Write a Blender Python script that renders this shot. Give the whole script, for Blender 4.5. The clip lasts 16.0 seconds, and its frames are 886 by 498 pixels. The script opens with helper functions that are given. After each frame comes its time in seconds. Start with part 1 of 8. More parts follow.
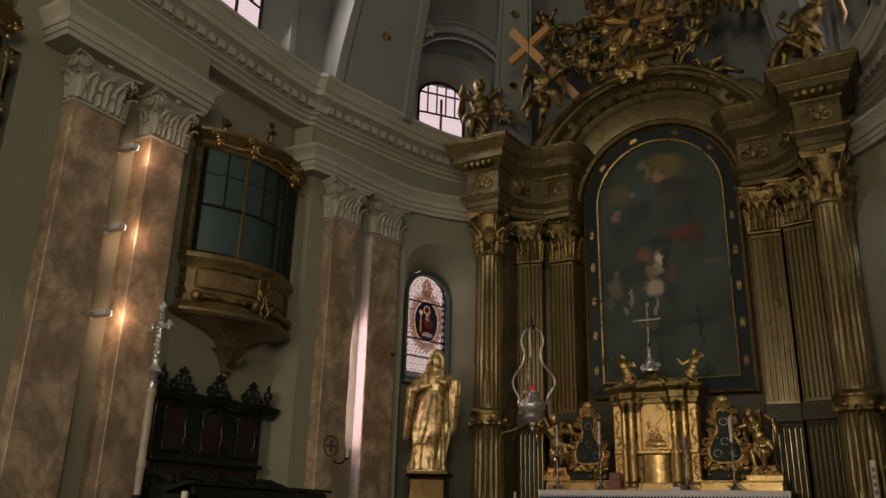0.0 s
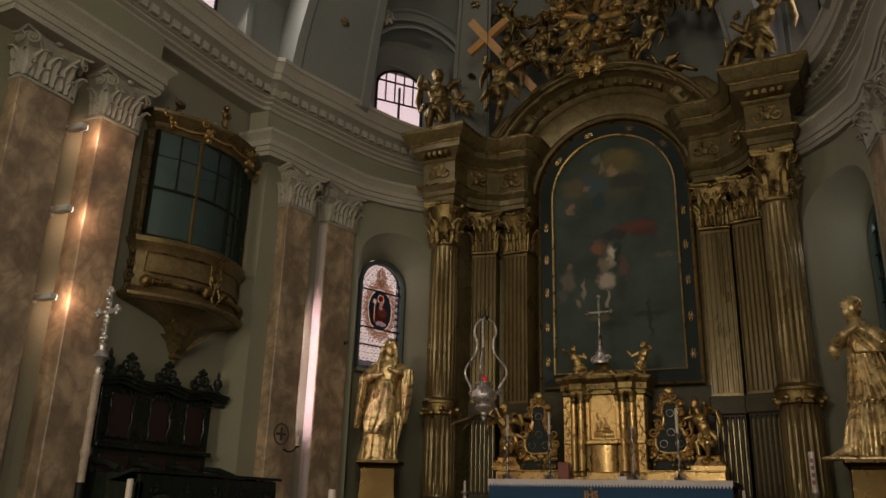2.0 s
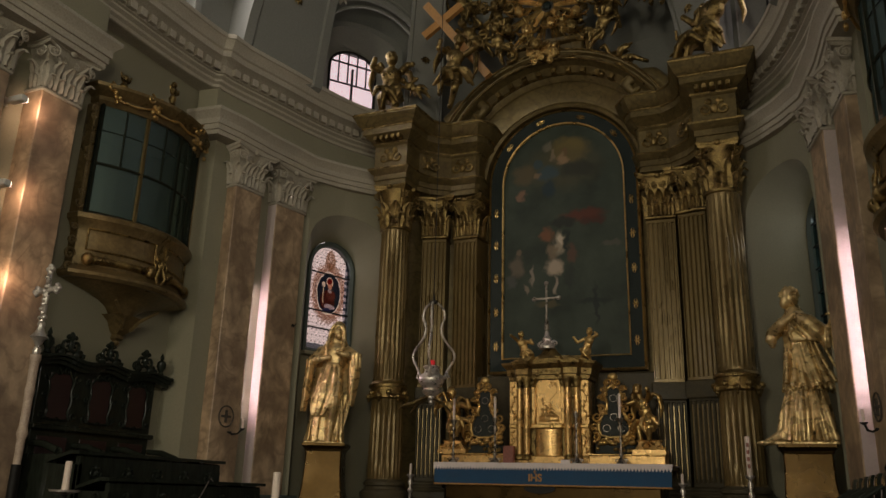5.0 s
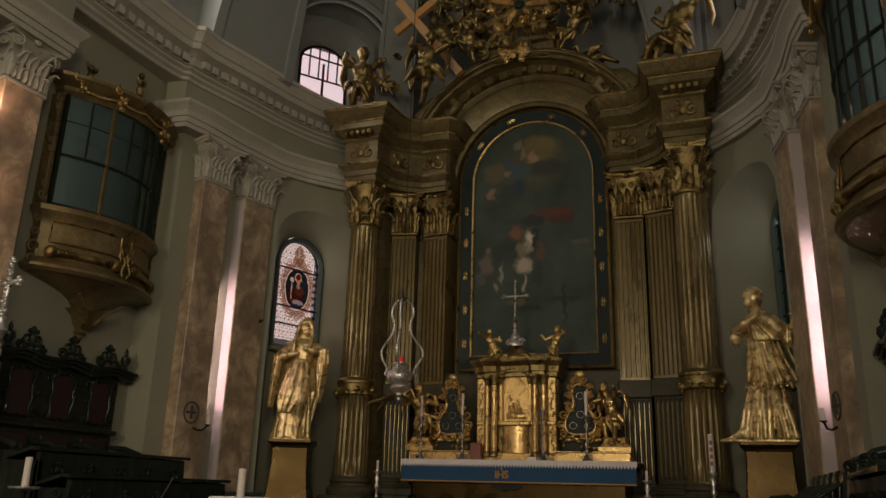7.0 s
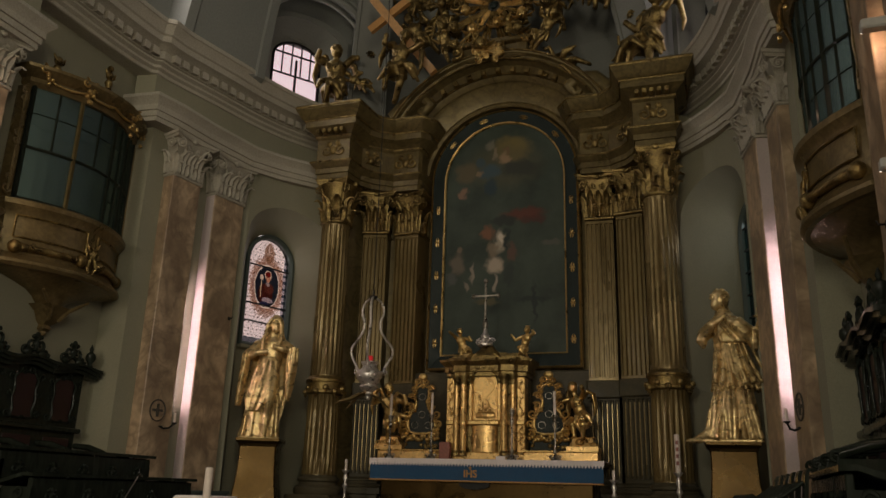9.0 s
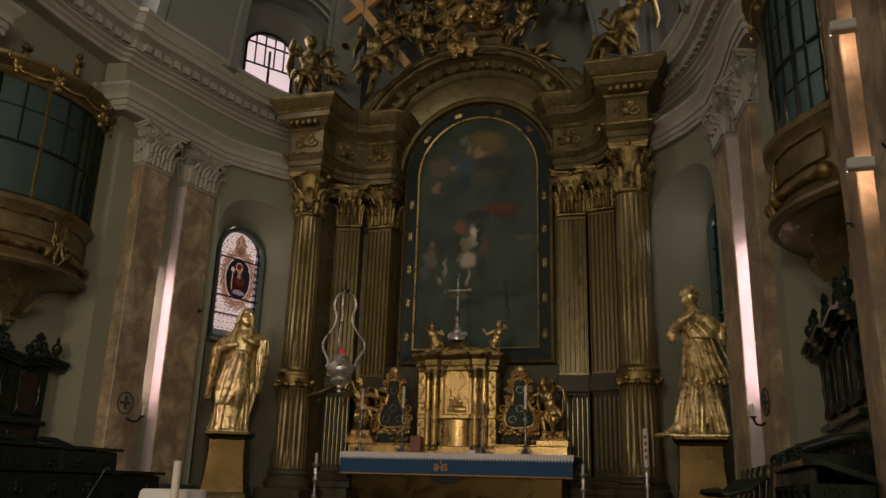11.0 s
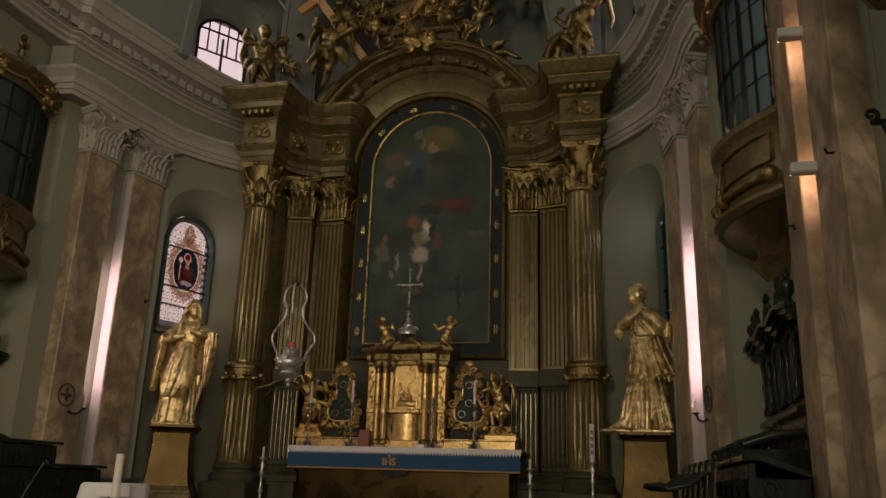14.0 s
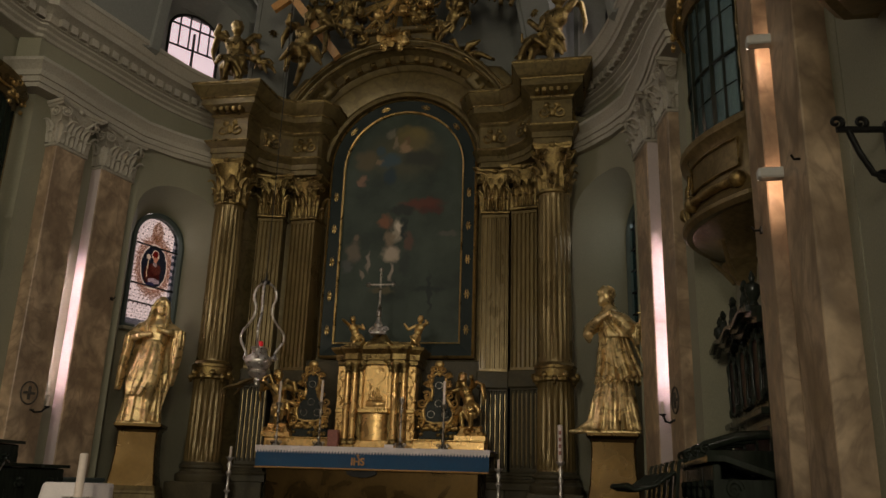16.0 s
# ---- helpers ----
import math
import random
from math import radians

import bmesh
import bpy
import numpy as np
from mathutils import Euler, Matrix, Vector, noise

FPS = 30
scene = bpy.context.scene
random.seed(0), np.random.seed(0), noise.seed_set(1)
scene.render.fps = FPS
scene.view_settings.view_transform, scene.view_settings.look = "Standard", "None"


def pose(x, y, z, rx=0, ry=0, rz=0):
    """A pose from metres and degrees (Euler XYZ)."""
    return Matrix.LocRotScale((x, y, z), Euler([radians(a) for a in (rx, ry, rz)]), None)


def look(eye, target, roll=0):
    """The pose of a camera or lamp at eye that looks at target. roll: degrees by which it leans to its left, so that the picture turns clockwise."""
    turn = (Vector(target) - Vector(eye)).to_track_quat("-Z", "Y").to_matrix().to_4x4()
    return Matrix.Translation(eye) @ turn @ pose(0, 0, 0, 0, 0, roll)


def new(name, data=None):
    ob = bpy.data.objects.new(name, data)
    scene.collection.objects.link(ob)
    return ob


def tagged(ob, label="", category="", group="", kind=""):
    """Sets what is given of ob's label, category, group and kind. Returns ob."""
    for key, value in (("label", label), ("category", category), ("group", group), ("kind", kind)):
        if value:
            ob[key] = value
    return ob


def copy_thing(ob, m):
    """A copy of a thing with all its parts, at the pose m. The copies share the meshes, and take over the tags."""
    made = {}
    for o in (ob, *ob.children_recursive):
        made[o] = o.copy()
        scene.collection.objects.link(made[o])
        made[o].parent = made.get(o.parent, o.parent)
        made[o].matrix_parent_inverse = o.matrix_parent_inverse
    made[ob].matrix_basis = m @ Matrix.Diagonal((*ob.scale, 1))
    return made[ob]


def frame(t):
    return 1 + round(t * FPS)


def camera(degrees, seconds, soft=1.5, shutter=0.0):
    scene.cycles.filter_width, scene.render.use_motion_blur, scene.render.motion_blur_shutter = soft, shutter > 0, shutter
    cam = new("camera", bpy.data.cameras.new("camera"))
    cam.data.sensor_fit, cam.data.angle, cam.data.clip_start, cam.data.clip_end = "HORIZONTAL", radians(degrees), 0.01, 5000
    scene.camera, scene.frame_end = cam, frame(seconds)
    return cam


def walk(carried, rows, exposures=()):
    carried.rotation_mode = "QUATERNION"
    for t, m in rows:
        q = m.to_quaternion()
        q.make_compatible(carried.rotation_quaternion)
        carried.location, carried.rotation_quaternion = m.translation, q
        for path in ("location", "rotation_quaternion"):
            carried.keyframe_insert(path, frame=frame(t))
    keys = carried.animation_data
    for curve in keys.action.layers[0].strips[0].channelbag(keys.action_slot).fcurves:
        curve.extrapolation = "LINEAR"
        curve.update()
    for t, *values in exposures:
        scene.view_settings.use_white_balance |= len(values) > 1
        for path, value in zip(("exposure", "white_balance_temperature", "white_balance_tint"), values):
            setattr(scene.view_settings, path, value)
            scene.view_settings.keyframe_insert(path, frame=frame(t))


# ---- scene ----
EYE = Vector((3.40, 0.0, 1.50))
# seconds, yaw to the left from +y, pitch up, roll
ROWS = [
    (0, 30.54, 18.79, 1.54), (0.5, 29.81, 18.74, 1.57), (1, 28.84, 18.61, 1.58), (1.5, 28.00, 18.40, 1.62),
    (2, 27.13, 18.14, 1.62), (2.5, 26.40, 17.97, 1.59), (3, 25.70, 17.79, 1.57), (3.5, 25.12, 17.62, 1.57),
    (4, 24.53, 17.41, 1.55), (6.5, 21.64, 16.95, 1.66), (7, 21.08, 16.96, 1.62), (7.5, 20.59, 16.99, 1.65),
    (8, 20.04, 17.00, 1.67), (8.5, 19.49, 17.02, 1.67), (9, 18.93, 16.96, 1.67), (11.5, 16.30, 16.52, 1.75),
    (12, 15.64, 16.45, 1.79), (12.5, 15.01, 16.36, 1.73), (13, 14.43, 16.33, 1.78), (13.5, 13.89, 16.32, 1.79),
    (14, 13.33, 16.32, 1.78), (14.5, 12.83, 16.33, 1.78), (15, 12.27, 16.34, 1.81), (15.5, 11.75, 16.37, 1.84),
    (16, 11.19, 16.40, 1.85),
]


def turned(yaw, pitch, roll):
    a, b = radians(yaw), radians(pitch)
    ahead = Vector((-math.sin(a) * math.cos(b), math.cos(a) * math.cos(b), math.sin(b)))
    return look(EYE, EYE + ahead, roll)


cam = camera(58.0, 16.0, soft=1.5)
walk(cam, [(t, turned(a, b, c)) for t, a, b, c in ROWS], exposures=[(0.0, 0.07, 6500, 10), (16.0, 0.07, 6500, 10)])

# ---- daylight ----
world = bpy.data.worlds.new("sky")
scene.world = world
world.use_nodes = True
sky = world.node_tree.nodes.new("ShaderNodeTexSky")
sky.sky_type, sky.sun_disc = "NISHITA", False
sky.sun_elevation, sky.sun_rotation = radians(35), radians(120)
world.node_tree.links.new(sky.outputs[0], world.node_tree.nodes["Background"].inputs[0])
world.node_tree.nodes["Background"].inputs[1].default_value = 0.08


def area_lamp(name, at, towards, w, h, watts, color):
    d = bpy.data.lights.new(name, "AREA")
    d.shape, d.size, d.size_y, d.energy, d.color = "RECTANGLE", w, h, watts, color
    ob = new(name, d)
    ob.matrix_world = look(at, towards)
    return ob


DAY = (1.0, 0.90, 0.69)
# daylight in the openings of the nave windows and of the choir's high windows
for s in (-1, 1):
    for y in (-3.5, -9.0):
        area_lamp("window_daylight", (s * 6.35, y, 6.4), (0, y + 6.0, 5.4), 1.7, 3.6, 54 if s < 0 else 212, DAY)
area_lamp("window_daylight", (0, -14.3, 6.0), (0, 6, 5.2), 3.2, 3.6, 590, DAY)
area_lamp("window_daylight", (-3.72, 11.80, 9.45), (2.4, 8.0, 7.4), 0.8, 1.1, 9, (1.0, 0.91, 0.85))
area_lamp("window_daylight", (3.72, 11.80, 9.45), (-2.4, 8.0, 7.4), 0.8, 1.1, 6, (1.0, 0.91, 0.85))
area_lamp("window_daylight", (-4.62, 7.95, 9.75), (1.5, 8.6, 7.5), 1.0, 1.0, 42, (1.0, 0.91, 0.85))
area_lamp("window_daylight", (4.62, 7.95, 9.75), (0.0, 8.6, 7.5), 1.0, 1.0, 8.5, (1.0, 0.91, 0.85))


area_lamp("window_daylight", (4.28, 12.32, 4.85), (3.3, 12.1, 4.6), 0.8, 1.6, 9, (0.95, 0.95, 1.0))
area_lamp("window_daylight", (-4.28, 12.32, 4.85), (-3.3, 12.1, 4.6), 0.8, 1.6, 6, (1.0, 0.92, 0.95))


# ---- materials ----
def material(name, base, rough=0.6, metal=0.0, second=None, scale=4.0, contrast=0.35, bump=0.0, bump_scale=40.0, vein=None, vein_scale=1.6, vein_amount=0.6, fine=0.25, stretch=(1, 1, 1), coat=0.0, dark=None, spec=0.5):
    m = bpy.data.materials.new(name)
    m.use_nodes = True
    nt = m.node_tree
    n, l = nt.nodes, nt.links
    b = n["Principled BSDF"]
    b.inputs["Metallic"].default_value = metal
    b.inputs["Coat Weight"].default_value = coat
    b.inputs["Specular IOR Level"].default_value = spec
    tc = n.new("ShaderNodeTexCoord")
    mp = n.new("ShaderNodeMapping")
    mp.inputs["Scale"].default_value = stretch
    geo = n.new("ShaderNodeNewGeometry")
    l.new(geo.outputs["Position"], mp.inputs[0])
    big = n.new("ShaderNodeTexNoise")
    big.inputs["Scale"].default_value, big.inputs["Detail"].default_value, big.inputs["Distortion"].default_value = scale, 6, 0.6
    l.new(mp.outputs[0], big.inputs["Vector"])
    ramp = n.new("ShaderNodeValToRGB")
    ramp.color_ramp.elements[0].position, ramp.color_ramp.elements[1].position = 0.5 - contrast, 0.5 + contrast
    sec = second or tuple(c * 0.7 for c in base)
    ramp.color_ramp.elements[0].color, ramp.color_ramp.elements[1].color = (*sec, 1), (*base, 1)
    l.new(big.outputs[0], ramp.inputs[0])
    col = ramp.outputs[0]
    if vein:
        vn = n.new("ShaderNodeTexNoise")
        vn.inputs["Scale"].default_value, vn.inputs["Detail"].default_value, vn.inputs["Distortion"].default_value = vein_scale, 9, 1.8
        l.new(mp.outputs[0], vn.inputs["Vector"])
        vr = n.new("ShaderNodeValToRGB")
        e = vr.color_ramp.elements
        e[0].position, e[1].position = 0.44, 0.56
        e[0].color, e[1].color = (0, 0, 0, 1), (0, 0, 0, 1)
        mid = e.new(0.5)
        mid.color = (1, 1, 1, 1)
        l.new(vn.outputs[0], vr.inputs[0])
        mx = n.new("ShaderNodeMix")
        mx.data_type = "RGBA"
        mul = n.new("ShaderNodeMath")
        mul.operation = "MULTIPLY"
        mul.inputs[1].default_value = vein_amount
        l.new(vr.outputs[0], mul.inputs[0])
        l.new(mul.outputs[0], mx.inputs[0])
        l.new(col, mx.inputs[6])
        mx.inputs[7].default_value = (*vein, 1)
        col = mx.outputs[2]
    fn = n.new("ShaderNodeTexNoise")
    fn.inputs["Scale"].default_value, fn.inputs["Detail"].default_value = bump_scale, 5
    l.new(mp.outputs[0], fn.inputs["Vector"])
    mr = n.new("ShaderNodeMapRange")
    mr.inputs["To Min"].default_value, mr.inputs["To Max"].default_value = 1 - fine, 1 + fine
    mr.inputs["From Min"].default_value, mr.inputs["From Max"].default_value = 0.3, 0.7
    l.new(fn.outputs[0], mr.inputs[0])
    sc = n.new("ShaderNodeVectorMath")
    sc.operation = "SCALE"
    l.new(col, sc.inputs[0])
    l.new(mr.outputs[0], sc.inputs["Scale"])
    l.new(sc.outputs[0], b.inputs["Base Color"])
    rr = n.new("ShaderNodeMapRange")
    rr.inputs["From Min"].default_value, rr.inputs["From Max"].default_value = 0.3, 0.7
    rr.inputs["To Min"].default_value, rr.inputs["To Max"].default_value = max(0.03, rough - 0.12), min(1, rough + 0.12)
    l.new(big.outputs[0], rr.inputs[0])
    l.new(rr.outputs[0], b.inputs["Roughness"])
    if bump:
        bp = n.new("ShaderNodeBump")
        bp.inputs["Strength"].default_value, bp.inputs["Distance"].default_value = bump, 0.02
        l.new(fn.outputs[0], bp.inputs["Height"])
        l.new(bp.outputs[0], b.inputs["Normal"])
    return m


def glowing(name, color, strength):
    m = bpy.data.materials.new(name)
    m.use_nodes = True
    b = m.node_tree.nodes["Principled BSDF"]
    b.inputs["Base Color"].default_value = (*color, 1)
    b.inputs["Emission Color"].default_value = (*color, 1)
    b.inputs["Emission Strength"].default_value = strength
    return m


def clear_glass(name, tint, gloss=0.08, shine=(0.8, 0.8, 0.8), rough=0.15):
    m = bpy.data.materials.new(name)
    m.use_nodes = True
    n, l = m.node_tree.nodes, m.node_tree.links
    tr, gl, mx = n.new("ShaderNodeBsdfTransparent"), n.new("ShaderNodeBsdfGlossy"), n.new("ShaderNodeMixShader")
    tr.inputs[0].default_value = (*tint, 1)
    gl.inputs["Roughness"].default_value = rough
    gl.inputs[0].default_value = (*shine, 1)
    mx.inputs[0].default_value = gloss
    l.new(tr.outputs[0], mx.inputs[1])
    l.new(gl.outputs[0], mx.inputs[2])
    l.new(mx.outputs[0], n["Material Output"].inputs[0])
    return m


PLASTER = material("olive_plaster", (0.31, 0.29, 0.205), 0.85, second=(0.25, 0.235, 0.165), scale=1.2, bump=0.15, bump_scale=60, fine=0.08)
STUCCO = material("grey_white_stucco", (0.49, 0.445, 0.36), 0.75, second=(0.36, 0.325, 0.265), scale=2.2, bump=0.2, bump_scale=45, fine=0.12)
VAULT = material("grey_vault_plaster", (0.25, 0.25, 0.225), 0.85, second=(0.19, 0.195, 0.18), scale=0.9, bump=0.12, bump_scale=40, fine=0.08)
MARBLE = material("pink_brown_marble", (0.53, 0.385, 0.25), 0.40, second=(0.27, 0.190, 0.125), scale=2.2, contrast=0.10, vein=(0.20, 0.135, 0.09), vein_scale=1.7, vein_amount=0.48, bump_scale=8, fine=0.18, stretch=(1, 1, 0.85))
GOLD = material("worn_gilding", (0.78, 0.555, 0.23), 0.34, 0.9, second=(0.46, 0.29, 0.10), scale=5, contrast=0.3, bump=0.12, bump_scale=26, fine=0.2)
DARK_GOLD = material("tarnished_gilding", (0.42, 0.30, 0.115), 0.36, 0.85, second=(0.09, 0.058, 0.022), scale=6, contrast=0.22, bump=0.5, bump_scale=42, fine=0.35)
BRONZE = material("brown_gilt_wood", (0.25, 0.180, 0.076), 0.29, 0.50, second=(0.16, 0.114, 0.048), scale=2.0, contrast=0.3, vein=(0.13, 0.09, 0.034), vein_scale=2.6, bump=0.06, bump_scale=22, fine=0.12, vein_amount=0.35, coat=0.08, stretch=(1, 1, 0.35))
PILASTER_BRONZE = material("satin_brown_gilt_wood", (0.215, 0.152, 0.060), 0.32, 0.34, second=(0.135, 0.095, 0.038), scale=2.0, contrast=0.3, vein=(0.11, 0.078, 0.03), vein_scale=2.6, bump=0.06, bump_scale=22, fine=0.12, vein_amount=0.35, stretch=(1, 1, 0.35), spec=0.3, coat=0.08)
BROWN = material("brown_marbled_wood", (0.192, 0.142, 0.056), 0.38, 0.30, second=(0.115, 0.085, 0.034), scale=2.2, contrast=0.3, vein=(0.055, 0.039, 0.016), vein_scale=1.8, vein_amount=0.45, bump=0.10, bump_scale=16, fine=0.2, spec=0.35)
ORATORY = material("dull_gilt_wood", (0.255, 0.185, 0.083), 0.36, 0.5, second=(0.15, 0.108, 0.047), scale=2.4, contrast=0.25, vein=(0.10, 0.07, 0.03), vein_scale=2.2, vein_amount=0.4, bump=0.08, bump_scale=22, fine=0.18, coat=0.06)
DARK_WOOD = material("black_brown_wood", (0.023, 0.028, 0.021), 0.18, 0.0, second=(0.013, 0.016, 0.012), scale=5, bump=0.1, bump_scale=30, fine=0.3, stretch=(1, 1, 0.2), coat=0.0, spec=0.2)
RED_PANEL = material("dark_red_panel", (0.036, 0.012, 0.010), 0.4, second=(0.02, 0.008, 0.007), scale=4, bump=0.05, fine=0.2)
SILVER = material("tarnished_silver", (0.80, 0.74, 0.69), 0.34, 0.8, second=(0.58, 0.52, 0.48), scale=14, contrast=0.2, bump=0.15, bump_scale=60, fine=0.2)
OLD_SILVER = material("blackened_silver", (0.48, 0.43, 0.37), 0.34, 0.9, second=(0.10, 0.085, 0.07), scale=16, contrast=0.2, bump=0.15, bump_scale=60, fine=0.2)
BLUE_CLOTH = material("blue_cloth", (0.028, 0.092, 0.185), 0.85, second=(0.02, 0.065, 0.14), scale=5, bump=0.3, bump_scale=160, fine=0.15)
WHITE_CLOTH = material("white_linen", (0.82, 0.74, 0.73), 0.9, second=(0.74, 0.66, 0.65), scale=6, bump=0.3, bump_scale=140, fine=0.08)
WAX = material("ivory_wax", (0.78, 0.66, 0.58), 0.45, second=(0.70, 0.58, 0.5), scale=10, fine=0.05)
IRON = material("black_iron", (0.022, 0.021, 0.02), 0.5, 0.6, scale=20, bump=0.2, fine=0.2)
STONE = material("dark_floor_stone", (0.10, 0.085, 0.07), 0.3, second=(0.05, 0.043, 0.038), scale=2, bump=0.05, bump_scale=25, fine=0.15)
SIGN = material("faded_black_paint", (0.055, 0.048, 0.038), 0.7, second=(0.09, 0.075, 0.06), scale=20, fine=0.2)
OAK = material("plain_light_wood", (0.52, 0.27, 0.085), 0.5, second=(0.38, 0.19, 0.06), scale=3, bump=0.1, bump_scale=40, fine=0.15, stretch=(1, 1, 0.3))
BLUE_FRAME = material("blue_black_lacquer", (0.013, 0.022, 0.019), 0.45, second=(0.008, 0.014, 0.012), scale=4, fine=0.2, spec=0.25)
WHITE_METAL = material("white_painted_metal", (0.7, 0.68, 0.64), 0.5, fine=0.05)
SLATE = material("green_grey_paint", (0.09, 0.115, 0.105), 0.6, second=(0.065, 0.085, 0.08), scale=3, fine=0.1)
PINK_STONE = material("red_stone", (0.30, 0.10, 0.07), 0.5, scale=8, fine=0.2)
PEDESTAL = material("satin_brown_gold", (0.080, 0.046, 0.012), 0.30, 0.85, second=(0.050, 0.029, 0.009), scale=3, contrast=0.3, bump=0.05, bump_scale=18, fine=0.12)
STATUE_GOLD = material("matt_statue_gilding", (0.93, 0.71, 0.36), 0.30, 0.62, second=(0.36, 0.245, 0.095), scale=7, contrast=0.22, bump=0.28, bump_scale=20, fine=0.16)
RELIC = material("dark_green_velvet", (0.026, 0.032, 0.026), 0.6, second=(0.015, 0.019, 0.016), scale=20, fine=0.3, spec=0.3)
TAB_GOLD = material("warm_gilding", (0.80, 0.53, 0.21), 0.30, 0.65, second=(0.52, 0.31, 0.11), scale=6, contrast=0.3, bump=0.15, bump_scale=24, fine=0.15)
SKY_BACK = glowing("bright_overcast_sky", (1.0, 0.88, 0.88), 0.86)
TUBE_GLOW = glowing("fluorescent_tube", (1.0, 0.79, 0.85), 48.0)
# pale pink that puts the tube lamps' light into the pilaster sides' colour
PALE = material("tube_lit_pale_pink", (0.62, 0.52, 0.50), 0.8, second=(0.52, 0.43, 0.41), scale=2.5, bump=0.08, bump_scale=50, fine=0.06)
BLACK_GREEN = material("black_green_marbled_wood", (0.095, 0.078, 0.046), 0.42, second=(0.055, 0.046, 0.028), scale=3, contrast=0.2, vein=(0.06, 0.055, 0.035), vein_scale=2.4, vein_amount=0.3, fine=0.15, spec=0.15)
LED_GLOW = glowing("lamp_face", (1.0, 0.80, 0.66), 3.0)
RUBY = glowing("red_glass_light", (0.6, 0.012, 0.02), 0.25)
DAY_GLASS = clear_glass("window_glass", (0.92, 0.86, 0.88), 0.05)
DARK_GLASS = clear_glass("dark_pane_glass", (0.40, 0.50, 0.47), 0.30, (0.26, 0.35, 0.33), 0.5)


# ---- mesh tools ----
class Shape:
    """Vertices and faces of one mesh, added piece by piece."""

    def __init__(self):
        self.v, self.f = [], []

    def add(self, verts, faces):
        k = len(self.v)
        self.v += [tuple(p) for p in verts]
        self.f += [tuple(i + k for i in q) for q in faces]
        return self

    def join(self, other, m=None):
        vs = [m @ Vector(p) for p in other.v] if m is not None else other.v
        flip = m is not None and m.to_3x3().determinant() < 0
        return self.add(vs, [tuple(reversed(q)) for q in other.f] if flip else other.f)

    def box(self, x0, x1, y0, y1, z0, z1, b=0.0):
        if b <= 0:
            vs = [(x, y, z) for z in (z0, z1) for y in (y0, y1) for x in (x0, x1)]
            return self.add(vs, [(0, 2, 3, 1), (4, 5, 7, 6), (0, 1, 5, 4), (2, 6, 7, 3), (0, 4, 6, 2), (1, 3, 7, 5)])
        rings = []
        for z, k in ((z0, b), (z0 + b, 0), (z1 - b, 0), (z1, b)):
            rings.append([(x0 + k + b, y0 + k, z), (x1 - k - b, y0 + k, z), (x1 - k, y0 + k + b, z), (x1 - k, y1 - k - b, z), (x1 - k - b, y1 - k, z), (x0 + k + b, y1 - k, z), (x0 + k, y1 - k - b, z), (x0 + k, y0 + k + b, z)])
        return self.loft(rings)

    def loft(self, rings, closed=True, caps=True):
        n = len(rings[0])
        vs = [p for r in rings for p in r]
        fs = []
        for i in range(len(rings) - 1):
            for j in range(n if closed else n - 1):
                a, b = i * n + j, i * n + (j + 1) % n
                fs.append((a, b, b + n, a + n))
        if caps and closed:
            fs += [tuple(reversed(range(n))), tuple(range(len(vs) - n, len(vs)))]
        return self.add(vs, fs)

    def lathe(self, profile, seg=20, at=(0, 0, 0), squash=1.0):
        rings = [[(at[0] + r * math.cos(2 * math.pi * j / seg), at[1] + squash * r * math.sin(2 * math.pi * j / seg), at[2] + z) for j in range(seg)] for r, z in profile]
        return self.loft(rings)

    def ball(self, c, r, seg=10, rings=7):
        rx, ry, rz = r if isinstance(r, tuple) else (r, r, r)
        prof = [(math.sin(math.pi * (i + 0.02) / (rings + 0.04)), -math.cos(math.pi * (i + 0.02) / (rings + 0.04))) for i in range(rings + 1)]
        return self.loft([[(c[0] + rx * s * math.cos(2 * math.pi * j / seg), c[1] + ry * s * math.sin(2 * math.pi * j / seg), c[2] + rz * h) for j in range(seg)] for s, h in prof])

    def tube(self, pts, radii, seg=8, flat=1.0):
        pts = [Vector(p) for p in pts]
        if not isinstance(radii, (list, tuple)):
            radii = [radii] * len(pts)
        rings, side = [], None
        for i, p in enumerate(pts):
            d = (pts[min(i + 1, len(pts) - 1)] - pts[max(i - 1, 0)]).normalized()
            if side is None:
                side = d.cross(Vector((0, 0, 1)) if abs(d.z) < 0.9 else Vector((1, 0, 0))).normalized()
            else:
                side = (side - d * side.dot(d)).normalized()
            up = d.cross(side)
            rings.append([p + radii[i] * (math.cos(2 * math.pi * j / seg) * side + flat * math.sin(2 * math.pi * j / seg) * up) for j in range(seg)])
        return self.loft(rings)

    def sweep(self, path, profile, closed=False):
        """A profile of (outward, z) along a plan path of (x, y); outward is to the path's left. A closed profile ring."""
        rings, n = [], len(path)
        for i, p in enumerate(path):
            a = Vector(path[i]) - Vector(path[i - 1]) if i else Vector(path[1]) - Vector(path[0])
            b = Vector(path[i + 1]) - Vector(path[i]) if i < n - 1 else a
            na, nb = Vector((-a.y, a.x)).normalized(), Vector((-b.y, b.x)).normalized()
            m = (na + nb).normalized()
            m /= max(0.45, m.dot(na))
            rings.append([(p[0] + m.x * o, p[1] + m.y * o, z) for o, z in profile])
        return self.loft(rings)


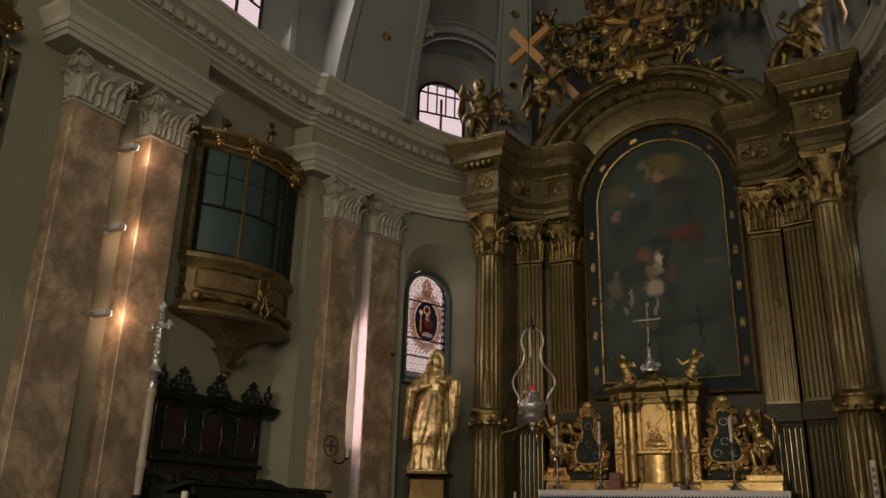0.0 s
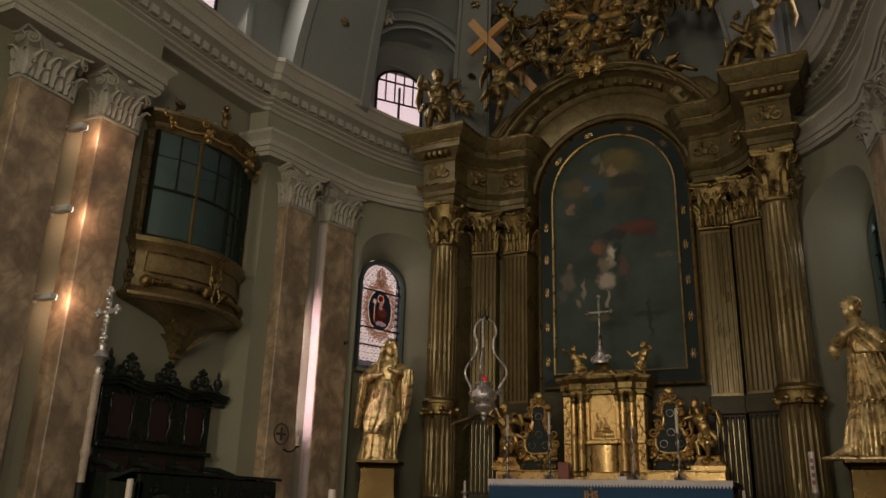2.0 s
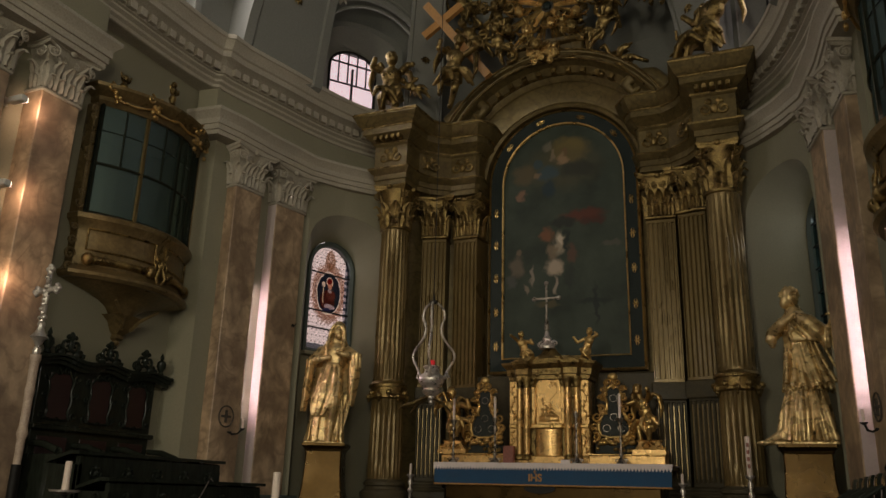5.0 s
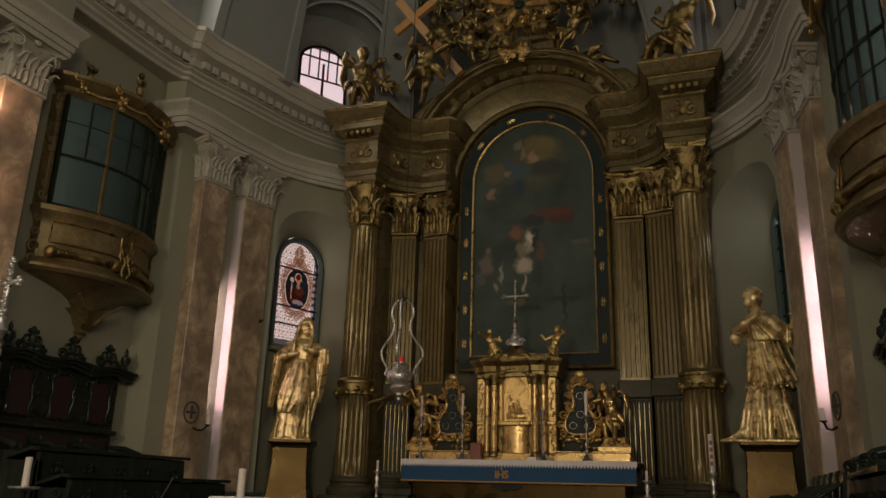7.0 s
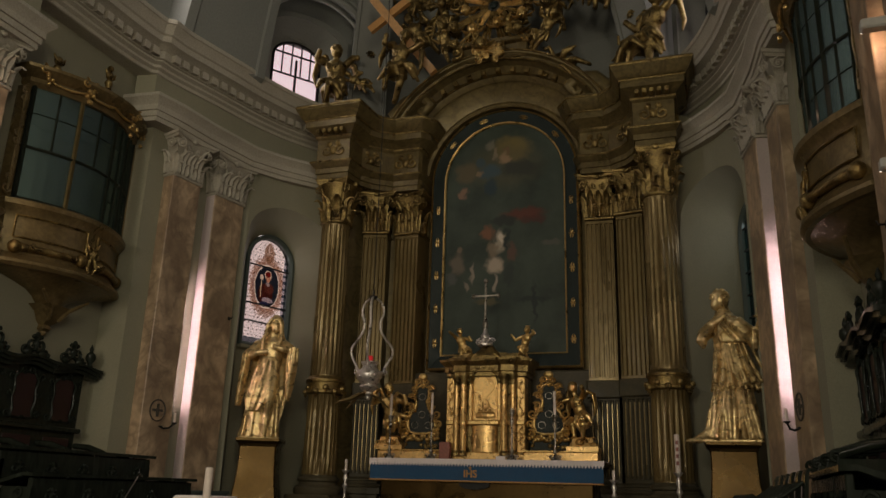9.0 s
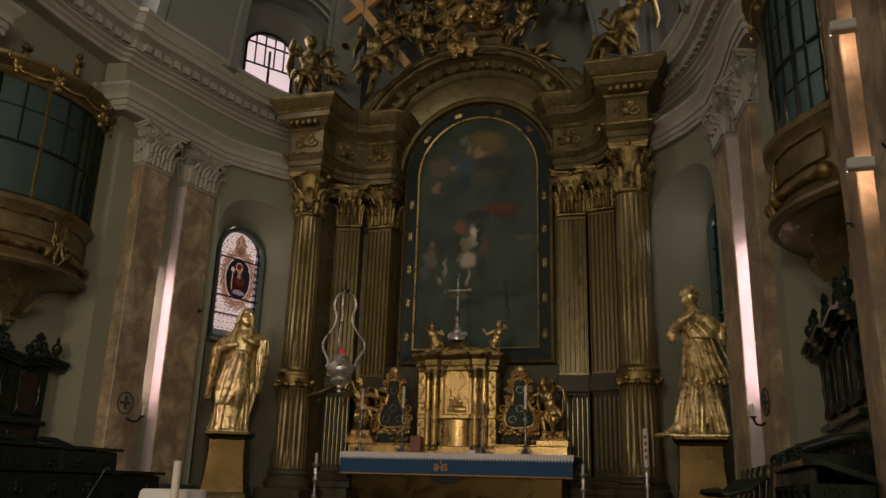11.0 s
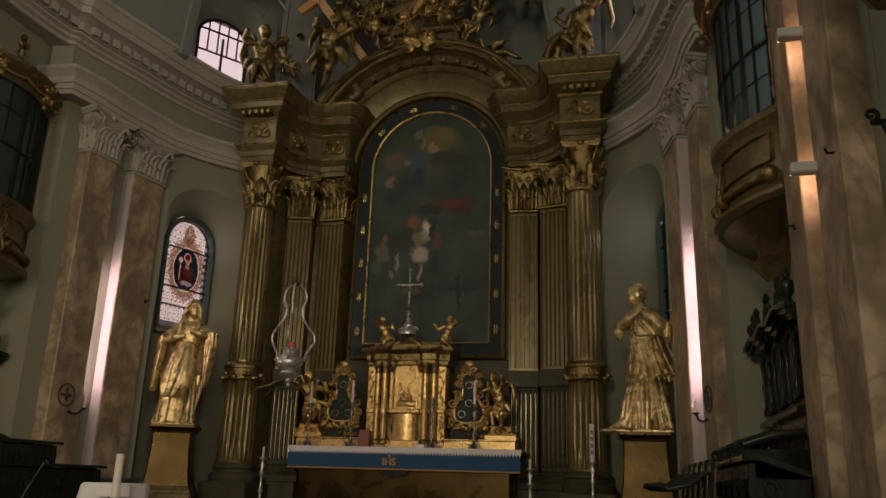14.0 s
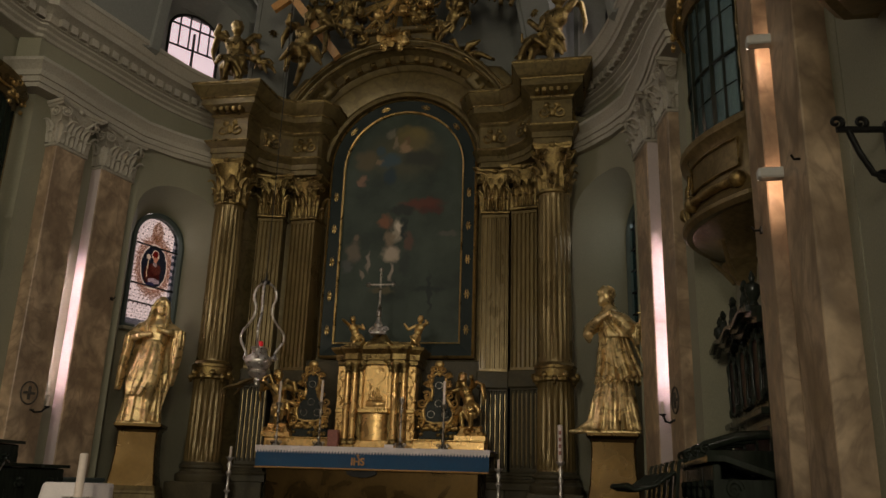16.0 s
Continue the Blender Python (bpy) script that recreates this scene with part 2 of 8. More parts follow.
def mesh_of(name, shape, smooth=False, angle=35):
    me = bpy.data.meshes.new(name)
    me.from_pydata(shape.v, [], shape.f)
    bm = bmesh.new()
    bm.from_mesh(me)
    bmesh.ops.recalc_face_normals(bm, faces=bm.faces)
    if smooth:
        for f in bm.faces:
            f.smooth = True
        for e in bm.edges:
            if len(e.link_faces) == 2 and e.calc_face_angle(0) > radians(angle):
                e.smooth = False
    bm.to_mesh(me)
    bm.free()
    return me


def part(name, shape, mat, parent=None, label="", smooth=False, angle=35, m=None):
    """One mesh object under a thing or a part."""
    ob = new(name, mesh_of(name, shape, smooth, angle))
    ob.data.materials.append(mat)
    ob.parent = parent
    if m is not None:
        ob.matrix_basis = m
    return tagged(ob, label)


def thing(name, label, category, m=None, group="", kind=""):
    ob = new(name)
    ob.empty_display_size = 0.1
    if m is not None:
        ob.matrix_basis = m
    return tagged(ob, label, category, group, kind)


def structure(name, shape, mat, label="", category="", smooth=False, angle=35):
    return tagged(part(name, shape, mat, None, "", smooth, angle), label, category, "", "structure")


def put(s, x, y, z, turn=0.0):
    """A pose on the right (s = 1) or left (s = -1) wall, its front to the middle of the choir."""
    return pose(s * x, y, z, 0, 0, s * (-90 + turn))


def mirrored(path, s):
    """A path given for the right side, so that its left is always inwards."""
    return path if s > 0 else [(-x, y) for x, y in reversed(path)]


def spiral(c, r0, r1, turns, start=0.0, n=22, axis="xz", hand=1):
    out = []
    for i in range(n + 1):
        k = i / n
        a, r = start + hand * 2 * math.pi * turns * k, r0 + (r1 - r0) * k
        u, w = r * math.cos(a), r * math.sin(a)
        out.append({"xz": (c[0] + u, c[1], c[2] + w), "yz": (c[0], c[1] + u, c[2] + w), "xy": (c[0] + u, c[1] + w, c[2])}[axis])
    return out


def arc_path(pts, steps=6):
    """A smooth plan curve through the given points (Catmull-Rom)."""
    out = []
    P = [Vector(p) for p in pts]
    for i in range(len(P) - 1):
        p0, p1, p2, p3 = P[max(i - 1, 0)], P[i], P[i + 1], P[min(i + 2, len(P) - 1)]
        for k in range(steps):
            t = k / steps
            q = 0.5 * (2 * p1 + (p2 - p0) * t + (2 * p0 - 5 * p1 + 4 * p2 - p3) * t * t + (3 * p1 - p0 - 3 * p2 + p3) * t ** 3)
            out.append(tuple(q))
    return out + [tuple(P[-1])]


# ---- floors and steps ----
FLOOR, CHOIR, PREDELLA = 0.0, 0.75, 1.05
structure("floor", Shape().box(-7, 7, -15, 3.6, -0.3, FLOOR), STONE, "dark polished stone floor of the nave", "floor")
sh = Shape()
for i in range(4):
    sh.box(-6, 6, 3.6 + 0.32 * i, 15.2, FLOOR + 0.15 * i, FLOOR + 0.15 * (i + 1) - 0.004, 0.012)
structure("choir_steps", sh, STONE, "dark stone steps rising to the choir", "steps")
structure("choir_floor", Shape().box(-6, 6, 4.88, 15.2, 0.60, CHOIR, 0.012), STONE, "dark polished stone choir floor", "floor")
sh = Shape()
for i in range(2):
    sh.box(-3.4 + 0.3 * i, 3.4 - 0.3 * i, 10.7 + 0.34 * i, 13.5, CHOIR + 0.15 * i, CHOIR + 0.15 * (i + 1) - 0.003, 0.012)
structure("altar_steps", sh, STONE, "dark stone steps under the high altar", "steps")

# ---- walls of the choir ----
BACK = 0.55


def strip_wall(shape, inner, outer, z0, z1, hole=None):
    """Upright wall between two plan polylines; hole(i, k) gives the open span of z at a place along it."""
    n = len(inner)
    for i in range(n - 1):
        a, b, c, d = inner[i], inner[i + 1], outer[i + 1], outer[i]
        spans = [(z0, z0, z1, z1)]
        h0, h1 = (hole(i), hole(i + 1)) if hole else (None, None)
        if h0 and h1:
            spans = []
            if h0[0] > z0 + 0.01:
                spans.append((z0, z0, h0[0], h1[0]))
            spans.append((h0[1], h1[1], z1, z1))
        for p, q, r, t in spans:
            vs = [(*a, p), (*b, q), (*c, q), (*d, p), (*a, r), (*b, t), (*c, t), (*d, r)]
            shape.add(vs, [(0, 1, 2, 3), (4, 7, 6, 5), (0, 4, 5, 1), (1, 5, 6, 2), (2, 6, 7, 3), (3, 7, 4, 0)])


def arch_top(k, spring, rise):
    """Height of a round arch at k from -1 to 1."""
    return spring + rise * math.sqrt(max(0.0, 1 - min(1, abs(k)) ** 2))


SIDE_X = 4.95
WALL_TOP = 8.2
NICHE_FRONT = arc_path([(3.98, 11.18), (3.62, 11.88), (3.04, 12.52)], 8)
NICHE_BACK = [(4.32 + (3.95 - 4.32) * i / 16, 11.75 + (12.78 - 11.75) * i / 16) for i in range(17)]
for s, word in ((1, "right"), (-1, "left")):
    name = {1: "wall_east", -1: "wall_west"}[s]
    # straight wall with the oratory openings
    sh = Shape()
    for y0, y1, z0, z1 in ((3.4, 9.2, CHOIR - 0.2, 4.7), (3.4, 9.2, 6.5, WALL_TOP), (4.45, 7.25, 4.7, 6.5), (9.02, 9.2, 4.7, 6.5), (3.4, 3.6, 4.7, 6.5)):
        sh.box(*sorted((s * SIDE_X, s * (SIDE_X + BACK))), y0, y1, z0, z1)
    # block behind the two pilasters by the apse, and the wall that turns in to it
    block = [(4.95, 9.16), (4.52, 9.2), (4.44, 9.62), (4.22, 11.05), (3.98, 11.18)]
    outer = [(5.5, 9.16), (5.5, 9.4), (5.4, 10), (5.2, 11.5), (4.9, 11.9)]
    strip_wall(sh, [(s * x, y) for x, y in block], [(s * x, y) for x, y in outer], CHOIR - 0.2, 7.1)
    structure(name, sh, PLASTER, "olive-grey plastered choir wall with oratory openings", "wall")
    # window niche
    sh = Shape()
    front = [(s * x, y) for x, y in NICHE_FRONT]
    back = [(s * x, y) for x, y in NICHE_BACK]
    # front skin over the arch, splayed soffit, parapet and upper wall
    strip_wall(sh, front, [(x + s * 0.05, y + 0.05) for x, y in front], CHOIR - 0.2, 7.1, lambda i: (CHOIR - 0.2, arch_top((i - 8) / 8, 5.42, 0.86)))
    ring_f = [(*front[0], CHOIR)] + [(*front[i], arch_top((i - 8) / 8, 5.42, 0.86)) for i in range(17)] + [(*front[16], CHOIR)]
    ring_b = [(*back[0], CHOIR)] + [(*back[i], arch_top((i - 8) / 8, 5.42, 0.52)) for i in range(17)] + [(*back[16], CHOIR)]
    sh.loft([ring_f, ring_b], closed=False, caps=False)
    ring_o = [(x + s * 0.3 * (1 if i < 9 else 0.2), y + 0.25, z + 0.3) for i, (x, y, z) in enumerate(ring_b)]
    sh.loft([ring_b, ring_o], closed=False, caps=False)
    # parapet below the window
    strip_wall(sh, back, [(x + s * 0.25, y + 0.1) for x, y in back], CHOIR - 0.2, 3.82)
    structure("niche_wall", sh, PLASTER, "plastered splayed window niche beside the altar", "wall", True, 30)
    # wall from the niche to behind the altar
    sh = Shape()
    rear = arc_path([(3.04, 12.52), (2.6, 13.1), (1.6, 13.75), (0.0, 14.0)], 6)
    rear = [(s * x, y) for x, y in rear]
    strip_wall(sh, rear, [(x * 1.12 + s * 0.3, y + 0.5) for x, y in rear], CHOIR - 0.2, 7.6)
    structure("apse_wall", sh, PLASTER, "olive-grey plastered apse wall behind the altar", "wall", True)

# ---- entablature: architrave over the pilasters, cornice all round ----
CORNICE = [(-0.85, 7.66), (0.0, 7.66), (0.02, 7.67), (0.02, 7.72), (0.07, 7.75), (0.07, 7.79), (0.13, 7.82), (0.13, 7.85), (0.17, 7.86), (0.17, 7.99), (0.20, 8.01), (0.25, 8.05), (0.33, 8.07), (0.33, 8.17), (0.36, 8.19), (0.38, 8.25), (0.43, 8.33), (0.45, 8.34), (0.45, 8.41), (-0.85, 8.50)]
ARCHITRAVE = [(-0.4, 6.76), (0.0, 6.76), (0.0, 6.83), (0.025, 6.835), (0.025, 6.92), (0.05, 6.925), (0.05, 7.01), (0.07, 7.05), (0.12, 7.11), (0.13, 7.12), (0.13, 7.17), (-0.4, 7.17)]
APSE_LINE = arc_path([(4.56, 9.16), (4.52, 9.45), (4.30, 10.3), (4.08, 11.2), (3.80, 11.95), (3.42, 12.57), (2.95, 13.15), (2.2, 13.65), (1.2, 13.95)], 4)
CORNICE_LINE = [(4.73, 3.45), (4.73, 5.5)] + arc_path([(4.73, 7.2), (4.73, 8.1), (4.70, 8.75), (4.64, 9.10)], 4) + APSE_LINE
for s in (1, -1):
    structure("cornice", Shape().sweep(mirrored(CORNICE_LINE, s), CORNICE), STUCCO, "broad grey-white moulded stucco cornice", "cornice", True, 25)
    # key blocks under the cornice
    sh = Shape()
    line = [Vector(p) for p in CORNICE_LINE]
    lens = [0.0]
    for a, b in zip(line, line[1:]):
        lens.append(lens[-1] + (b - a).length)
    d = 0.1
    while d < lens[-1]:
        i = max(k for k in range(len(lens)) if lens[k] <= d)
        i = min(i, len(line) - 2)
        a, b = line[i], line[i + 1]
        p = a + (b - a) * ((d - lens[i]) / max(1e-6, lens[i + 1] - lens[i]))
        t = (b - a).normalized()
        nrm = Vector((-t.y, t.x))
        vs = []
        for z in (7.87, 7.99):
            for o in (0.165, 0.25):
                for w in (-0.06, 0.06):
                    q = p + nrm * o + t * w
                    vs.append((s * q.x, q.y, z))
        sh.add(vs, [(0, 2, 3, 1), (4, 5, 7, 6), (0, 1, 5, 4), (2, 6, 7, 3), (0, 4, 6, 2), (1, 3, 7, 5)])
        d += 0.20
    tagged(part("dentil_row", sh, STUCCO), "row of small stucco blocks under the cornice", "dentils", "", "stuff")
    for line, tag in (([(4.95, 4.66), (4.50, 4.66), (4.50, 6.86), (4.95, 6.86)], "A"), ([(4.85, 8.94), (4.33, 8.99), (4.24, 9.38), (4.16, 10.12), (3.97, 11.12), (3.68, 11.62), (3.30, 12.10), (3.0, 12.38)], "B")):
        structure("architrave", Shape().sweep(mirrored(line, s), ARCHITRAVE), STUCCO, "moulded stucco architrave over the pilasters", "architrave", True, 25)
        frieze = [(x + 0.08, y) for x, y in line] if tag == "A" else [(4.9, 9.10)] + [(x + 0.01, y) for x, y in APSE_LINE[:26]]
        structure("frieze", Shape().sweep(mirrored(frieze, s), [(-0.5, 7.15), (0.0, 7.15), (0.0, 7.70), (-0.5, 7.70)]), PLASTER, "plain olive frieze band", "frieze")


# ---- vault ----
APEX = Vector((0.0, 8.0, 14.2))


def vault_point(base, k):
    """From the drum at base (x, y, z) to the apex, k from 0 to 1, rising steeply first."""
    b = Vector(base)
    a, h = k * math.pi / 2, 1 - k ** 1.3
    return Vector((APEX.x + (b.x - APEX.x) * h, APEX.y + (b.y - APEX.y) * h, b.z + (APEX.z - b.z) * math.sin(a)))


DRUM = [(5.0, 3.4), (5.0, 9.0)] + arc_path([(4.95, 9.2), (4.75, 10.2), (4.42, 11.4), (3.75, 12.6), (2.6, 13.5), (1.3, 13.95), (0, 14.05)], 6)
drum = [(x, y) for x, y in DRUM] + [(-x, y) for x, y in reversed(DRUM[:-1])]


def lunette(s, x, y, turn, w, sill, spring, deep):
    """High window: an arched embrasure with its leaded window, at the wall line."""
    m = put(s, x, y, 0, turn)
    n = 12
    arch = [(-w / 2, sill)] + [(-w / 2 * math.cos(math.pi * i / n), spring + w / 2 * math.sin(math.pi * i / n) * 0.75) for i in range(n + 1)] + [(w / 2, sill)]
    big = [(u * 1.55, v + (0.32 if v > sill else 0)) for u, v in arch]
    sh = Shape()
    sh.loft([[(u, -0.02, v) for u, v in big], [(u, deep, v) for u, v in arch]], closed=False, caps=False)
    sh.loft([[(u * 1.16, -0.05, v + (0.10 if v > sill else 0)) for u, v in big], [(u * 1.16, 0.02, v + (0.10 if v > sill else 0)) for u, v in big], [(u, 0.02, v) for u, v in big], [(u, -0.05, v) for u, v in big], [(u * 1.16, -0.05, v + (0.10 if v > sill else 0)) for u, v in big]], closed=False, caps=False)
    sh.add([(-w, -0.02, sill), (w, -0.02, sill), (w / 2, deep, sill), (-w / 2, deep, sill)], [(0, 1, 2, 3)])
    ob = structure("window_embrasure", sh, VAULT, "splayed grey plaster embrasure of a high window", "embrasure", True, 30)
    ob.matrix_basis = m
    if x < 4.5:
        mo = Shape()
        for rad, th in ((1.32, 0.07), (1.46, 0.04), (1.12, 0.03)):
            mo.tube([(rad * math.cos(math.pi * i / 24), -0.62, spring - 0.3 + rad * math.sin(math.pi * i / 24)) for i in range(25)], th, 8)
        ro = Shape()
        for j in range(8):
            a = j * math.pi / 4
            ro.tube([(0, -0.70, 0), (0.08 * math.cos(a), -0.74, 0.08 * math.sin(a)), (0.17 * math.cos(a), -0.70, 0.17 * math.sin(a))], [0.02, 0.05, 0.012], 6)
        ro.ball((0, -0.73, 0), 0.045, 8, 6)
        arch_ob = structure("vault_arch", mo, VAULT, "moulded arch over a high window", "arch", True, 40)
        arch_ob.matrix_basis = m
        part("rosette", ro, STUCCO, arch_ob, "carved plaster rosette", True, 50, pose(-0.75, 0, spring - 0.3 + 1.09))
    win = thing("window_high", "arched leaded window with pale daylight behind it", "window", m, "high windows", "structure")
    ring = [(u, v) for u, v in arch]
    fr = Shape()
    fr.tube([(u, deep - 0.03, v) for u, v in ring], 0.03, 6)
    part("window_frame", fr, IRON, win)
    # leading in an uneven grid
    for k, v in enumerate((sill + 0.02, sill + (spring - sill) * 0.27, sill + (spring - sill) * 0.74, spring + 0.10)):
        part("glazing_bar", Shape().box(-w / 2, w / 2, deep - 0.045, deep - 0.015, v - 0.014, v + 0.014), IRON, win)
    for k in range(1, 5):
        u = -w / 2 + w * k / 5
        top = spring + math.sqrt(max(0, 1 - (2 * u / w) ** 2)) * w / 2 * 0.75
        for v0, v1 in ((sill, sill + (spring - sill) * 0.27), (sill + (spring - sill) * 0.74, top)):
            part("glazing_bar", Shape().box(u - 0.012, u + 0.012, deep - 0.045, deep - 0.015, v0, v1), IRON, win)
    part("glazing_bar", Shape().box(-0.02, 0.02, deep - 0.05, deep - 0.012, sill, spring), IRON, win)
    pane = Shape()
    pane.add([(u, deep - 0.01, v) for u, v in arch], [tuple(range(len(arch)))])
    pane.add([(u, deep - 0.004, v) for u, v in arch], [tuple(range(len(arch)))])
    part("pane", pane, DAY_GLASS, win).visible_shadow = False
    back = Shape().add([(-w * 0.8, deep + 0.35, sill - 0.3), (w * 0.8, deep + 0.35, sill - 0.3), (w * 0.8, deep + 0.35, spring + w), (-w * 0.8, deep + 0.35, spring + w)], [(0, 1, 2, 3)])
    ob = structure("backdrop", back, SKY_BACK, "bright overcast sky outside a window", "sky")
    ob.matrix_basis = m


for s in (1, -1):
    lunette(s, 3.71, 12.11, 38, 0.98, 8.25, 9.60, 0.42)
    lunette(s, 4.85, 7.80, 0, 1.10, 8.85, 9.95, 0.42)

# drum wall above the cornice, open at the high windows
sh = Shape()
WINS = [(4.85, 7.80, 0.9), (3.71, 12.11, 0.80)]
dense = []
for a, b in zip(drum, drum[1:]):
    n = max(1, int((Vector(b) - Vector(a)).length / 0.16))
    dense += [(a[0] + (b[0] - a[0]) * i / n, a[1] + (b[1] - a[1]) * i / n) for i in range(n)]
dense.append(drum[-1])


def drum_hole(i):
    x, y = dense[i]
    for wx, wy, half in WINS:
        d = math.hypot(abs(x) - wx, y - wy)
        if d < half + 0.1:
            return (8.3, arch_top(d / (half + 0.1), 9.7, 0.75))
    return None


strip_wall(sh, dense, [(x * 1.06, y + 0.1) for x, y in dense], 8.0, 10.0, drum_hole)
K = 12
rows = [[tuple(vault_point((x, y, 10.0), k / K)) for x, y in drum] for k in range(K + 1)]
sh.loft(rows, closed=False, caps=False)
sh.loft([[(x * 1.02, y + 0.02, z + 0.3) for x, y, z in r] for r in rows], closed=False, caps=False)
structure("ceiling", sh, VAULT, "grey plastered apse vault", "ceiling", True, 40)

# broad ribs with sunk rosettes
def rib(s, base_l, base_r, label):
    sh = Shape()
    edge = []
    for k in range(15):
        kk = k / 14 * 0.96
        l = vault_point((s * base_l[0], base_l[1], 8.3), kk)
        r = vault_point((s * base_r[0], base_r[1], 8.3), kk)
        n = (APEX - Vector((0, 0, 4)) - (l + r) / 2).normalized()
        edge.append((l, r, n))
    rings = []
    for l, r, n in edge:
        w = (r - l)
        rings.append([l - n * 1.1, l + n * 0.02, l + w * 0.10 + n * 0.02, l + w * 0.12 - n * 0.02, r - w * 0.12 - n * 0.02, r - w * 0.10 + n * 0.02, r + n * 0.02, r - n * 1.1])
    sh.loft(rings)
    ob = structure("vault_rib", sh, VAULT, label, "rib", True, 25)
    for k in (2, 4, 6, 8):
        l, r, n = edge[k]
        c = (l + r) / 2 - n * 0.015
        side = (r - l).normalized()
        up = n.cross(side)
        ro = Shape()
        for j in range(8):
            a = j * math.pi / 4
            q = side * math.cos(a) + up * math.sin(a)
            ro.tube([c + n * 0.01, c + q * 0.045 + n * 0.025, c + q * 0.10 + n * 0.005], [0.012, 0.024, 0.006], 5)
        ro.ball(tuple(c + n * 0.02), 0.03, 8, 5)
        part("rosette", ro, DARK_GOLD if k < 7 else STUCCO, ob, "small sunk rosette")


for s in (1, -1):
    rib(s, (4.30, 9.25), (3.70, 10.80), "broad grey vault rib with rosettes")
    rib(s, (4.62, 4.70), (4.62, 6.80), "broad grey vault rib with rosettes")
    rib(s, (2.95, 12.55), (2.35, 13.05), "narrow grey vault rib beside the altar")

# ---- nave behind the camera, closed round ----
sh = Shape()
for s in (1, -1):
    xs = sorted((s * 6.5, s * 7.0))
    for y0, y1, z0, z1 in ((-15, 3.4, -0.3, 3.6), (-15, 3.4, 7.6, 13.0), (-15, -10, 3.6, 7.6), (-8, -4.5, 3.6, 7.6), (-2.5, 3.4, 3.6, 7.6)):
        sh.box(*xs, y0, y1, z0, z1)
    sh.box(*sorted((s * 4.95, s * 7.0)), 3.4, 3.9, -0.3, 13.0)
sh.box(-7, -1.7, -15, -14.5, -0.3, 13)
sh.box(1.7, 7, -15, -14.5, -0.3, 13)
sh.box(-1.7, 1.7, -15, -14.5, -0.3, 3.8)
sh.box(-1.7, 1.7, -15, -14.5, 7.8, 13)
structure("nave_walls", sh, PLASTER, "plain plastered nave walls", "wall")
sh = Shape()
n = 14
for dz in (0.0, 0.3):
    sh.loft([[(7 * math.cos(math.pi * i / n), y, 10.4 + dz + 4.4 * math.sin(math.pi * i / n)) for i in range(n + 1)] for y in (-15, 3.6)], closed=False, caps=False)
sh.box(-7, 7, -15.3, -15, 10, 15.2)
structure("nave_vault", sh, VAULT, "plain barrel vault over the nave", "ceiling", True)
sh = Shape()
arch = [(x, 10.4 + 4.4 * math.sqrt(max(0, 1 - (x / 7) ** 2))) for x in [-7 + 14 * i / 20 for i in range(21)]]
for (x0, t0), (x1, t1) in zip(arch, arch[1:]):
    lo0, lo1 = [9.4 + 3.6 * math.sqrt(max(0, 1 - (x / 5.2) ** 2)) for x in (x0, x1)]
    sh.add([(x0, 3.5, min(lo0, t0)), (x1, 3.5, min(lo1, t1)), (x1, 3.5, t1 + 0.4), (x0, 3.5, t0 + 0.4)], [(0, 1, 2, 3)])
structure("chancel_arch_wall", sh, PLASTER, "plain wall over the chancel arch", "wall")


# ---- capitals, pilasters, columns ----
def leaf(shape, m, w, h, curl=0.35, lobes=3):
    """An acanthus leaf: stands on its foot, leans out along -y and curls over at the tip."""
    rows = 8
    pts = []
    for i in range(rows + 1):
        k = i / rows
        z = h * (k if k < 0.85 else 0.85 + (k - 0.85) * 0.2)
        out = -w * (0.10 + 0.12 * math.sin(k * 1.5)) - curl * h * max(0, k - 0.55) ** 1.5 * 1.7
        if k > 0.9:
            z -= (k - 0.9) * h * 1.1
        half = w / 2 * (0.75 + 0.3 * math.sin(math.pi * k) - 0.75 * max(0, k - 0.7) / 0.3) * (1 + 0.2 * math.cos(2 * math.pi * lobes * k))
        half = max(half, 0.012)
        ring = []
        for j, u in enumerate((-1, -0.55, 0, 0.55, 1)):
            ring.append(m @ Vector((u * half, out + (0.035 if j in (0, 4) else -0.022 if j in (1, 3) else 0.022) * w * 3, z)))
        pts.append(ring)
    shape.loft(pts, closed=False, caps=False)
    shape.loft([[p + (m.to_3x3() @ Vector((0, 0.03 * w, 0))) for p in r] for r in pts], closed=False, caps=False)


def volute(shape, c, r, d, turn, hand):
    """A scroll seen flat on along d."""
    m = Matrix.Translation(c) @ Matrix.Rotation(turn, 4, "Z")
    pts = [m @ Vector(p) for p in spiral((0, 0, 0), r, r * 0.12, 1.9, math.pi / 2, 26, "xz", hand)]
    shape.tube(pts, [0.0125 * (1 - 0.45 * i / 26) * r / 0.08 for i in range(27)], 6, 1.0)
    shape.ball(tuple(c), (r * 0.25,) * 3, 6, 5)


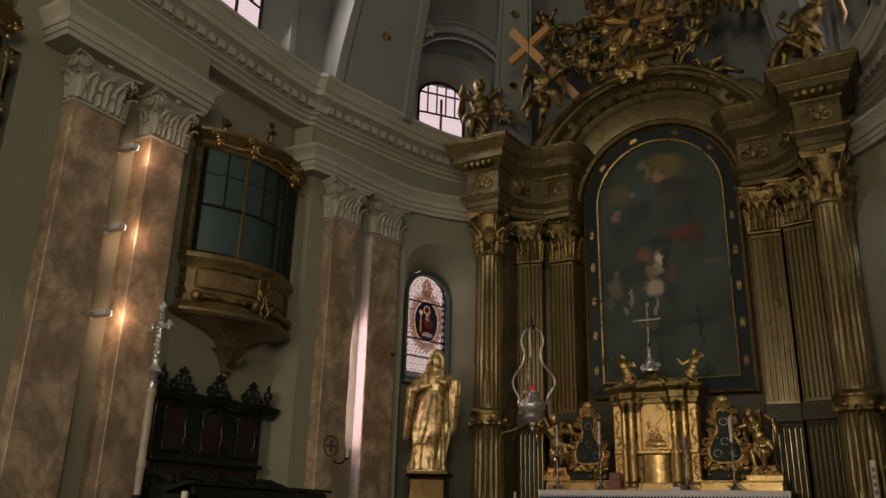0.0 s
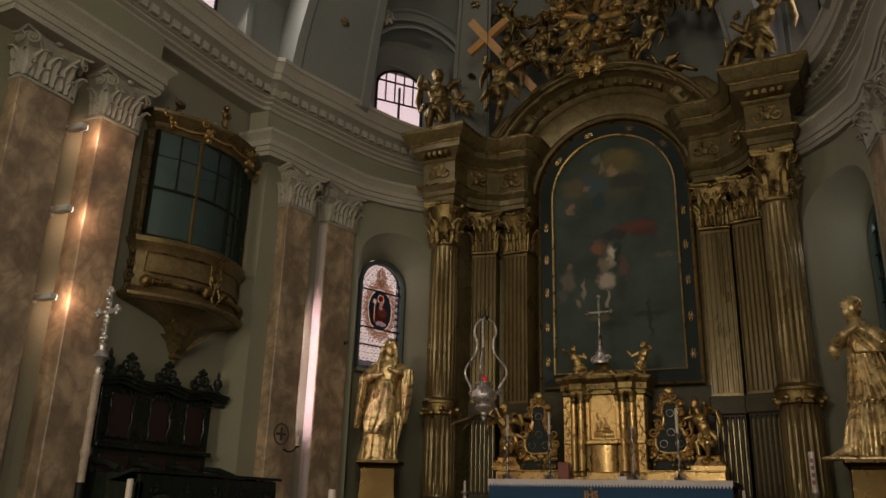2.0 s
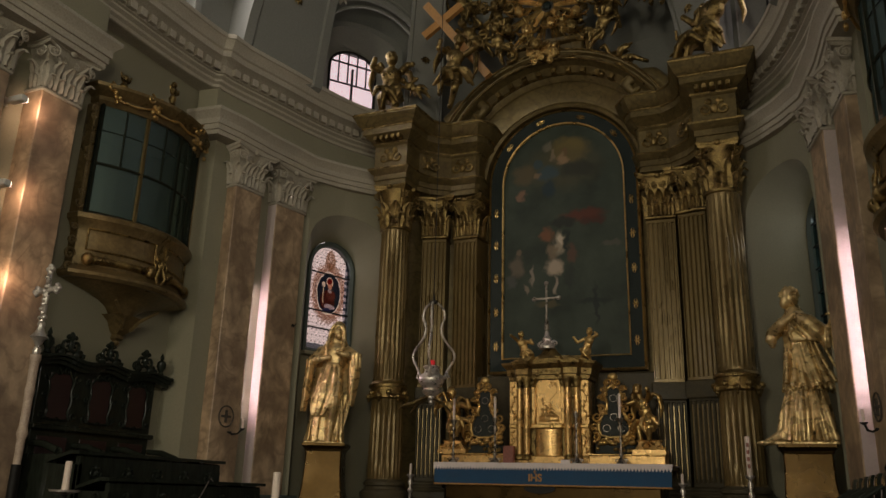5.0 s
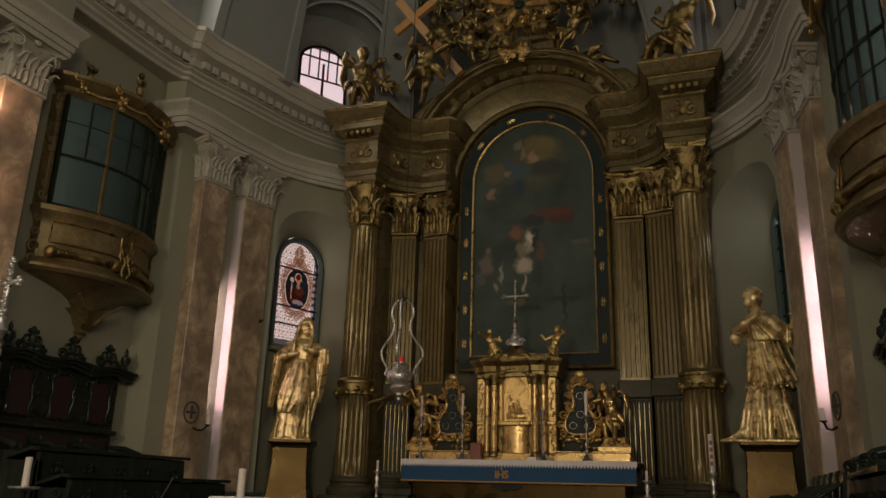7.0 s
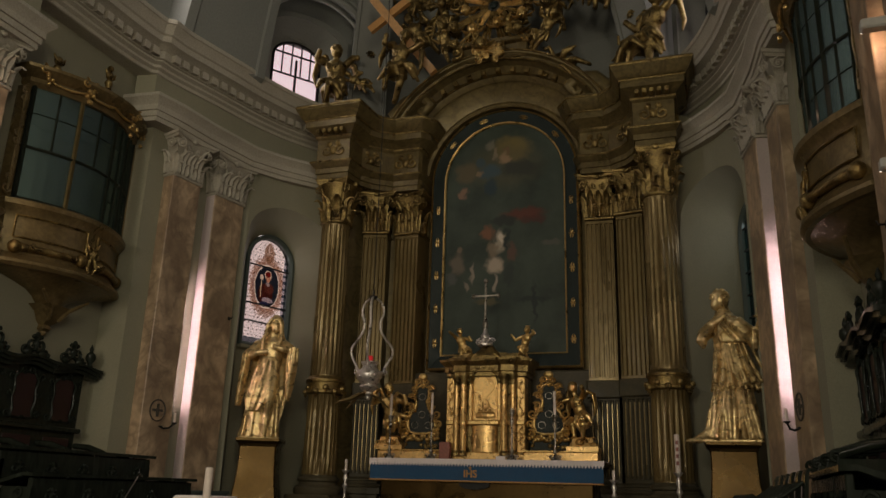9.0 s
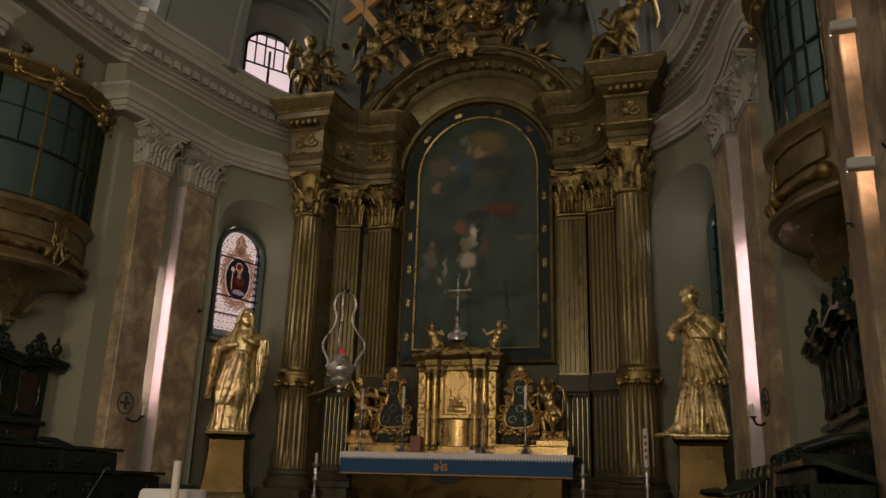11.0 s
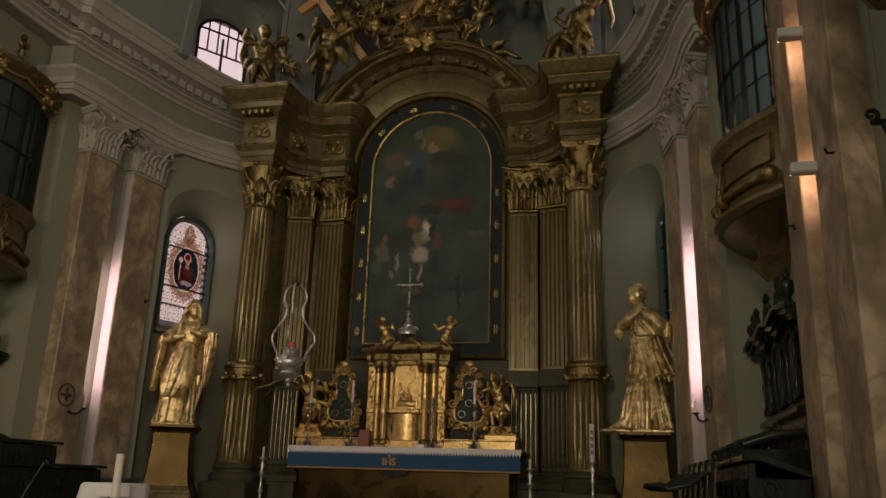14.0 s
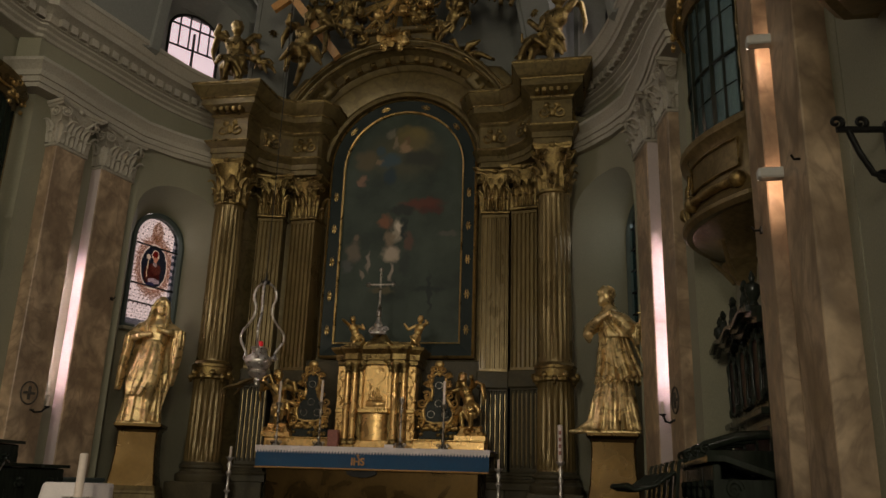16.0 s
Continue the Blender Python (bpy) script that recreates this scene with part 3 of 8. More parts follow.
def capital_flat(w, d, h):
    """Corinthian capital of a pilaster: width w along x, depth d back from the front at y = 0."""
    sh = Shape()
    # astragal, bell, abacus
    sh.box(-w / 2 - 0.025, w / 2 + 0.025, -0.025, d, -0.035, 0.012, 0.01)
    rings = []
    for k in range(7):
        t = k / 6
        f = 0.09 * t ** 2.6 - 0.025
        rings.append([(-w / 2 - f + 0.02, -f + 0.02, t * h * 0.88), (w / 2 + f - 0.02, -f + 0.02, t * h * 0.88), (w / 2 + f - 0.02, d, t * h * 0.88), (-w / 2 - f + 0.02, d, t * h * 0.88)])
    sh.loft(rings)
    ab = []
    n = 9
    for z, g in ((h * 0.88, 0.11), (h * 0.93, 0.13), (h * 0.94, 0.15), (h, 0.16)):
        front = [(-w / 2 - g + (w + 2 * g) * i / n, -g + 0.09 * math.sin(math.pi * i / n)) for i in range(n + 1)]
        ab.append([(x, y, z) for x, y in front] + [(w / 2 + g - 0.05, d * 0.5, z), (w / 2 + g, d, z), (-w / 2 - g, d, z), (-w / 2 - g + 0.05, d * 0.5, z)])
    sh.loft(ab)
    for row, (z, lh, lw, cnt) in enumerate(((0.0, h * 0.36, w * 0.27, 4), (h * 0.04, h * 0.63, w * 0.27, 3))):
        for i in range(cnt):
            u = (i - (cnt - 1) / 2) * w * (0.26 if cnt == 4 else 0.29)
            leaf(sh, Matrix.Translation((u, 0.015 - 0.03 * row, z)), lw, lh, 0.75)
        for q in (-1, 1):
            leaf(sh, Matrix.Translation((q * (w / 2 - 0.01 + 0.02 * row), d * (0.5 if row else 0.35), z)) @ Matrix.Rotation(q * math.pi / 2, 4, "Z"), min(d, lw) * 0.95, lh, 0.5)
    for q in (-1, 1):
        leaf(sh, Matrix.Translation((q * w / 2, 0.0, h * 0.03)) @ Matrix.Rotation(q * math.pi / 4, 4, "Z"), w * 0.24, h * 0.55, 0.6)
        volute(sh, Vector((q * (w / 2 + 0.02), -0.105, h * 0.74)), h * 0.13, 0, q * 0.35, q)
        volute(sh, Vector((q * (w / 2 + 0.085), 0.05, h * 0.74)), h * 0.12, 0, q * 1.35, q)
        volute(sh, Vector((q * w * 0.14, -0.06, h * 0.72)), h * 0.075, 0, 0, -q)
        sh.tube([(q * w * 0.22, -0.02, h * 0.42), (q * w * 0.26, -0.05, h * 0.58), (q * w * 0.42, -0.10, h * 0.80)], [0.02, 0.025, 0.02], 6)
    sh.ball((0, -0.075, h * 0.93), (0.05, 0.035, 0.045), 8, 6)
    return sh


def capital_round(r, h):
    """Corinthian capital of a column of radius r."""
    sh = Shape()
    sh.lathe([(r, -0.06), (r + 0.03, -0.045), (r + 0.03, -0.015), (r, 0.0), (r * 1.0, 0.02), (r * 1.0, h * 0.4), (r * 1.08, h * 0.65), (r * 1.28, h * 0.86), (r * 1.3, h * 0.88)], 24)
    for z, lh, off, n in ((0, h * 0.36, 0, 8), (h * 0.05, h * 0.6, 0.5, 8)):
        for i in range(n):
            a = 2 * math.pi * (i + off) / n
            leaf(sh, Matrix.Rotation(a, 4, "Z") @ Matrix.Translation((0, -r * 1.0, z)), r * 0.72, lh, 0.55)
    R = r * 1.62
    for i in range(4):
        a = math.pi / 4 + i * math.pi / 2
        c = Vector((math.cos(a) * R * 0.86, math.sin(a) * R * 0.86, h * 0.76))
        for q in (-1, 1):
            volute(sh, c + Vector((-math.sin(a), math.cos(a), 0)) * q * 0.03, h * 0.12, 0, a + q * 0.5, 1)
        sh.tube([(math.cos(a) * r, math.sin(a) * r, h * 0.45), (math.cos(a) * r * 1.15, math.sin(a) * r * 1.15, h * 0.66), (math.cos(a) * R * 0.9, math.sin(a) * R * 0.9, h * 0.88)], [0.025, 0.03, 0.02], 6)
        b = i * math.pi / 2
        sh.ball((math.cos(b) * R * 0.80, math.sin(b) * R * 0.80, h * 0.93), 0.05, 8, 6)
    ab = []
    for z, g in ((h * 0.88, 1.0), (h * 0.93, 1.03), (h * 0.94, 1.07), (h, 1.09)):
        ring = []
        for i in range(4):
            a0, a1 = math.pi / 4 + i * math.pi / 2, math.pi / 4 + (i + 1) * math.pi / 2
            p0, p1 = Vector((math.cos(a0), math.sin(a0))) * R * g, Vector((math.cos(a1), math.sin(a1))) * R * g
            for k in range(6):
                t = k / 6
                p = p0.lerp(p1, t)
                ring.append((*(p * (1 - 0.13 * math.sin(math.pi * t))), z))
        ab.append(ring)
    sh.loft(ab)
    return sh


def base_flat(w, d, h, plinth=True):
    sh = Shape()
    path = [(0, 0.10), (h * 0.35, 0.10), (h * 0.36, 0.085), (h * 0.42, 0.10), (h * 0.5, 0.105), (h * 0.58, 0.09), (h * 0.62, 0.05), (h * 0.74, 0.04), (h * 0.80, 0.06), (h * 0.87, 0.06), (h * 0.92, 0.03), (h, 0.0)]
    sh.loft([[(-w / 2 - g, -g, z), (w / 2 + g, -g, z), (w / 2 + g, d, z), (-w / 2 - g, d, z)] for z, g in path])
    return sh


def pilaster(w, d, z0, z1, cap_h):
    """Marble pilaster from floor to capital; its front is at y = 0 and its back at y = d."""
    ob = thing("pilaster", "veined pink-brown marble pilaster with white Corinthian capital", "pilaster", None, "choir pilasters", "structure")
    sh = Shape()
    n = 7
    sh.loft([[(-w / 2 + 0.01, 0, z0 + (z1 - z0) * i / n), (w / 2 - 0.01, 0, z0 + (z1 - z0) * i / n), (w / 2, 0.01, z0 + (z1 - z0) * i / n), (w / 2, d, z0 + (z1 - z0) * i / n), (-w / 2, d, z0 + (z1 - z0) * i / n), (-w / 2, 0.01, z0 + (z1 - z0) * i / n)] for i in range(n + 1)])
    part("shaft", sh, MARBLE, ob)
    part("base", base_flat(w, d, 0.45), STUCCO, ob, "moulded pale base", True, 30, pose(0, 0, z0 - 0.45))
    part("capital", capital_flat(w, d, cap_h), STUCCO, ob, "white stucco Corinthian capital", True, 40, pose(0, 0, z1))
    return ob


def back_strip(w, d, z0, z1):
    """Plain plaster strip behind a pair of pilasters."""
    return Shape().box(-w / 2, w / 2, 0, d, z0, z1)


Z_AST = 6.12
wide = pilaster(0.69, 0.26, CHOIR + 0.45, Z_AST + 0.05, 0.64)
wide.matrix_basis = put(1, 4.74, 5.40, 0)
copy_thing(wide, put(-1, 4.74, 5.40, 0))
slim = pilaster(0.57, 0.36, CHOIR + 0.45, Z_AST + 0.03, 0.64)
slim.matrix_basis = put(1, 4.69, 6.28, 0)
copy_thing(slim, put(-1, 4.65, 6.42, 0))
near = pilaster(0.57, 0.34, CHOIR + 0.45, Z_AST - 0.03, 0.66)
near.matrix_basis = put(1, 4.29, 9.73, 0, 9.3)
copy_thing(near, put(-1, 4.21, 9.76, 0, 9.3))
far = pilaster(0.66, 0.30, CHOIR + 0.45, Z_AST - 0.03, 0.66)
# marble sides covered in pale pink, imitating the tube light falling on them
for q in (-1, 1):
    part("lit_return", Shape().box(*sorted((q * 0.325, q * 0.335)), 0.015, 0.30, CHOIR + 0.5, Z_AST - 0.06), PALE, far, "pilaster side coloured pale to look lit by the tube lamp")
far.matrix_basis = put(1, 4.06, 10.68, 0, 11)
copy_thing(far, put(-1, 4.06, 10.72, 0, 11))
for s in (1, -1):
    for x, y, w, t in ((4.945, 5.85, 1.95, 0), (4.42, 10.2, 1.95, 9.3)):
        ob = structure("pilaster_backing", back_strip(w, 0.4, CHOIR, 6.77), PLASTER, "plain plaster strip behind a pair of pilasters", "wall")
        ob.matrix_basis = put(s, x, y, 0, t)


def fluted(r, z0, z1, n=22, depth=0.075, seg=5, entasis=0.06):
    sh = Shape()
    rows = []
    H = z1 - z0
    for k, fl in ((0, 0), (0.012, 0), (0.03, 1), (0.25, 1), (0.5, 1), (0.75, 1), (0.97, 1), (0.988, 0), (1, 0)):
        rr = r * (1 - entasis * k)
        ring = []
        for i in range(n):
            for j in range(seg):
                a = 2 * math.pi * (i + j / seg) / n
                q = (0, 0.55, 1, 1, 0.55)[j] if j else 0
                ring.append((rr * (1 - fl * depth * q) * math.cos(a), rr * (1 - fl * depth * q) * math.sin(a), z0 + H * k))
        rows.append(ring)
    return sh.loft(rows)


def altar_column():
    ob = thing("altar_column", "tall fluted brown-gilt altar column with gilded Corinthian capital", "column", None, "altar columns", "structure")
    r = 0.265
    part("plinth", Shape().box(-0.40, 0.40, -0.40, 0.40, CHOIR + 0.15, 1.42, 0.02), BLACK_GREEN, ob, "dark marbled plinth block")
    part("base", Shape().lathe([(0.37, 1.42), (0.39, 1.46), (0.39, 1.52), (0.36, 1.55), (0.32, 1.57), (0.31, 1.61), (0.34, 1.63), (0.34, 1.67), (0.30, 1.70), (0.29, 1.72)], 28), BLACK_GREEN, ob, "", True)
    part("lower_shaft", fluted(r + 0.02, 1.72, 3.02), PILASTER_BRONZE, ob, "", True, 50)
    band = Shape().lathe([(r + 0.02, 3.0), (r + 0.05, 3.02), (r + 0.05, 3.06), (r + 0.03, 3.07), (r + 0.04, 3.19), (r + 0.06, 3.2), (r + 0.06, 3.24), (r + 0.02, 3.27), (r + 0.01, 3.3)], 30)
    for i in range(12):
        a = 2 * math.pi * i / 12
        c = (math.cos(a) * (r + 0.05), math.sin(a) * (r + 0.05), 3.07 + 0.03 * math.cos(i * math.pi))
        band.ball(c, (0.055, 0.055, 0.05), 7, 5)
        band.ball((c[0], c[1], c[2] - 0.06), 0.03, 6, 4)
    part("garland_band", band, DARK_GOLD, ob, "gilded garland band round the shaft", True)
    part("shaft", fluted(r, 3.3, 5.96), BRONZE, ob, "", True, 50)
    part("capital", capital_round(r * 0.95, 0.77), DARK_GOLD, ob, "gilded Corinthian capital", True, 40, pose(0, 0, 6.02))
    return ob


col = altar_column()
col.matrix_basis = pose(2.78, 12.14, 0)
copy_thing(col, pose(-2.78, 12.14, 0))


def altar_pilaster(w, d, name="altar_pilaster"):
    ob = thing(name, "fluted brown-gilt altar pilaster with gilded capital", "pilaster", None, "altar pilasters", "structure")
    n = 6

    def flute(z0, z1):
        sh = Shape()
        front = []
        for i in range(n):
            u0, u1 = -w / 2 + w * (i + 0.16) / n, -w / 2 + w * (i + 0.84) / n
            front += [(u0, 0), (u0 + 0.014, 0.032), (u1 - 0.014, 0.032), (u1, 0)]
        ring = [(-w / 2, 0)] + front + [(w / 2, 0), (w / 2, d), (-w / 2, d)]
        flat = [(x, 0 if y < d else d) for x, y in ring]
        return sh.loft([[(x, y, z) for x, y in q] for z, q in ((z0, flat), (z0 + 0.05, flat), (z0 + 0.06, ring), (z1 - 0.06, ring), (z1 - 0.05, flat), (z1, flat))])

    part("plinth", Shape().box(-w / 2 - 0.06, w / 2 + 0.06, -0.08, d, CHOIR + 0.15, 1.45, 0.015), BLACK_GREEN, ob, "dark marbled plinth")
    part("base", base_flat(w, d, 0.27), BLACK_GREEN, ob, "", True, 30, pose(0, 0, 1.45))
    lower = part("lower_shaft", flute(1.72, 3.02), BLACK_GREEN, ob, "black-green fluted lower shaft")
    for i in range(n):
        u = -w / 2 + w * (i + 0.5) / n
        part("gilt_fillet", Shape().box(u - 0.008, u + 0.008, 0.016, 0.036, 1.82, 2.92), BRONZE, lower, "slim gilded fillet")
    part("band", Shape().box(-w / 2 - 0.04, w / 2 + 0.04, -0.05, d, 3.0, 3.28, 0.02), BLACK_GREEN, ob, "dark plain band round the shaft")
    part("shaft", flute(3.28, 5.97), PILASTER_BRONZE, ob)
    part("capital", capital_flat(w, d, 0.77), DARK_GOLD, ob, "gilded Corinthian capital", True, 40, pose(0, 0, 6.02))
    return ob


pil = altar_pilaster(0.46, 0.5)
pil.matrix_basis = pose(1.74, 12.92, 0, 0, 0, 4)
copy_thing(pil, pose(-1.74, 12.92, 0, 0, 0, -4))
pil = altar_pilaster(0.44, 0.5)
pil.matrix_basis = pose(2.25, 12.74, 0, 0, 0, -12)
copy_thing(pil, pose(-2.28, 12.74, 0, 0, 0, 12))

# ---- retable wall, entablature and arch ----
sh = Shape()
line = arc_path([(2.92, 12.55), (2.5, 13.0), (2.0, 13.25), (1.5, 13.42), (0.0, 13.5)], 5)
for s in (1, -1):
    strip_wall(sh, [(s * x, y) for x, y in line], [(s * x, y + 0.3) for x, y in line], CHOIR, 8.1)
# attic behind the arch
n = 14
top = [(2.25 * math.cos(math.pi * i / n), 13.35, 7.0 + 2.15 * math.sin(math.pi * i / n)) for i in range(n + 1)]
sh.loft([top, [(x, 13.65, z) for x, y, z in top]])
retable = thing("altar_retable", "tall brown marbled wooden retable of the high altar", "retable", None, "", "structure")
part("retable_wall", sh, BROWN, retable, "", True)
part("retable_base", Shape().box(-1.55, 1.55, 13.02, 13.45, CHOIR, 3.48, 0.03), BLACK_GREEN, retable, "dark panelled base under the painting")
ENT = [(-0.35, 6.78), (0.0, 6.78), (0.0, 6.87), (0.025, 6.875), (0.025, 6.97), (0.06, 7.0), (0.10, 7.05), (0.10, 7.10), (0.02, 7.12), (0.02, 7.52), (0.05, 7.55), (0.05, 7.60), (0.12, 7.66), (0.20, 7.72), (0.20, 7.84), (0.26, 7.88), (0.32, 7.99), (0.34, 8.02), (0.34, 8.10), (-0.35, 8.16)]
ENT_LINE = [(3.08, 12.62), (3.08, 11.84), (2.48, 11.84), (2.44, 12.28), (2.28, 12.52), (2.02, 12.70), (1.98, 12.74), (1.50, 12.74), (1.46, 12.80), (1.46, 13.30)]
for s in (1, -1):
    sh = Shape()
    rings = []
    mitre = []
    P = [Vector((s * x, y)) for x, y in ENT_LINE]
    for i, p in enumerate(P):
        a = P[i] - P[i - 1] if i else P[1] - P[0]
        b = P[i + 1] - P[i] if i < len(P) - 1 else a
        na, nb = (Vector((q.y, -q.x)).normalized() * (-s) for q in (a, b))
        mm = (na + nb).normalized()
        mm /= max(0.5, mm.dot(na))
        rings.append([(p.x + mm.x * o, p.y + mm.y * o, z) for o, z in ENT])
        mitre.append((p.x, p.y, mm.x, mm.y))
    sh.loft(rings)
    core = [(3.03, 12.62), (3.03, 11.90), (2.53, 11.90), (2.49, 12.34), (2.07, 12.82), (1.52, 12.82), (1.52, 13.4), (2.6, 13.2)]
    sh.loft([[(s * x, y, z) for x, y in core] for z in (6.80, 8.12)])
    ent = part("entablature", sh, BROWN, retable, "brown-gilt moulded entablature over the columns", True, 28)
    for o, z, r in ((0.105, 7.075, 0.016), (0.055, 7.575, 0.013), (0.215, 7.84, 0.014), (0.345, 8.06, 0.018)):
        part("gilt_edge", Shape().tube([(x + mx_ * o, y + my_ * o, z) for x, y, mx_, my_ in mitre], r, 6), DARK_GOLD, ent, "narrow worn gilt moulding", True, 60)
    # gilded relief on the frieze
    for x, y, t in ((2.78, 11.82, 0), (2.30, 12.42, -35), (1.74, 12.72, 0), (3.10, 12.1, 90)):
        orn = Shape()
        for q in (-1, 1):
            orn.tube(spiral((q * 0.10, 0, 7.30), 0.085, 0.015, 1.3, math.pi / 2, 14, "xz", q), 0.016, 5)
            orn.ball((q * 0.06, -0.005, 7.40), (0.04, 0.02, 0.035), 6, 5)
        orn.ball((0, -0.01, 7.30), (0.045, 0.03, 0.06), 8, 6)
        part("frieze_ornament", orn, DARK_GOLD, ent, "gilded leaf ornament", True, 50, pose(s * x, y - 0.01, -7.3 * 0.35, 0, 0, s * t) @ Matrix.Scale(1.35, 4))
    # brackets under the cornice
    for i in range(5):
        x = 2.55 + 0.115 * i
        part("bracket", Shape().box(-0.035, 0.035, -0.13, 0.02, 7.58, 7.66, 0.01), DARK_GOLD, ent, "", False, 35, pose(s * x, 11.74, 0))


def arch_sweep(cz, rad, profile, a0, a1, n=36):
    """A moulding (outward, forward) bent round an upright arch; forward is towards -y."""
    sh = Shape()
    rings = []
    for i in range(n + 1):
        a = radians(a0 + (a1 - a0) * i / n)
        rings.append([((rad + o) * math.cos(a), y, cz + (rad + o) * math.sin(a)) for o, y in profile])
    return sh.loft(rings)


part("archivolt", arch_sweep(7.0, 1.43, [(0, 13.45), (0, 13.12), (0.05, 13.09), (0.10, 13.12), (0.38, 13.02), (0.44, 12.96), (0.46, 13.45)], 4, 176), BROWN, retable, "plain curved brown-gilt band round the painting", True, 30)
arch_cornice = part("arched_cornice", arch_sweep(7.0, 1.86, [(0, 13.45), (0, 12.95), (0.06, 12.90), (0.10, 12.88), (0.10, 12.80), (0.20, 12.72), (0.24, 12.58), (0.31, 12.54), (0.33, 12.46), (0.37, 12.45), (0.39, 13.45)], 20, 160), BROWN, retable, "heavy arched cornice over the painting", True, 28)
for rad, y, r in ((2.10, 12.52, 0.018), (2.23, 12.43, 0.018), (1.96, 12.84, 0.013)):
    part("gilt_edge", Shape().tube([(rad * math.cos(radians(22 + 4 * k)), y, 7.0 + rad * math.sin(radians(22 + 4 * k))) for k in range(35)], r, 6), DARK_GOLD, arch_cornice, "narrow worn gilt moulding", True, 60)
for k in range(15):
    a = radians(34 + 8 * k)
    part("bracket", Shape().box(-0.05, 0.05, -0.10, 0.06, -0.05, 0.05, 0.012), DARK_GOLD, arch_cornice, "", False, 35, Matrix.Translation((1.99 * math.cos(a), 12.80, 7.0 + 1.99 * math.sin(a))) @ Matrix.Rotation(math.pi / 2 - a, 4, "Y"))
# raised centre block and side volutes of the attic
part("attic_block", Shape().box(-0.62, 0.62, 12.48, 13.3, 9.10, 9.38, 0.03).box(-0.70, 0.70, 12.40, 13.3, 9.38, 9.48, 0.02), BRONZE, retable)
for s in (1, -1):
    vol = Shape()
    vol.tube([(s * x, 12.75, z) for x, z in ((2.05, 8.25), (1.75, 8.55), (1.45, 8.60), (1.30, 8.45), (1.42, 8.30), (1.55, 8.38))], [0.16, 0.17, 0.15, 0.11, 0.08, 0.05], 10)
    part("attic_volute", vol, BROWN, retable, "dark curled volute", True, 60)

# ---- painting ----
pm = bpy.data.materials.new("dark_oil_painting")
pm.use_nodes = True
nt = pm.node_tree
N, L = nt.nodes, nt.links
tc = N.new("ShaderNodeTexCoord")
warp = N.new("ShaderNodeTexNoise")
warp.inputs["Scale"].default_value, warp.inputs["Detail"].default_value = 5.5, 8
L.new(tc.outputs["Object"], warp.inputs["Vector"])
wsub = N.new("ShaderNodeVectorMath")
wsub.operation = "SUBTRACT"
wsub.inputs[1].default_value = (0.5, 0.5, 0.5)
L.new(warp.outputs["Color"], wsub.inputs[0])
wsc = N.new("ShaderNodeVectorMath")
wsc.operation = "SCALE"
wsc.inputs["Scale"].default_value = 0.26
L.new(wsub.outputs[0], wsc.inputs[0])
wadd = N.new("ShaderNodeVectorMath")
wadd.operation = "ADD"
L.new(tc.outputs["Object"], wadd.inputs[0])
L.new(wsc.outputs[0], wadd.inputs[1])
cl = N.new("ShaderNodeTexNoise")
cl.inputs["Scale"].default_value, cl.inputs["Detail"].default_value = 1.3, 7
L.new(wadd.outputs[0], cl.inputs["Vector"])
cr = N.new("ShaderNodeValToRGB")
cr.color_ramp.elements[0].position, cr.color_ramp.elements[1].position = 0.3, 0.75
cr.color_ramp.elements[0].color, cr.color_ramp.elements[1].color = (0.030, 0.040, 0.032, 1), (0.072, 0.091, 0.069, 1)
L.new(cl.outputs[0], cr.inputs[0])
colour = cr.outputs[0]
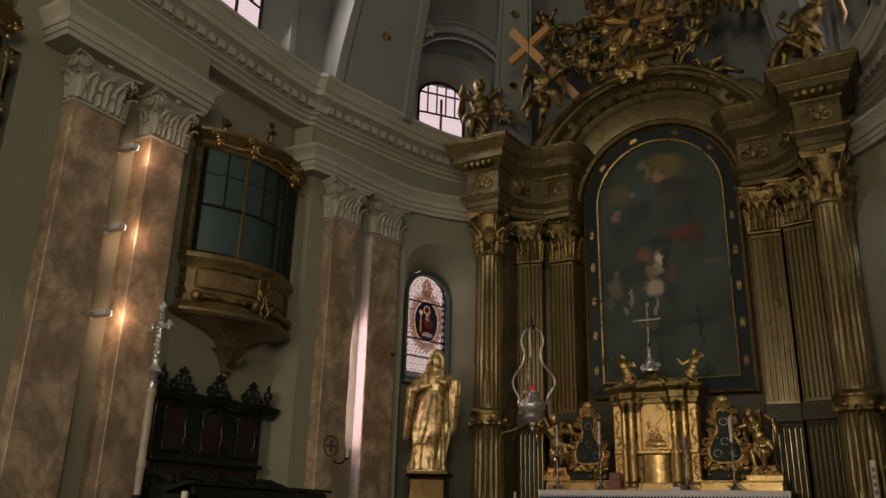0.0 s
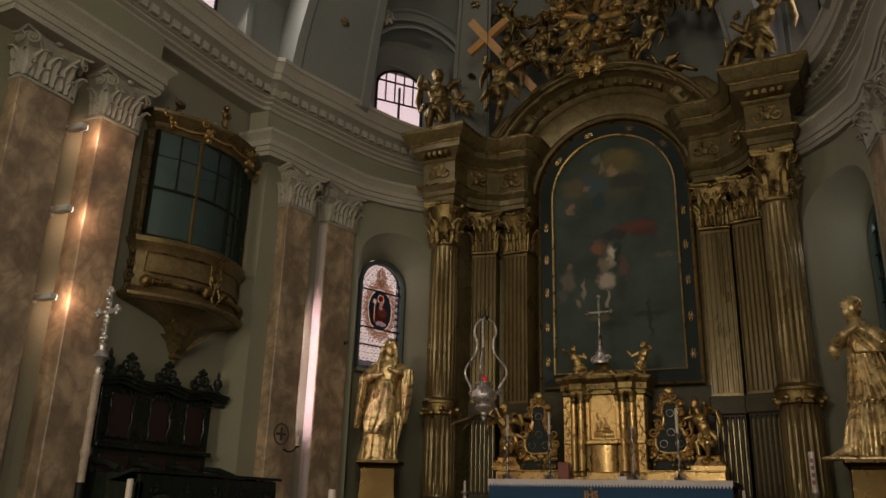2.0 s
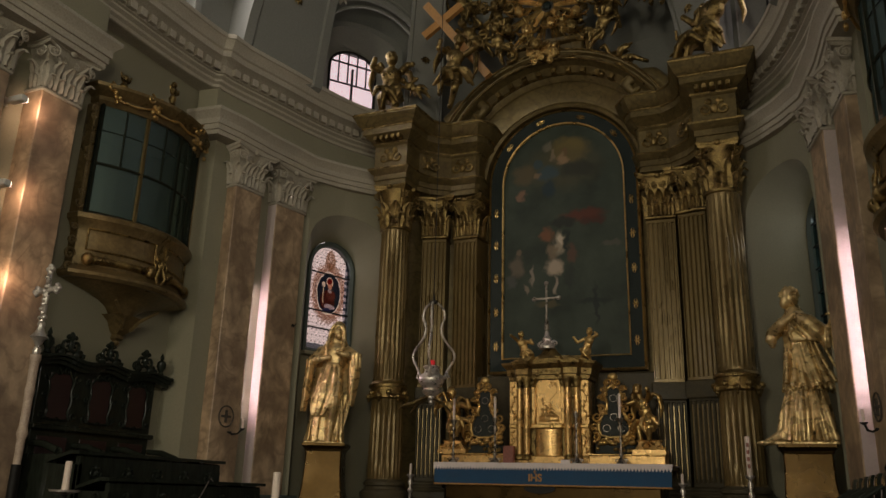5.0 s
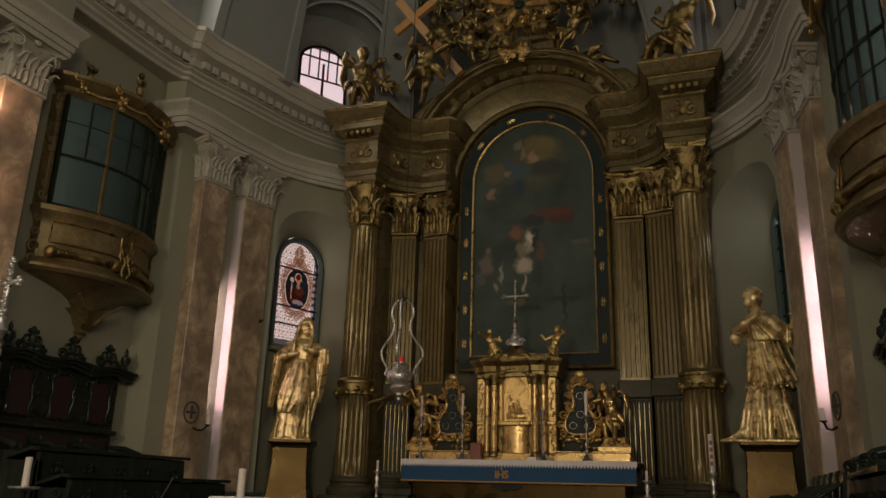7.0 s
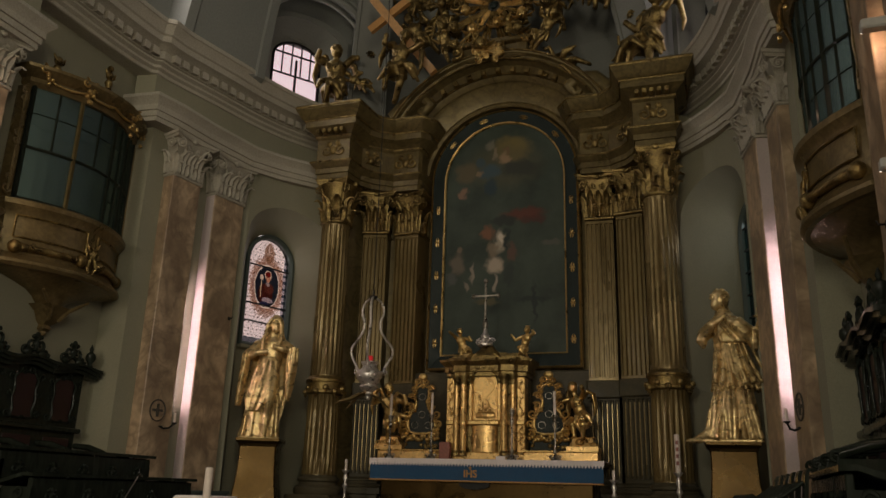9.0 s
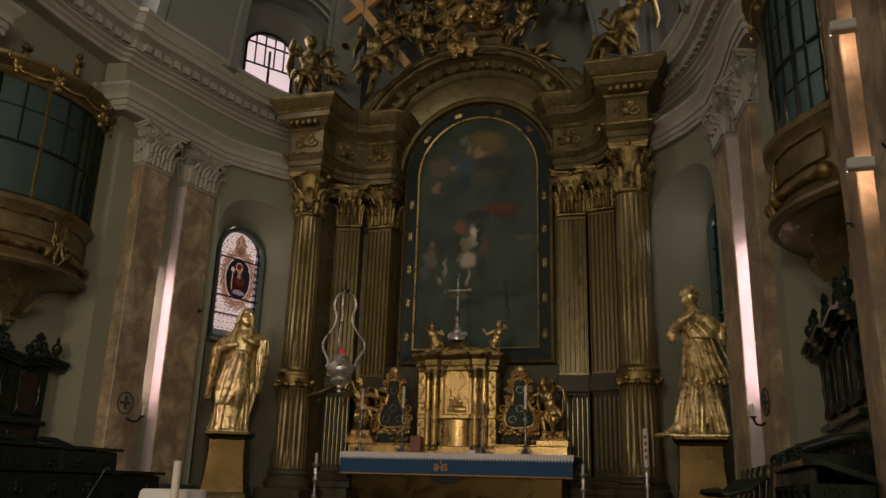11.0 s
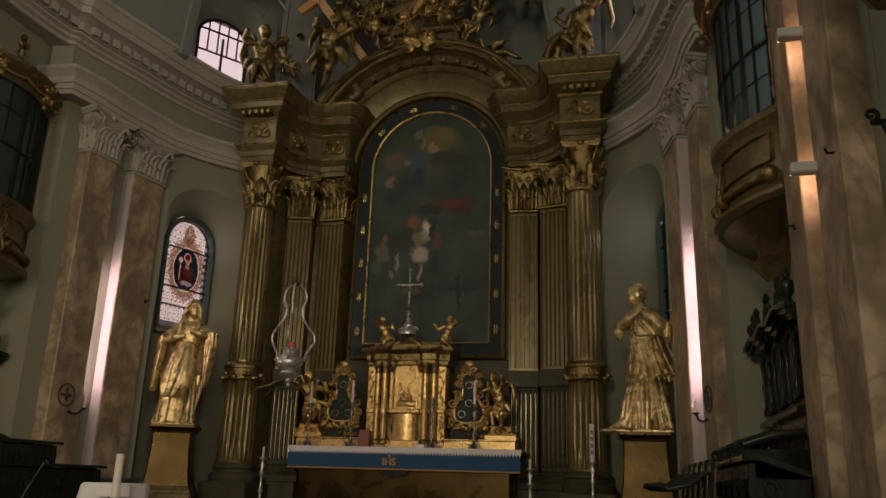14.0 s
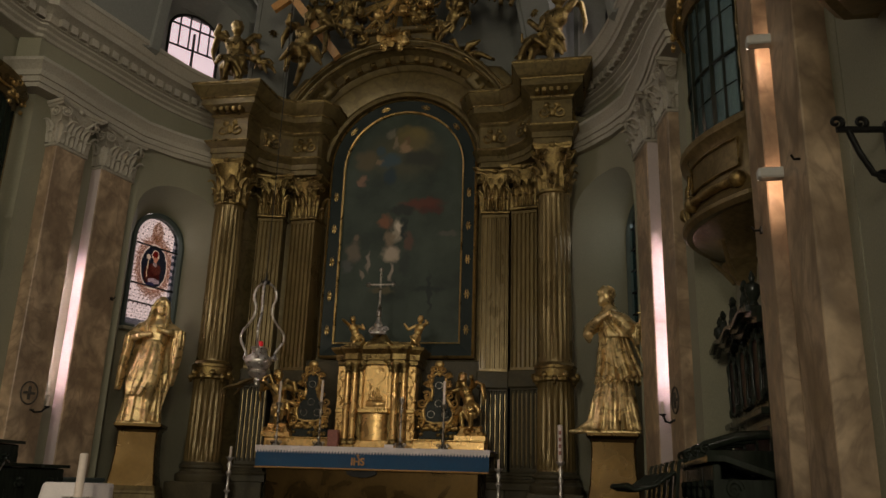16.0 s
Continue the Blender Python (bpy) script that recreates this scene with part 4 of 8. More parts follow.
# soft patches: x, z from the canvas foot, half width, half height, colour, strength
for px, pz, hw, hh, rgb, amt in ((0.14, 4.00, 0.42, 0.32, (0.115, 0.085, 0.028), 0.85), (0.0, 3.70, 0.85, 0.55, (0.050, 0.045, 0.026), 0.6), (0.30, 3.62, 0.42, 0.20, (0.020, 0.022, 0.018), 0.8), (-0.72, 3.62, 0.26, 0.26, (0.075, 0.055, 0.028), 0.6),
                                 (-0.26, 3.60, 0.24, 0.17, (0.026, 0.045, 0.055), 0.8), (-0.45, 3.80, 0.11, 0.12, (0.024, 0.042, 0.052), 0.7), (0.02, 3.84, 0.15, 0.13, (0.17, 0.11, 0.065), 0.8), (0.05, 4.00, 0.06, 0.07, (0.09, 0.055, 0.03), 0.8), (-0.16, 3.96, 0.06, 0.16, (0.13, 0.10, 0.07), 0.7), (-0.26, 4.14, 0.10, 0.10, (0.12, 0.105, 0.08), 0.6), (-0.25, 3.30, 0.16, 0.18, (0.014, 0.026, 0.034), 0.8),
                                 (-0.46, 3.58, 0.08, 0.06, (0.14, 0.09, 0.05), 0.7), (-0.76, 3.22, 0.10, 0.12, (0.15, 0.085, 0.055), 0.75), (0.36, 2.74, 0.46, 0.13, (0.065, 0.020, 0.013), 0.85), (0.55, 2.62, 0.26, 0.10, (0.048, 0.016, 0.012), 0.7), (0.0, 2.62, 0.28, 0.12, (0.016, 0.018, 0.016), 0.8),
                                 (-0.30, 2.40, 0.14, 0.18, (0.13, 0.055, 0.028), 0.75), (-0.08, 2.24, 0.11, 0.26, (0.21, 0.175, 0.13), 0.85), (-0.06, 2.30, 0.05, 0.10, (0.33, 0.28, 0.22), 0.8), (-0.20, 2.08, 0.12, 0.18, (0.12, 0.09, 0.06), 0.8), (-0.17, 1.80, 0.20, 0.17, (0.25, 0.20, 0.15), 0.85), (0.05, 2.28, 0.06, 0.22, (0.012, 0.016, 0.015), 0.8), (0.15, 2.02, 0.10, 0.24, (0.07, 0.035, 0.025), 0.7),
                                 (-0.58, 1.66, 0.055, 0.19, (0.17, 0.14, 0.11), 0.75), (-0.68, 1.42, 0.05, 0.10, (0.15, 0.12, 0.09), 0.7), (-0.14, 1.46, 0.045, 0.20, (0.20, 0.165, 0.13), 0.75), (-0.86, 1.86, 0.17, 0.24, (0.095, 0.075, 0.055), 0.75), (-0.82, 2.12, 0.07, 0.08, (0.11, 0.08, 0.055), 0.7), (-0.98, 1.58, 0.12, 0.16, (0.060, 0.060, 0.055), 0.6), (-0.3, 1.14, 0.26, 0.08, (0.075, 0.06, 0.030), 0.6),
                                 (0.85, 2.16, 0.22, 0.09, (0.070, 0.062, 0.050), 0.5), (0.55, 1.06, 0.04, 0.42, (0.012, 0.016, 0.015), 0.8), (0.55, 1.16, 0.34, 0.07, (0.012, 0.017, 0.015), 0.7), (0.10, 1.62, 0.12, 0.28, (0.016, 0.020, 0.018), 0.6)):
    mp = N.new("ShaderNodeMapping")
    mp.inputs["Scale"].default_value = (1 / hw, 0.0, 1 / hh)
    mp.inputs["Location"].default_value = (-px / hw, 0, -pz / hh)
    L.new(wadd.outputs[0], mp.inputs[0])
    ln = N.new("ShaderNodeVectorMath")
    ln.operation = "LENGTH"
    L.new(mp.outputs[0], ln.inputs[0])
    mr = N.new("ShaderNodeMapRange")
    mr.interpolation_type = "SMOOTHSTEP"
    mr.inputs["From Min"].default_value, mr.inputs["From Max"].default_value = 0.45, 1.12
    mr.inputs["To Min"].default_value, mr.inputs["To Max"].default_value = amt, 0.0
    L.new(ln.outputs["Value"], mr.inputs[0])
    mx = N.new("ShaderNodeMix")
    mx.data_type = "RGBA"
    L.new(mr.outputs[0], mx.inputs[0])
    L.new(colour, mx.inputs[6])
    mx.inputs[7].default_value = (*(c * 1.9 for c in rgb), 1)
    colour = mx.outputs[2]
pb = N["Principled BSDF"]
L.new(colour, pb.inputs["Base Color"])
pb.inputs["Roughness"].default_value = 0.5
pb.inputs["Specular IOR Level"].default_value = 0.2
painting = thing("altar_painting", "dark round-topped oil painting in a blue and gold frame", "painting", pose(0, 13.27, 3.60))


def arch_outline(half, z0, spring, n=28):
    return [(-half, z0)] + [(-half * math.cos(math.pi * i / n), spring + half * math.sin(math.pi * i / n)) for i in range(n + 1)] + [(half, z0)]


SPRING = 3.43
HALF, FOOT = 1.10, 0.21
canvas = arch_outline(HALF, FOOT, SPRING)
part("canvas", Shape().loft([[(u, -0.02, v) for u, v in canvas], [(u, 0.05, v) for u, v in canvas]]), pm, painting, "dark painting of soft pale and red patches")


def frame_band(o0, o1, y0, y1):
    sh = Shape()
    a, b = arch_outline(HALF + o0, FOOT - o0, SPRING), arch_outline(HALF + o1, FOOT - o1, SPRING)
    sh.loft([[(u, y, v) for u, v in q] for q, y in ((a, 0.06), (a, y0), (b, y1), (b, 0.06))], closed=True, caps=False)
    return sh


part("inner_gilt_rail", frame_band(0.0, 0.026, -0.07, -0.085), GOLD, painting, "narrow gilded rail")
part("frame", frame_band(0.026, 0.236, -0.055, -0.085), BLUE_FRAME, painting, "blue-black lacquered frame")
part("outer_gilt_rail", frame_band(0.236, 0.268, -0.12, -0.10), GOLD, painting, "narrow gilded rail")
for s in (1, -1):
    for i in range(7):
        orn = Shape()
        for q in (-1, 1):
            orn.tube([(0, -0.01, 0), (q * 0.025, -0.018, 0.04), (q * 0.012, -0.01, 0.085)], [0.012, 0.014, 0.004], 5)
            orn.tube([(0, -0.01, 0), (q * 0.025, -0.018, -0.04), (q * 0.012, -0.01, -0.085)], [0.012, 0.014, 0.004], 5)
        orn.tube([(-0.05, -0.012, 0), (0.05, -0.012, 0)], [0.01, 0.01], 5)
        orn.ball((0, -0.02, 0), 0.022, 7, 5)
        if i < 5:
            m = pose(s * 1.232, -0.075, 0.42 + i * 0.62)
        else:
            a = radians((38, 72)[i - 5])
            m = Matrix.Translation((s * 1.232 * math.cos(a), -0.075, SPRING + 1.232 * math.sin(a))) @ Matrix.Rotation(s * (a), 4, "Y").inverted()
        part("frame_ornament", orn, GOLD, painting, "small gilded flower", True, 50, m)


# ---- carved figures ----
def capsule(sh, a, b, r0, r1, seg=9):
    a, b = Vector(a), Vector(b)
    d = (b - a).normalized()
    sh.tube([a - d * r0 * 0.7, a - d * r0 * 0.35, a, a.lerp(b, 0.5), b, b + d * r1 * 0.35, b + d * r1 * 0.7], [r0 * 0.45, r0 * 0.85, r0, (r0 + r1) / 2, r1, r1 * 0.85, r1 * 0.45], seg)


def cloth(sh, rows, folds, seg=64, phase=0.0, lean=(0, 0)):
    """A draped body: rows of (z, half width, half depth, fold depth, x, y)."""
    rings = []
    for z, rx, ry, amp, cx, cy in rows:
        ring = []
        for j in range(seg):
            a = 2 * math.pi * j / seg
            q = 1 + amp * (math.sin(folds * a + phase + 1.3 * math.sin(2.1 * z + a)) + 0.55 * math.sin((folds * 1.7) * a + 2.3 * z + 1 + phase))
            ring.append((cx + rx * q * math.cos(a), cy + ry * q * math.sin(a), z))
        rings.append(ring)
    sh.loft(rings)


def carve(name, shape, mat, voxel, label, category, m, group="", smooth=1):
    ob = new(name, mesh_of(name, shape, True, 180))
    ob.data.materials.append(mat)
    md = ob.modifiers.new("carve", "REMESH")
    md.mode, md.voxel_size, md.use_smooth_shade = "VOXEL", voxel, True
    if smooth:
        sm = ob.modifiers.new("soften", "SMOOTH")
        sm.factor, sm.iterations = 0.5, smooth
    ob.matrix_basis = m
    return tagged(ob, label, category, group)


def head(sh, c, r, look_dir=(0, -1, 0), hair=True):
    c, d = Vector(c), Vector(look_dir).normalized()
    sh.ball(tuple(c), (r * 0.80, r * 0.88, r * 1.08), 14, 10)
    sh.ball(tuple(c + d * r * 0.45 + Vector((0, 0, -r * 0.45))), (r * 0.55, r * 0.55, r * 0.5), 10, 8)
    tip = c + d * r * 1.0
    sh.tube([c + d * r * 0.75 + Vector((0, 0, r * 0.2)), tip + d * r * 0.08 + Vector((0, 0, -r * 0.12)), c + d * r * 0.8 + Vector((0, 0, -r * 0.2))], [r * 0.1, r * 0.15, r * 0.1], 6)
    sh.ball(tuple(c + d * r * 0.72 + Vector((0, 0, r * 0.32))), (r * 0.42, r * 0.3, r * 0.12), 8, 5)
    if hair:
        side = d.cross(Vector((0, 0, 1))).normalized()
        for k in range(44):
            a, b = random.uniform(0, 2 * math.pi), random.uniform(-0.4, 1.2)
            p = Vector((math.cos(a) * math.cos(b), math.sin(a) * math.cos(b), math.sin(b)))
            if p.dot(d) > 0.35 and p.z < 0.65:
                continue
            sh.ball(tuple(c + Vector((p.x * 0.88, p.y * 0.95, p.z * 1.08)) * r), r * random.uniform(0.10, 0.15), 6, 5)


def ridges(sh, rows, angles, r):
    """Raised folds that run down a draped body: rows of (z, half width, half depth, x, y)."""
    for k, a in enumerate(angles):
        a = radians(a)
        pts = [(x + rx * math.cos(a + 0.10 * math.sin(5 * z + k)), y + ry * math.sin(a + 0.10 * math.sin(5 * z + k)), z) for z, rx, ry, x, y in rows]
        n = len(pts)
        sh.tube(pts, [r * (0.45 + 0.75 * math.sin(math.pi * (0.12 + 0.76 * i / (n - 1)))) * (0.8 + 0.4 * ((k * 7) % 5) / 4) for i in range(n)], 6)


random.seed(4)
# cleric in cassock, lace-hemmed surplice and short cape, looking aside and up
sh = Shape()
cloth(sh, [(0.0, 0.34, 0.28, 0.05, 0.0, 0), (0.05, 0.33, 0.27, 0.13, 0.0, 0), (0.35, 0.26, 0.22, 0.17, 0.02, 0), (0.76, 0.20, 0.17, 0.12, 0.04, 0)], 6, 96)
ridges(sh, [(0.03, 0.345, 0.285, 0, 0), (0.35, 0.28, 0.24, 0.02, 0), (0.74, 0.22, 0.19, 0.04, 0)], (195, 218, 236, 262, 284, 308, 332, 352), 0.036)
cloth(sh, [(0.72, 0.32, 0.26, 0.05, 0.10, 0), (0.76, 0.31, 0.255, 0.10, 0.10, 0), (0.95, 0.25, 0.205, 0.13, 0.075, 0), (1.2, 0.195, 0.165, 0.10, 0.045, 0), (1.38, 0.18, 0.15, 0.04, 0.03, 0)], 9, 96, phase=1)
ridges(sh, [(0.74, 0.33, 0.27, 0.10, 0), (0.95, 0.27, 0.225, 0.075, 0), (1.2, 0.21, 0.18, 0.045, 0), (1.36, 0.19, 0.16, 0.03, 0)], (185, 204, 221, 240, 256, 271, 289, 303, 320, 340, 358), 0.021)
for j in range(26):
    a = 2 * math.pi * j / 26
    sh.ball((0.10 + 0.325 * math.cos(a), 0.265 * math.sin(a), 0.715 - 0.018 * (j % 2)), (0.028, 0.028, 0.032), 6, 5)
cloth(sh, [(1.31, 0.25, 0.20, 0.03, 0.10, -0.02), (1.35, 0.265, 0.205, 0.03, 0.10, -0.02), (1.46, 0.255, 0.20, 0.02, 0.07, -0.01), (1.58, 0.22, 0.175, 0.01, 0.03, 0), (1.66, 0.18, 0.15, 0.0, 0.0, 0), (1.73, 0.12, 0.12, 0.0, -0.01, 0), (1.86, 0.075, 0.08, 0, -0.03, 0)], 6)
sh.tube([(0.10, -0.13, 1.66), (0.02, -0.19, 1.52), (-0.08, -0.215, 1.42), (-0.05, -0.20, 1.32)], 0.018, 6)
sh.tube([(-0.10, -0.12, 1.64), (-0.12, -0.17, 1.52), (-0.13, -0.19, 1.40)], 0.016, 6)
random.seed(12)
for k in range(9):
    x0 = -0.30 + 0.075 * k + random.uniform(-0.02, 0.02)
    sh.tube([(x0 * 0.62 + 0.02, -0.19, 0.72), (x0 * 0.85, -0.245 - random.uniform(0, 0.04), 0.40), (x0 * 1.12 + random.uniform(-0.04, 0.04), -0.27 - random.uniform(0, 0.05), 0.04)], [0.014, random.uniform(0.022, 0.045), random.uniform(0.03, 0.055)], 7)
for k in range(8):
    x0 = -0.13 + 0.055 * k + random.uniform(-0.015, 0.015)
    sh.tube([(x0 + 0.02, -0.17, 1.30), (x0 * 1.3 + 0.05, -0.20 - random.uniform(0, 0.025), 1.02), (x0 * 1.75 + 0.08, -0.245 - random.uniform(0, 0.03), 0.76)], [0.012, random.uniform(0.016, 0.03), random.uniform(0.02, 0.036)], 7)
# cape falling over the shoulder
sh.tube([(-0.02, -0.10, 1.68), (0.14, -0.15, 1.56), (0.27, -0.16, 1.42), (0.33, -0.15, 1.34)], [0.06, 0.12, 0.13, 0.08], 12)
sh.tube([(-0.10, -0.13, 1.66), (-0.05, -0.21, 1.55), (0.02, -0.225, 1.44), (0.12, -0.215, 1.33)], 0.016, 6)
# bent arm holding a small crucifix
capsule(sh, (0.19, 0.0, 1.54), (0.34, -0.06, 1.42), 0.09, 0.11)
capsule(sh, (0.34, -0.08, 1.42), (0.42, -0.24, 1.46), 0.085, 0.06)
cloth(sh, [(1.20, 0.05, 0.07, 0.1, 0.37, -0.15), (1.28, 0.085, 0.11, 0.1, 0.36, -0.15), (1.42, 0.09, 0.11, 0.05, 0.36, -0.14)], 5, 30)
capsule(sh, (0.42, -0.24, 1.47), (0.44, -0.28, 1.54), 0.045, 0.038)
sh.tube([(0.43, -0.29, 1.16), (0.44, -0.30, 1.45), (0.43, -0.30, 1.74)], [0.018, 0.02, 0.017], 6)
sh.tube([(0.37, -0.30, 1.63), (0.51, -0.30, 1.60)], 0.017, 6)
# hand laid on the breast, with a wide sleeve
capsule(sh, (-0.14, -0.01, 1.60), (-0.28, -0.11, 1.43), 0.09, 0.095)
capsule(sh, (-0.28, -0.11, 1.43), (-0.15, -0.30, 1.54), 0.09, 0.06)
capsule(sh, (-0.15, -0.30, 1.54), (-0.03, -0.30, 1.61), 0.045, 0.038)
for k in range(3):
    sh.tube([(-0.05 + 0.01 * k, -0.32, 1.59 + 0.025 * k), (0.03, -0.31, 1.615 + 0.025 * k)], [0.015, 0.011], 6)
sh.tube([(-0.29, -0.11, 1.44), (-0.31, -0.13, 1.34), (-0.29, -0.14, 1.24)], [0.08, 0.075, 0.02], 9)
head(sh, (-0.035, -0.05, 1.925), 0.142, (-0.88, -0.48, 0.22))
sh.ball((-0.115, -0.10, 1.845), (0.055, 0.06, 0.075), 9, 7)
# trailing hem and shoe
sh.tube([(-0.16, -0.24, 0.26), (-0.30, -0.26, 0.10), (-0.47, -0.24, 0.035)], [0.06, 0.09, 0.04], 9, 0.8)
sh.ball((-0.46, -0.25, 0.02), (0.14, 0.07, 0.035), 9, 6)
sh.box(-0.36, 0.38, -0.31, 0.31, -0.005, 0.03, 0.01)
carve("statue", sh, STATUE_GOLD, 0.0095, "gilded statue of a robed cleric on a brown pedestal", "statue", pose(3.60, 11.42, 2.222, 0, 0, -4), "", 2)

# veiled figure, hands at the breast, in a long open mantle
sh = Shape()
cloth(sh, [(0.0, 0.29, 0.25, 0.05, -0.08, 0), (0.05, 0.28, 0.24, 0.14, -0.08, 0), (0.45, 0.23, 0.19, 0.18, -0.06, 0), (0.9, 0.19, 0.16, 0.10, -0.03, 0), (1.22, 0.165, 0.14, 0.02, 0, 0)], 8, 96)
ridges(sh, [(0.03, 0.295, 0.255, -0.08, 0), (0.45, 0.245, 0.205, -0.06, 0), (0.9, 0.205, 0.175, -0.03, 0)], (190, 212, 233, 251, 300, 322, 345), 0.030)
cloth(sh, [(0.42, 0.10, 0.10, 0.18, -0.17, -0.17), (0.55, 0.15, 0.12, 0.18, -0.13, -0.17), (0.80, 0.19, 0.14, 0.15, -0.06, -0.13), (1.1, 0.185, 0.13, 0.05, -0.02, -0.06), (1.28, 0.165, 0.13, 0.01, 0.0, -0.03)], 6, phase=0.7)
ridges(sh, [(0.46, 0.11, 0.10, -0.17, -0.14), (0.75, 0.19, 0.135, -0.08, -0.11), (1.0, 0.19, 0.135, -0.03, -0.07), (1.24, 0.17, 0.13, 0, -0.03)], (205, 232, 258, 287, 318), 0.026)
capsule(sh, (0.07, -0.08, 1.0), (0.06, -0.20, 0.62), 0.12, 0.10)
capsule(sh, (0.06, -0.20, 0.62), (0.02, -0.12, 0.10), 0.09, 0.06)
cloth(sh, [(1.18, 0.17, 0.14, 0.02, 0.0, 0), (1.40, 0.21, 0.15, 0.02, 0.01, 0), (1.54, 0.19, 0.14, 0.01, 0.02, 0), (1.63, 0.10, 0.10, 0, 0.03, 0), (1.72, 0.06, 0.07, 0, 0.04, 0)], 6)
capsule(sh, (-0.19, 0.0, 1.50), (-0.33, -0.08, 1.32), 0.10, 0.095)
capsule(sh, (-0.33, -0.08, 1.32), (-0.20, -0.24, 1.33), 0.085, 0.06)
capsule(sh, (-0.20, -0.24, 1.33), (-0.03, -0.27, 1.36), 0.045, 0.035)
capsule(sh, (0.21, 0.0, 1.50), (0.34, -0.09, 1.42), 0.10, 0.085)
capsule(sh, (0.34, -0.09, 1.42), (0.20, -0.23, 1.41), 0.075, 0.05)
capsule(sh, (0.20, -0.23, 1.41), (0.06, -0.26, 1.45), 0.042, 0.033)
for q, top, lo, x0, x1 in ((-1, 1.34, 0.50, -0.36, -0.44), (1, 1.46, 0.60, 0.375, 0.33)):
    zs = [top + (lo - top) * i / 4 for i in range(5)]
    ws = (0.07, 0.085, 0.07, 0.05, 0.025) if q > 0 else (0.06, 0.055, 0.05, 0.045, 0.035)
    cloth(sh, [(z, w, 0.17 - 0.02 * i, 0.18, x0 + (x1 - x0) * i / 4, -0.05) for i, (z, w) in reversed(list(enumerate(zip(zs, ws))))], 6, phase=q)
    ridges(sh, [(z, w, 0.17 - 0.02 * i, x0 + (x1 - x0) * i / 4, -0.05) for i, (z, w) in reversed(list(enumerate(zip(zs, ws))))], (200, 235, 270, 305, 340), 0.022)
cloth(sh, [(0.15, 0.26, 0.05, 0.06, -0.08, 0.19), (0.8, 0.36, 0.05, 0.06, -0.03, 0.19), (1.35, 0.28, 0.10, 0.03, 0.0, 0.08), (1.56, 0.23, 0.13, 0.02, 0.01, 0.04), (1.68, 0.155, 0.13, 0.02, 0.03, 0.03), (1.80, 0.128, 0.14, 0.02, 0.045, 0.02), (1.92, 0.115, 0.135, 0.01, 0.05, 0.0), (2.0, 0.05, 0.07, 0, 0.05, 0.0)], 9, phase=2)
head(sh, (0.055, -0.065, 1.80), 0.112, (0.30, -1, -0.15), False)
for q in (-1, 1):
    sh.tube([(0.05 + q * 0.055, -0.135, 1.93), (0.045 + q * 0.112, -0.125, 1.82), (0.04 + q * 0.125, -0.13, 1.68), (0.02 + q * 0.14, -0.17, 1.55), (q * 0.10, -0.20, 1.40)], [0.026, 0.032, 0.036, 0.034, 0.02], 7)
sh.box(-0.36, 0.26, -0.27, 0.27, -0.005, 0.03, 0.01)
carve("statue", sh, STATUE_GOLD, 0.0095, "gilded statue of a veiled robed woman on a brown pedestal", "statue", pose(-3.44, 11.42, 2.232, 0, 0, 24), "", 2)


def pedestal(m):
    ob = thing("statue_pedestal", "brown gilt wooden statue pedestal with waisted sides", "pedestal", m, "statue pedestals")
    sq = lambda h, z: [(-h + 0.02, -h, z), (h - 0.02, -h, z), (h, -h + 0.02, z), (h, h - 0.02, z), (h - 0.02, h, z), (-h + 0.02, h, z), (-h, h - 0.02, z), (-h, -h + 0.02, z)]
    part("body", Shape().loft([sq(h, z) for h, z in ((0.40, 0.38), (0.39, 0.45), (0.365, 0.60), (0.345, 0.80), (0.335, 1.0), (0.335, 1.16))]), PEDESTAL, ob, "", True, 30)
    part("foot", Shape().loft([sq(h, z) for h, z in ((0.46, 0.0), (0.46, 0.26), (0.44, 0.28), (0.44, 0.31), (0.42, 0.34), (0.40, 0.38))]), BROWN, ob, "dark moulded foot", True, 30)
    part("cap", Shape().loft([sq(h, z) for h, z in ((0.335, 1.16), (0.35, 1.17), (0.36, 1.20), (0.40, 1.23), (0.41, 1.245), (0.41, 1.285), (0.39, 1.29))]), PEDESTAL, ob, "moulded top slab", True, 30)
    return ob


pedestal(pose(3.58, 11.42, 1.0 - 0.005) @ Matrix.Diagonal((0.85, 0.85, 0.957, 1)))
pedestal(pose(-3.47, 11.42, 0.97, 0, 0, 22) @ Matrix.Diagonal((0.84, 0.84, 0.983, 1)))
for s in (1, -1):
    structure("pedestal_step", Shape().box(s * 3.56 - 0.6, s * 3.56 + 0.6, 10.9, 12.2, CHOIR - 0.01, 0.995 if s > 0 else 0.972, 0.01), STONE, "dark stone step under a statue pedestal", "step")


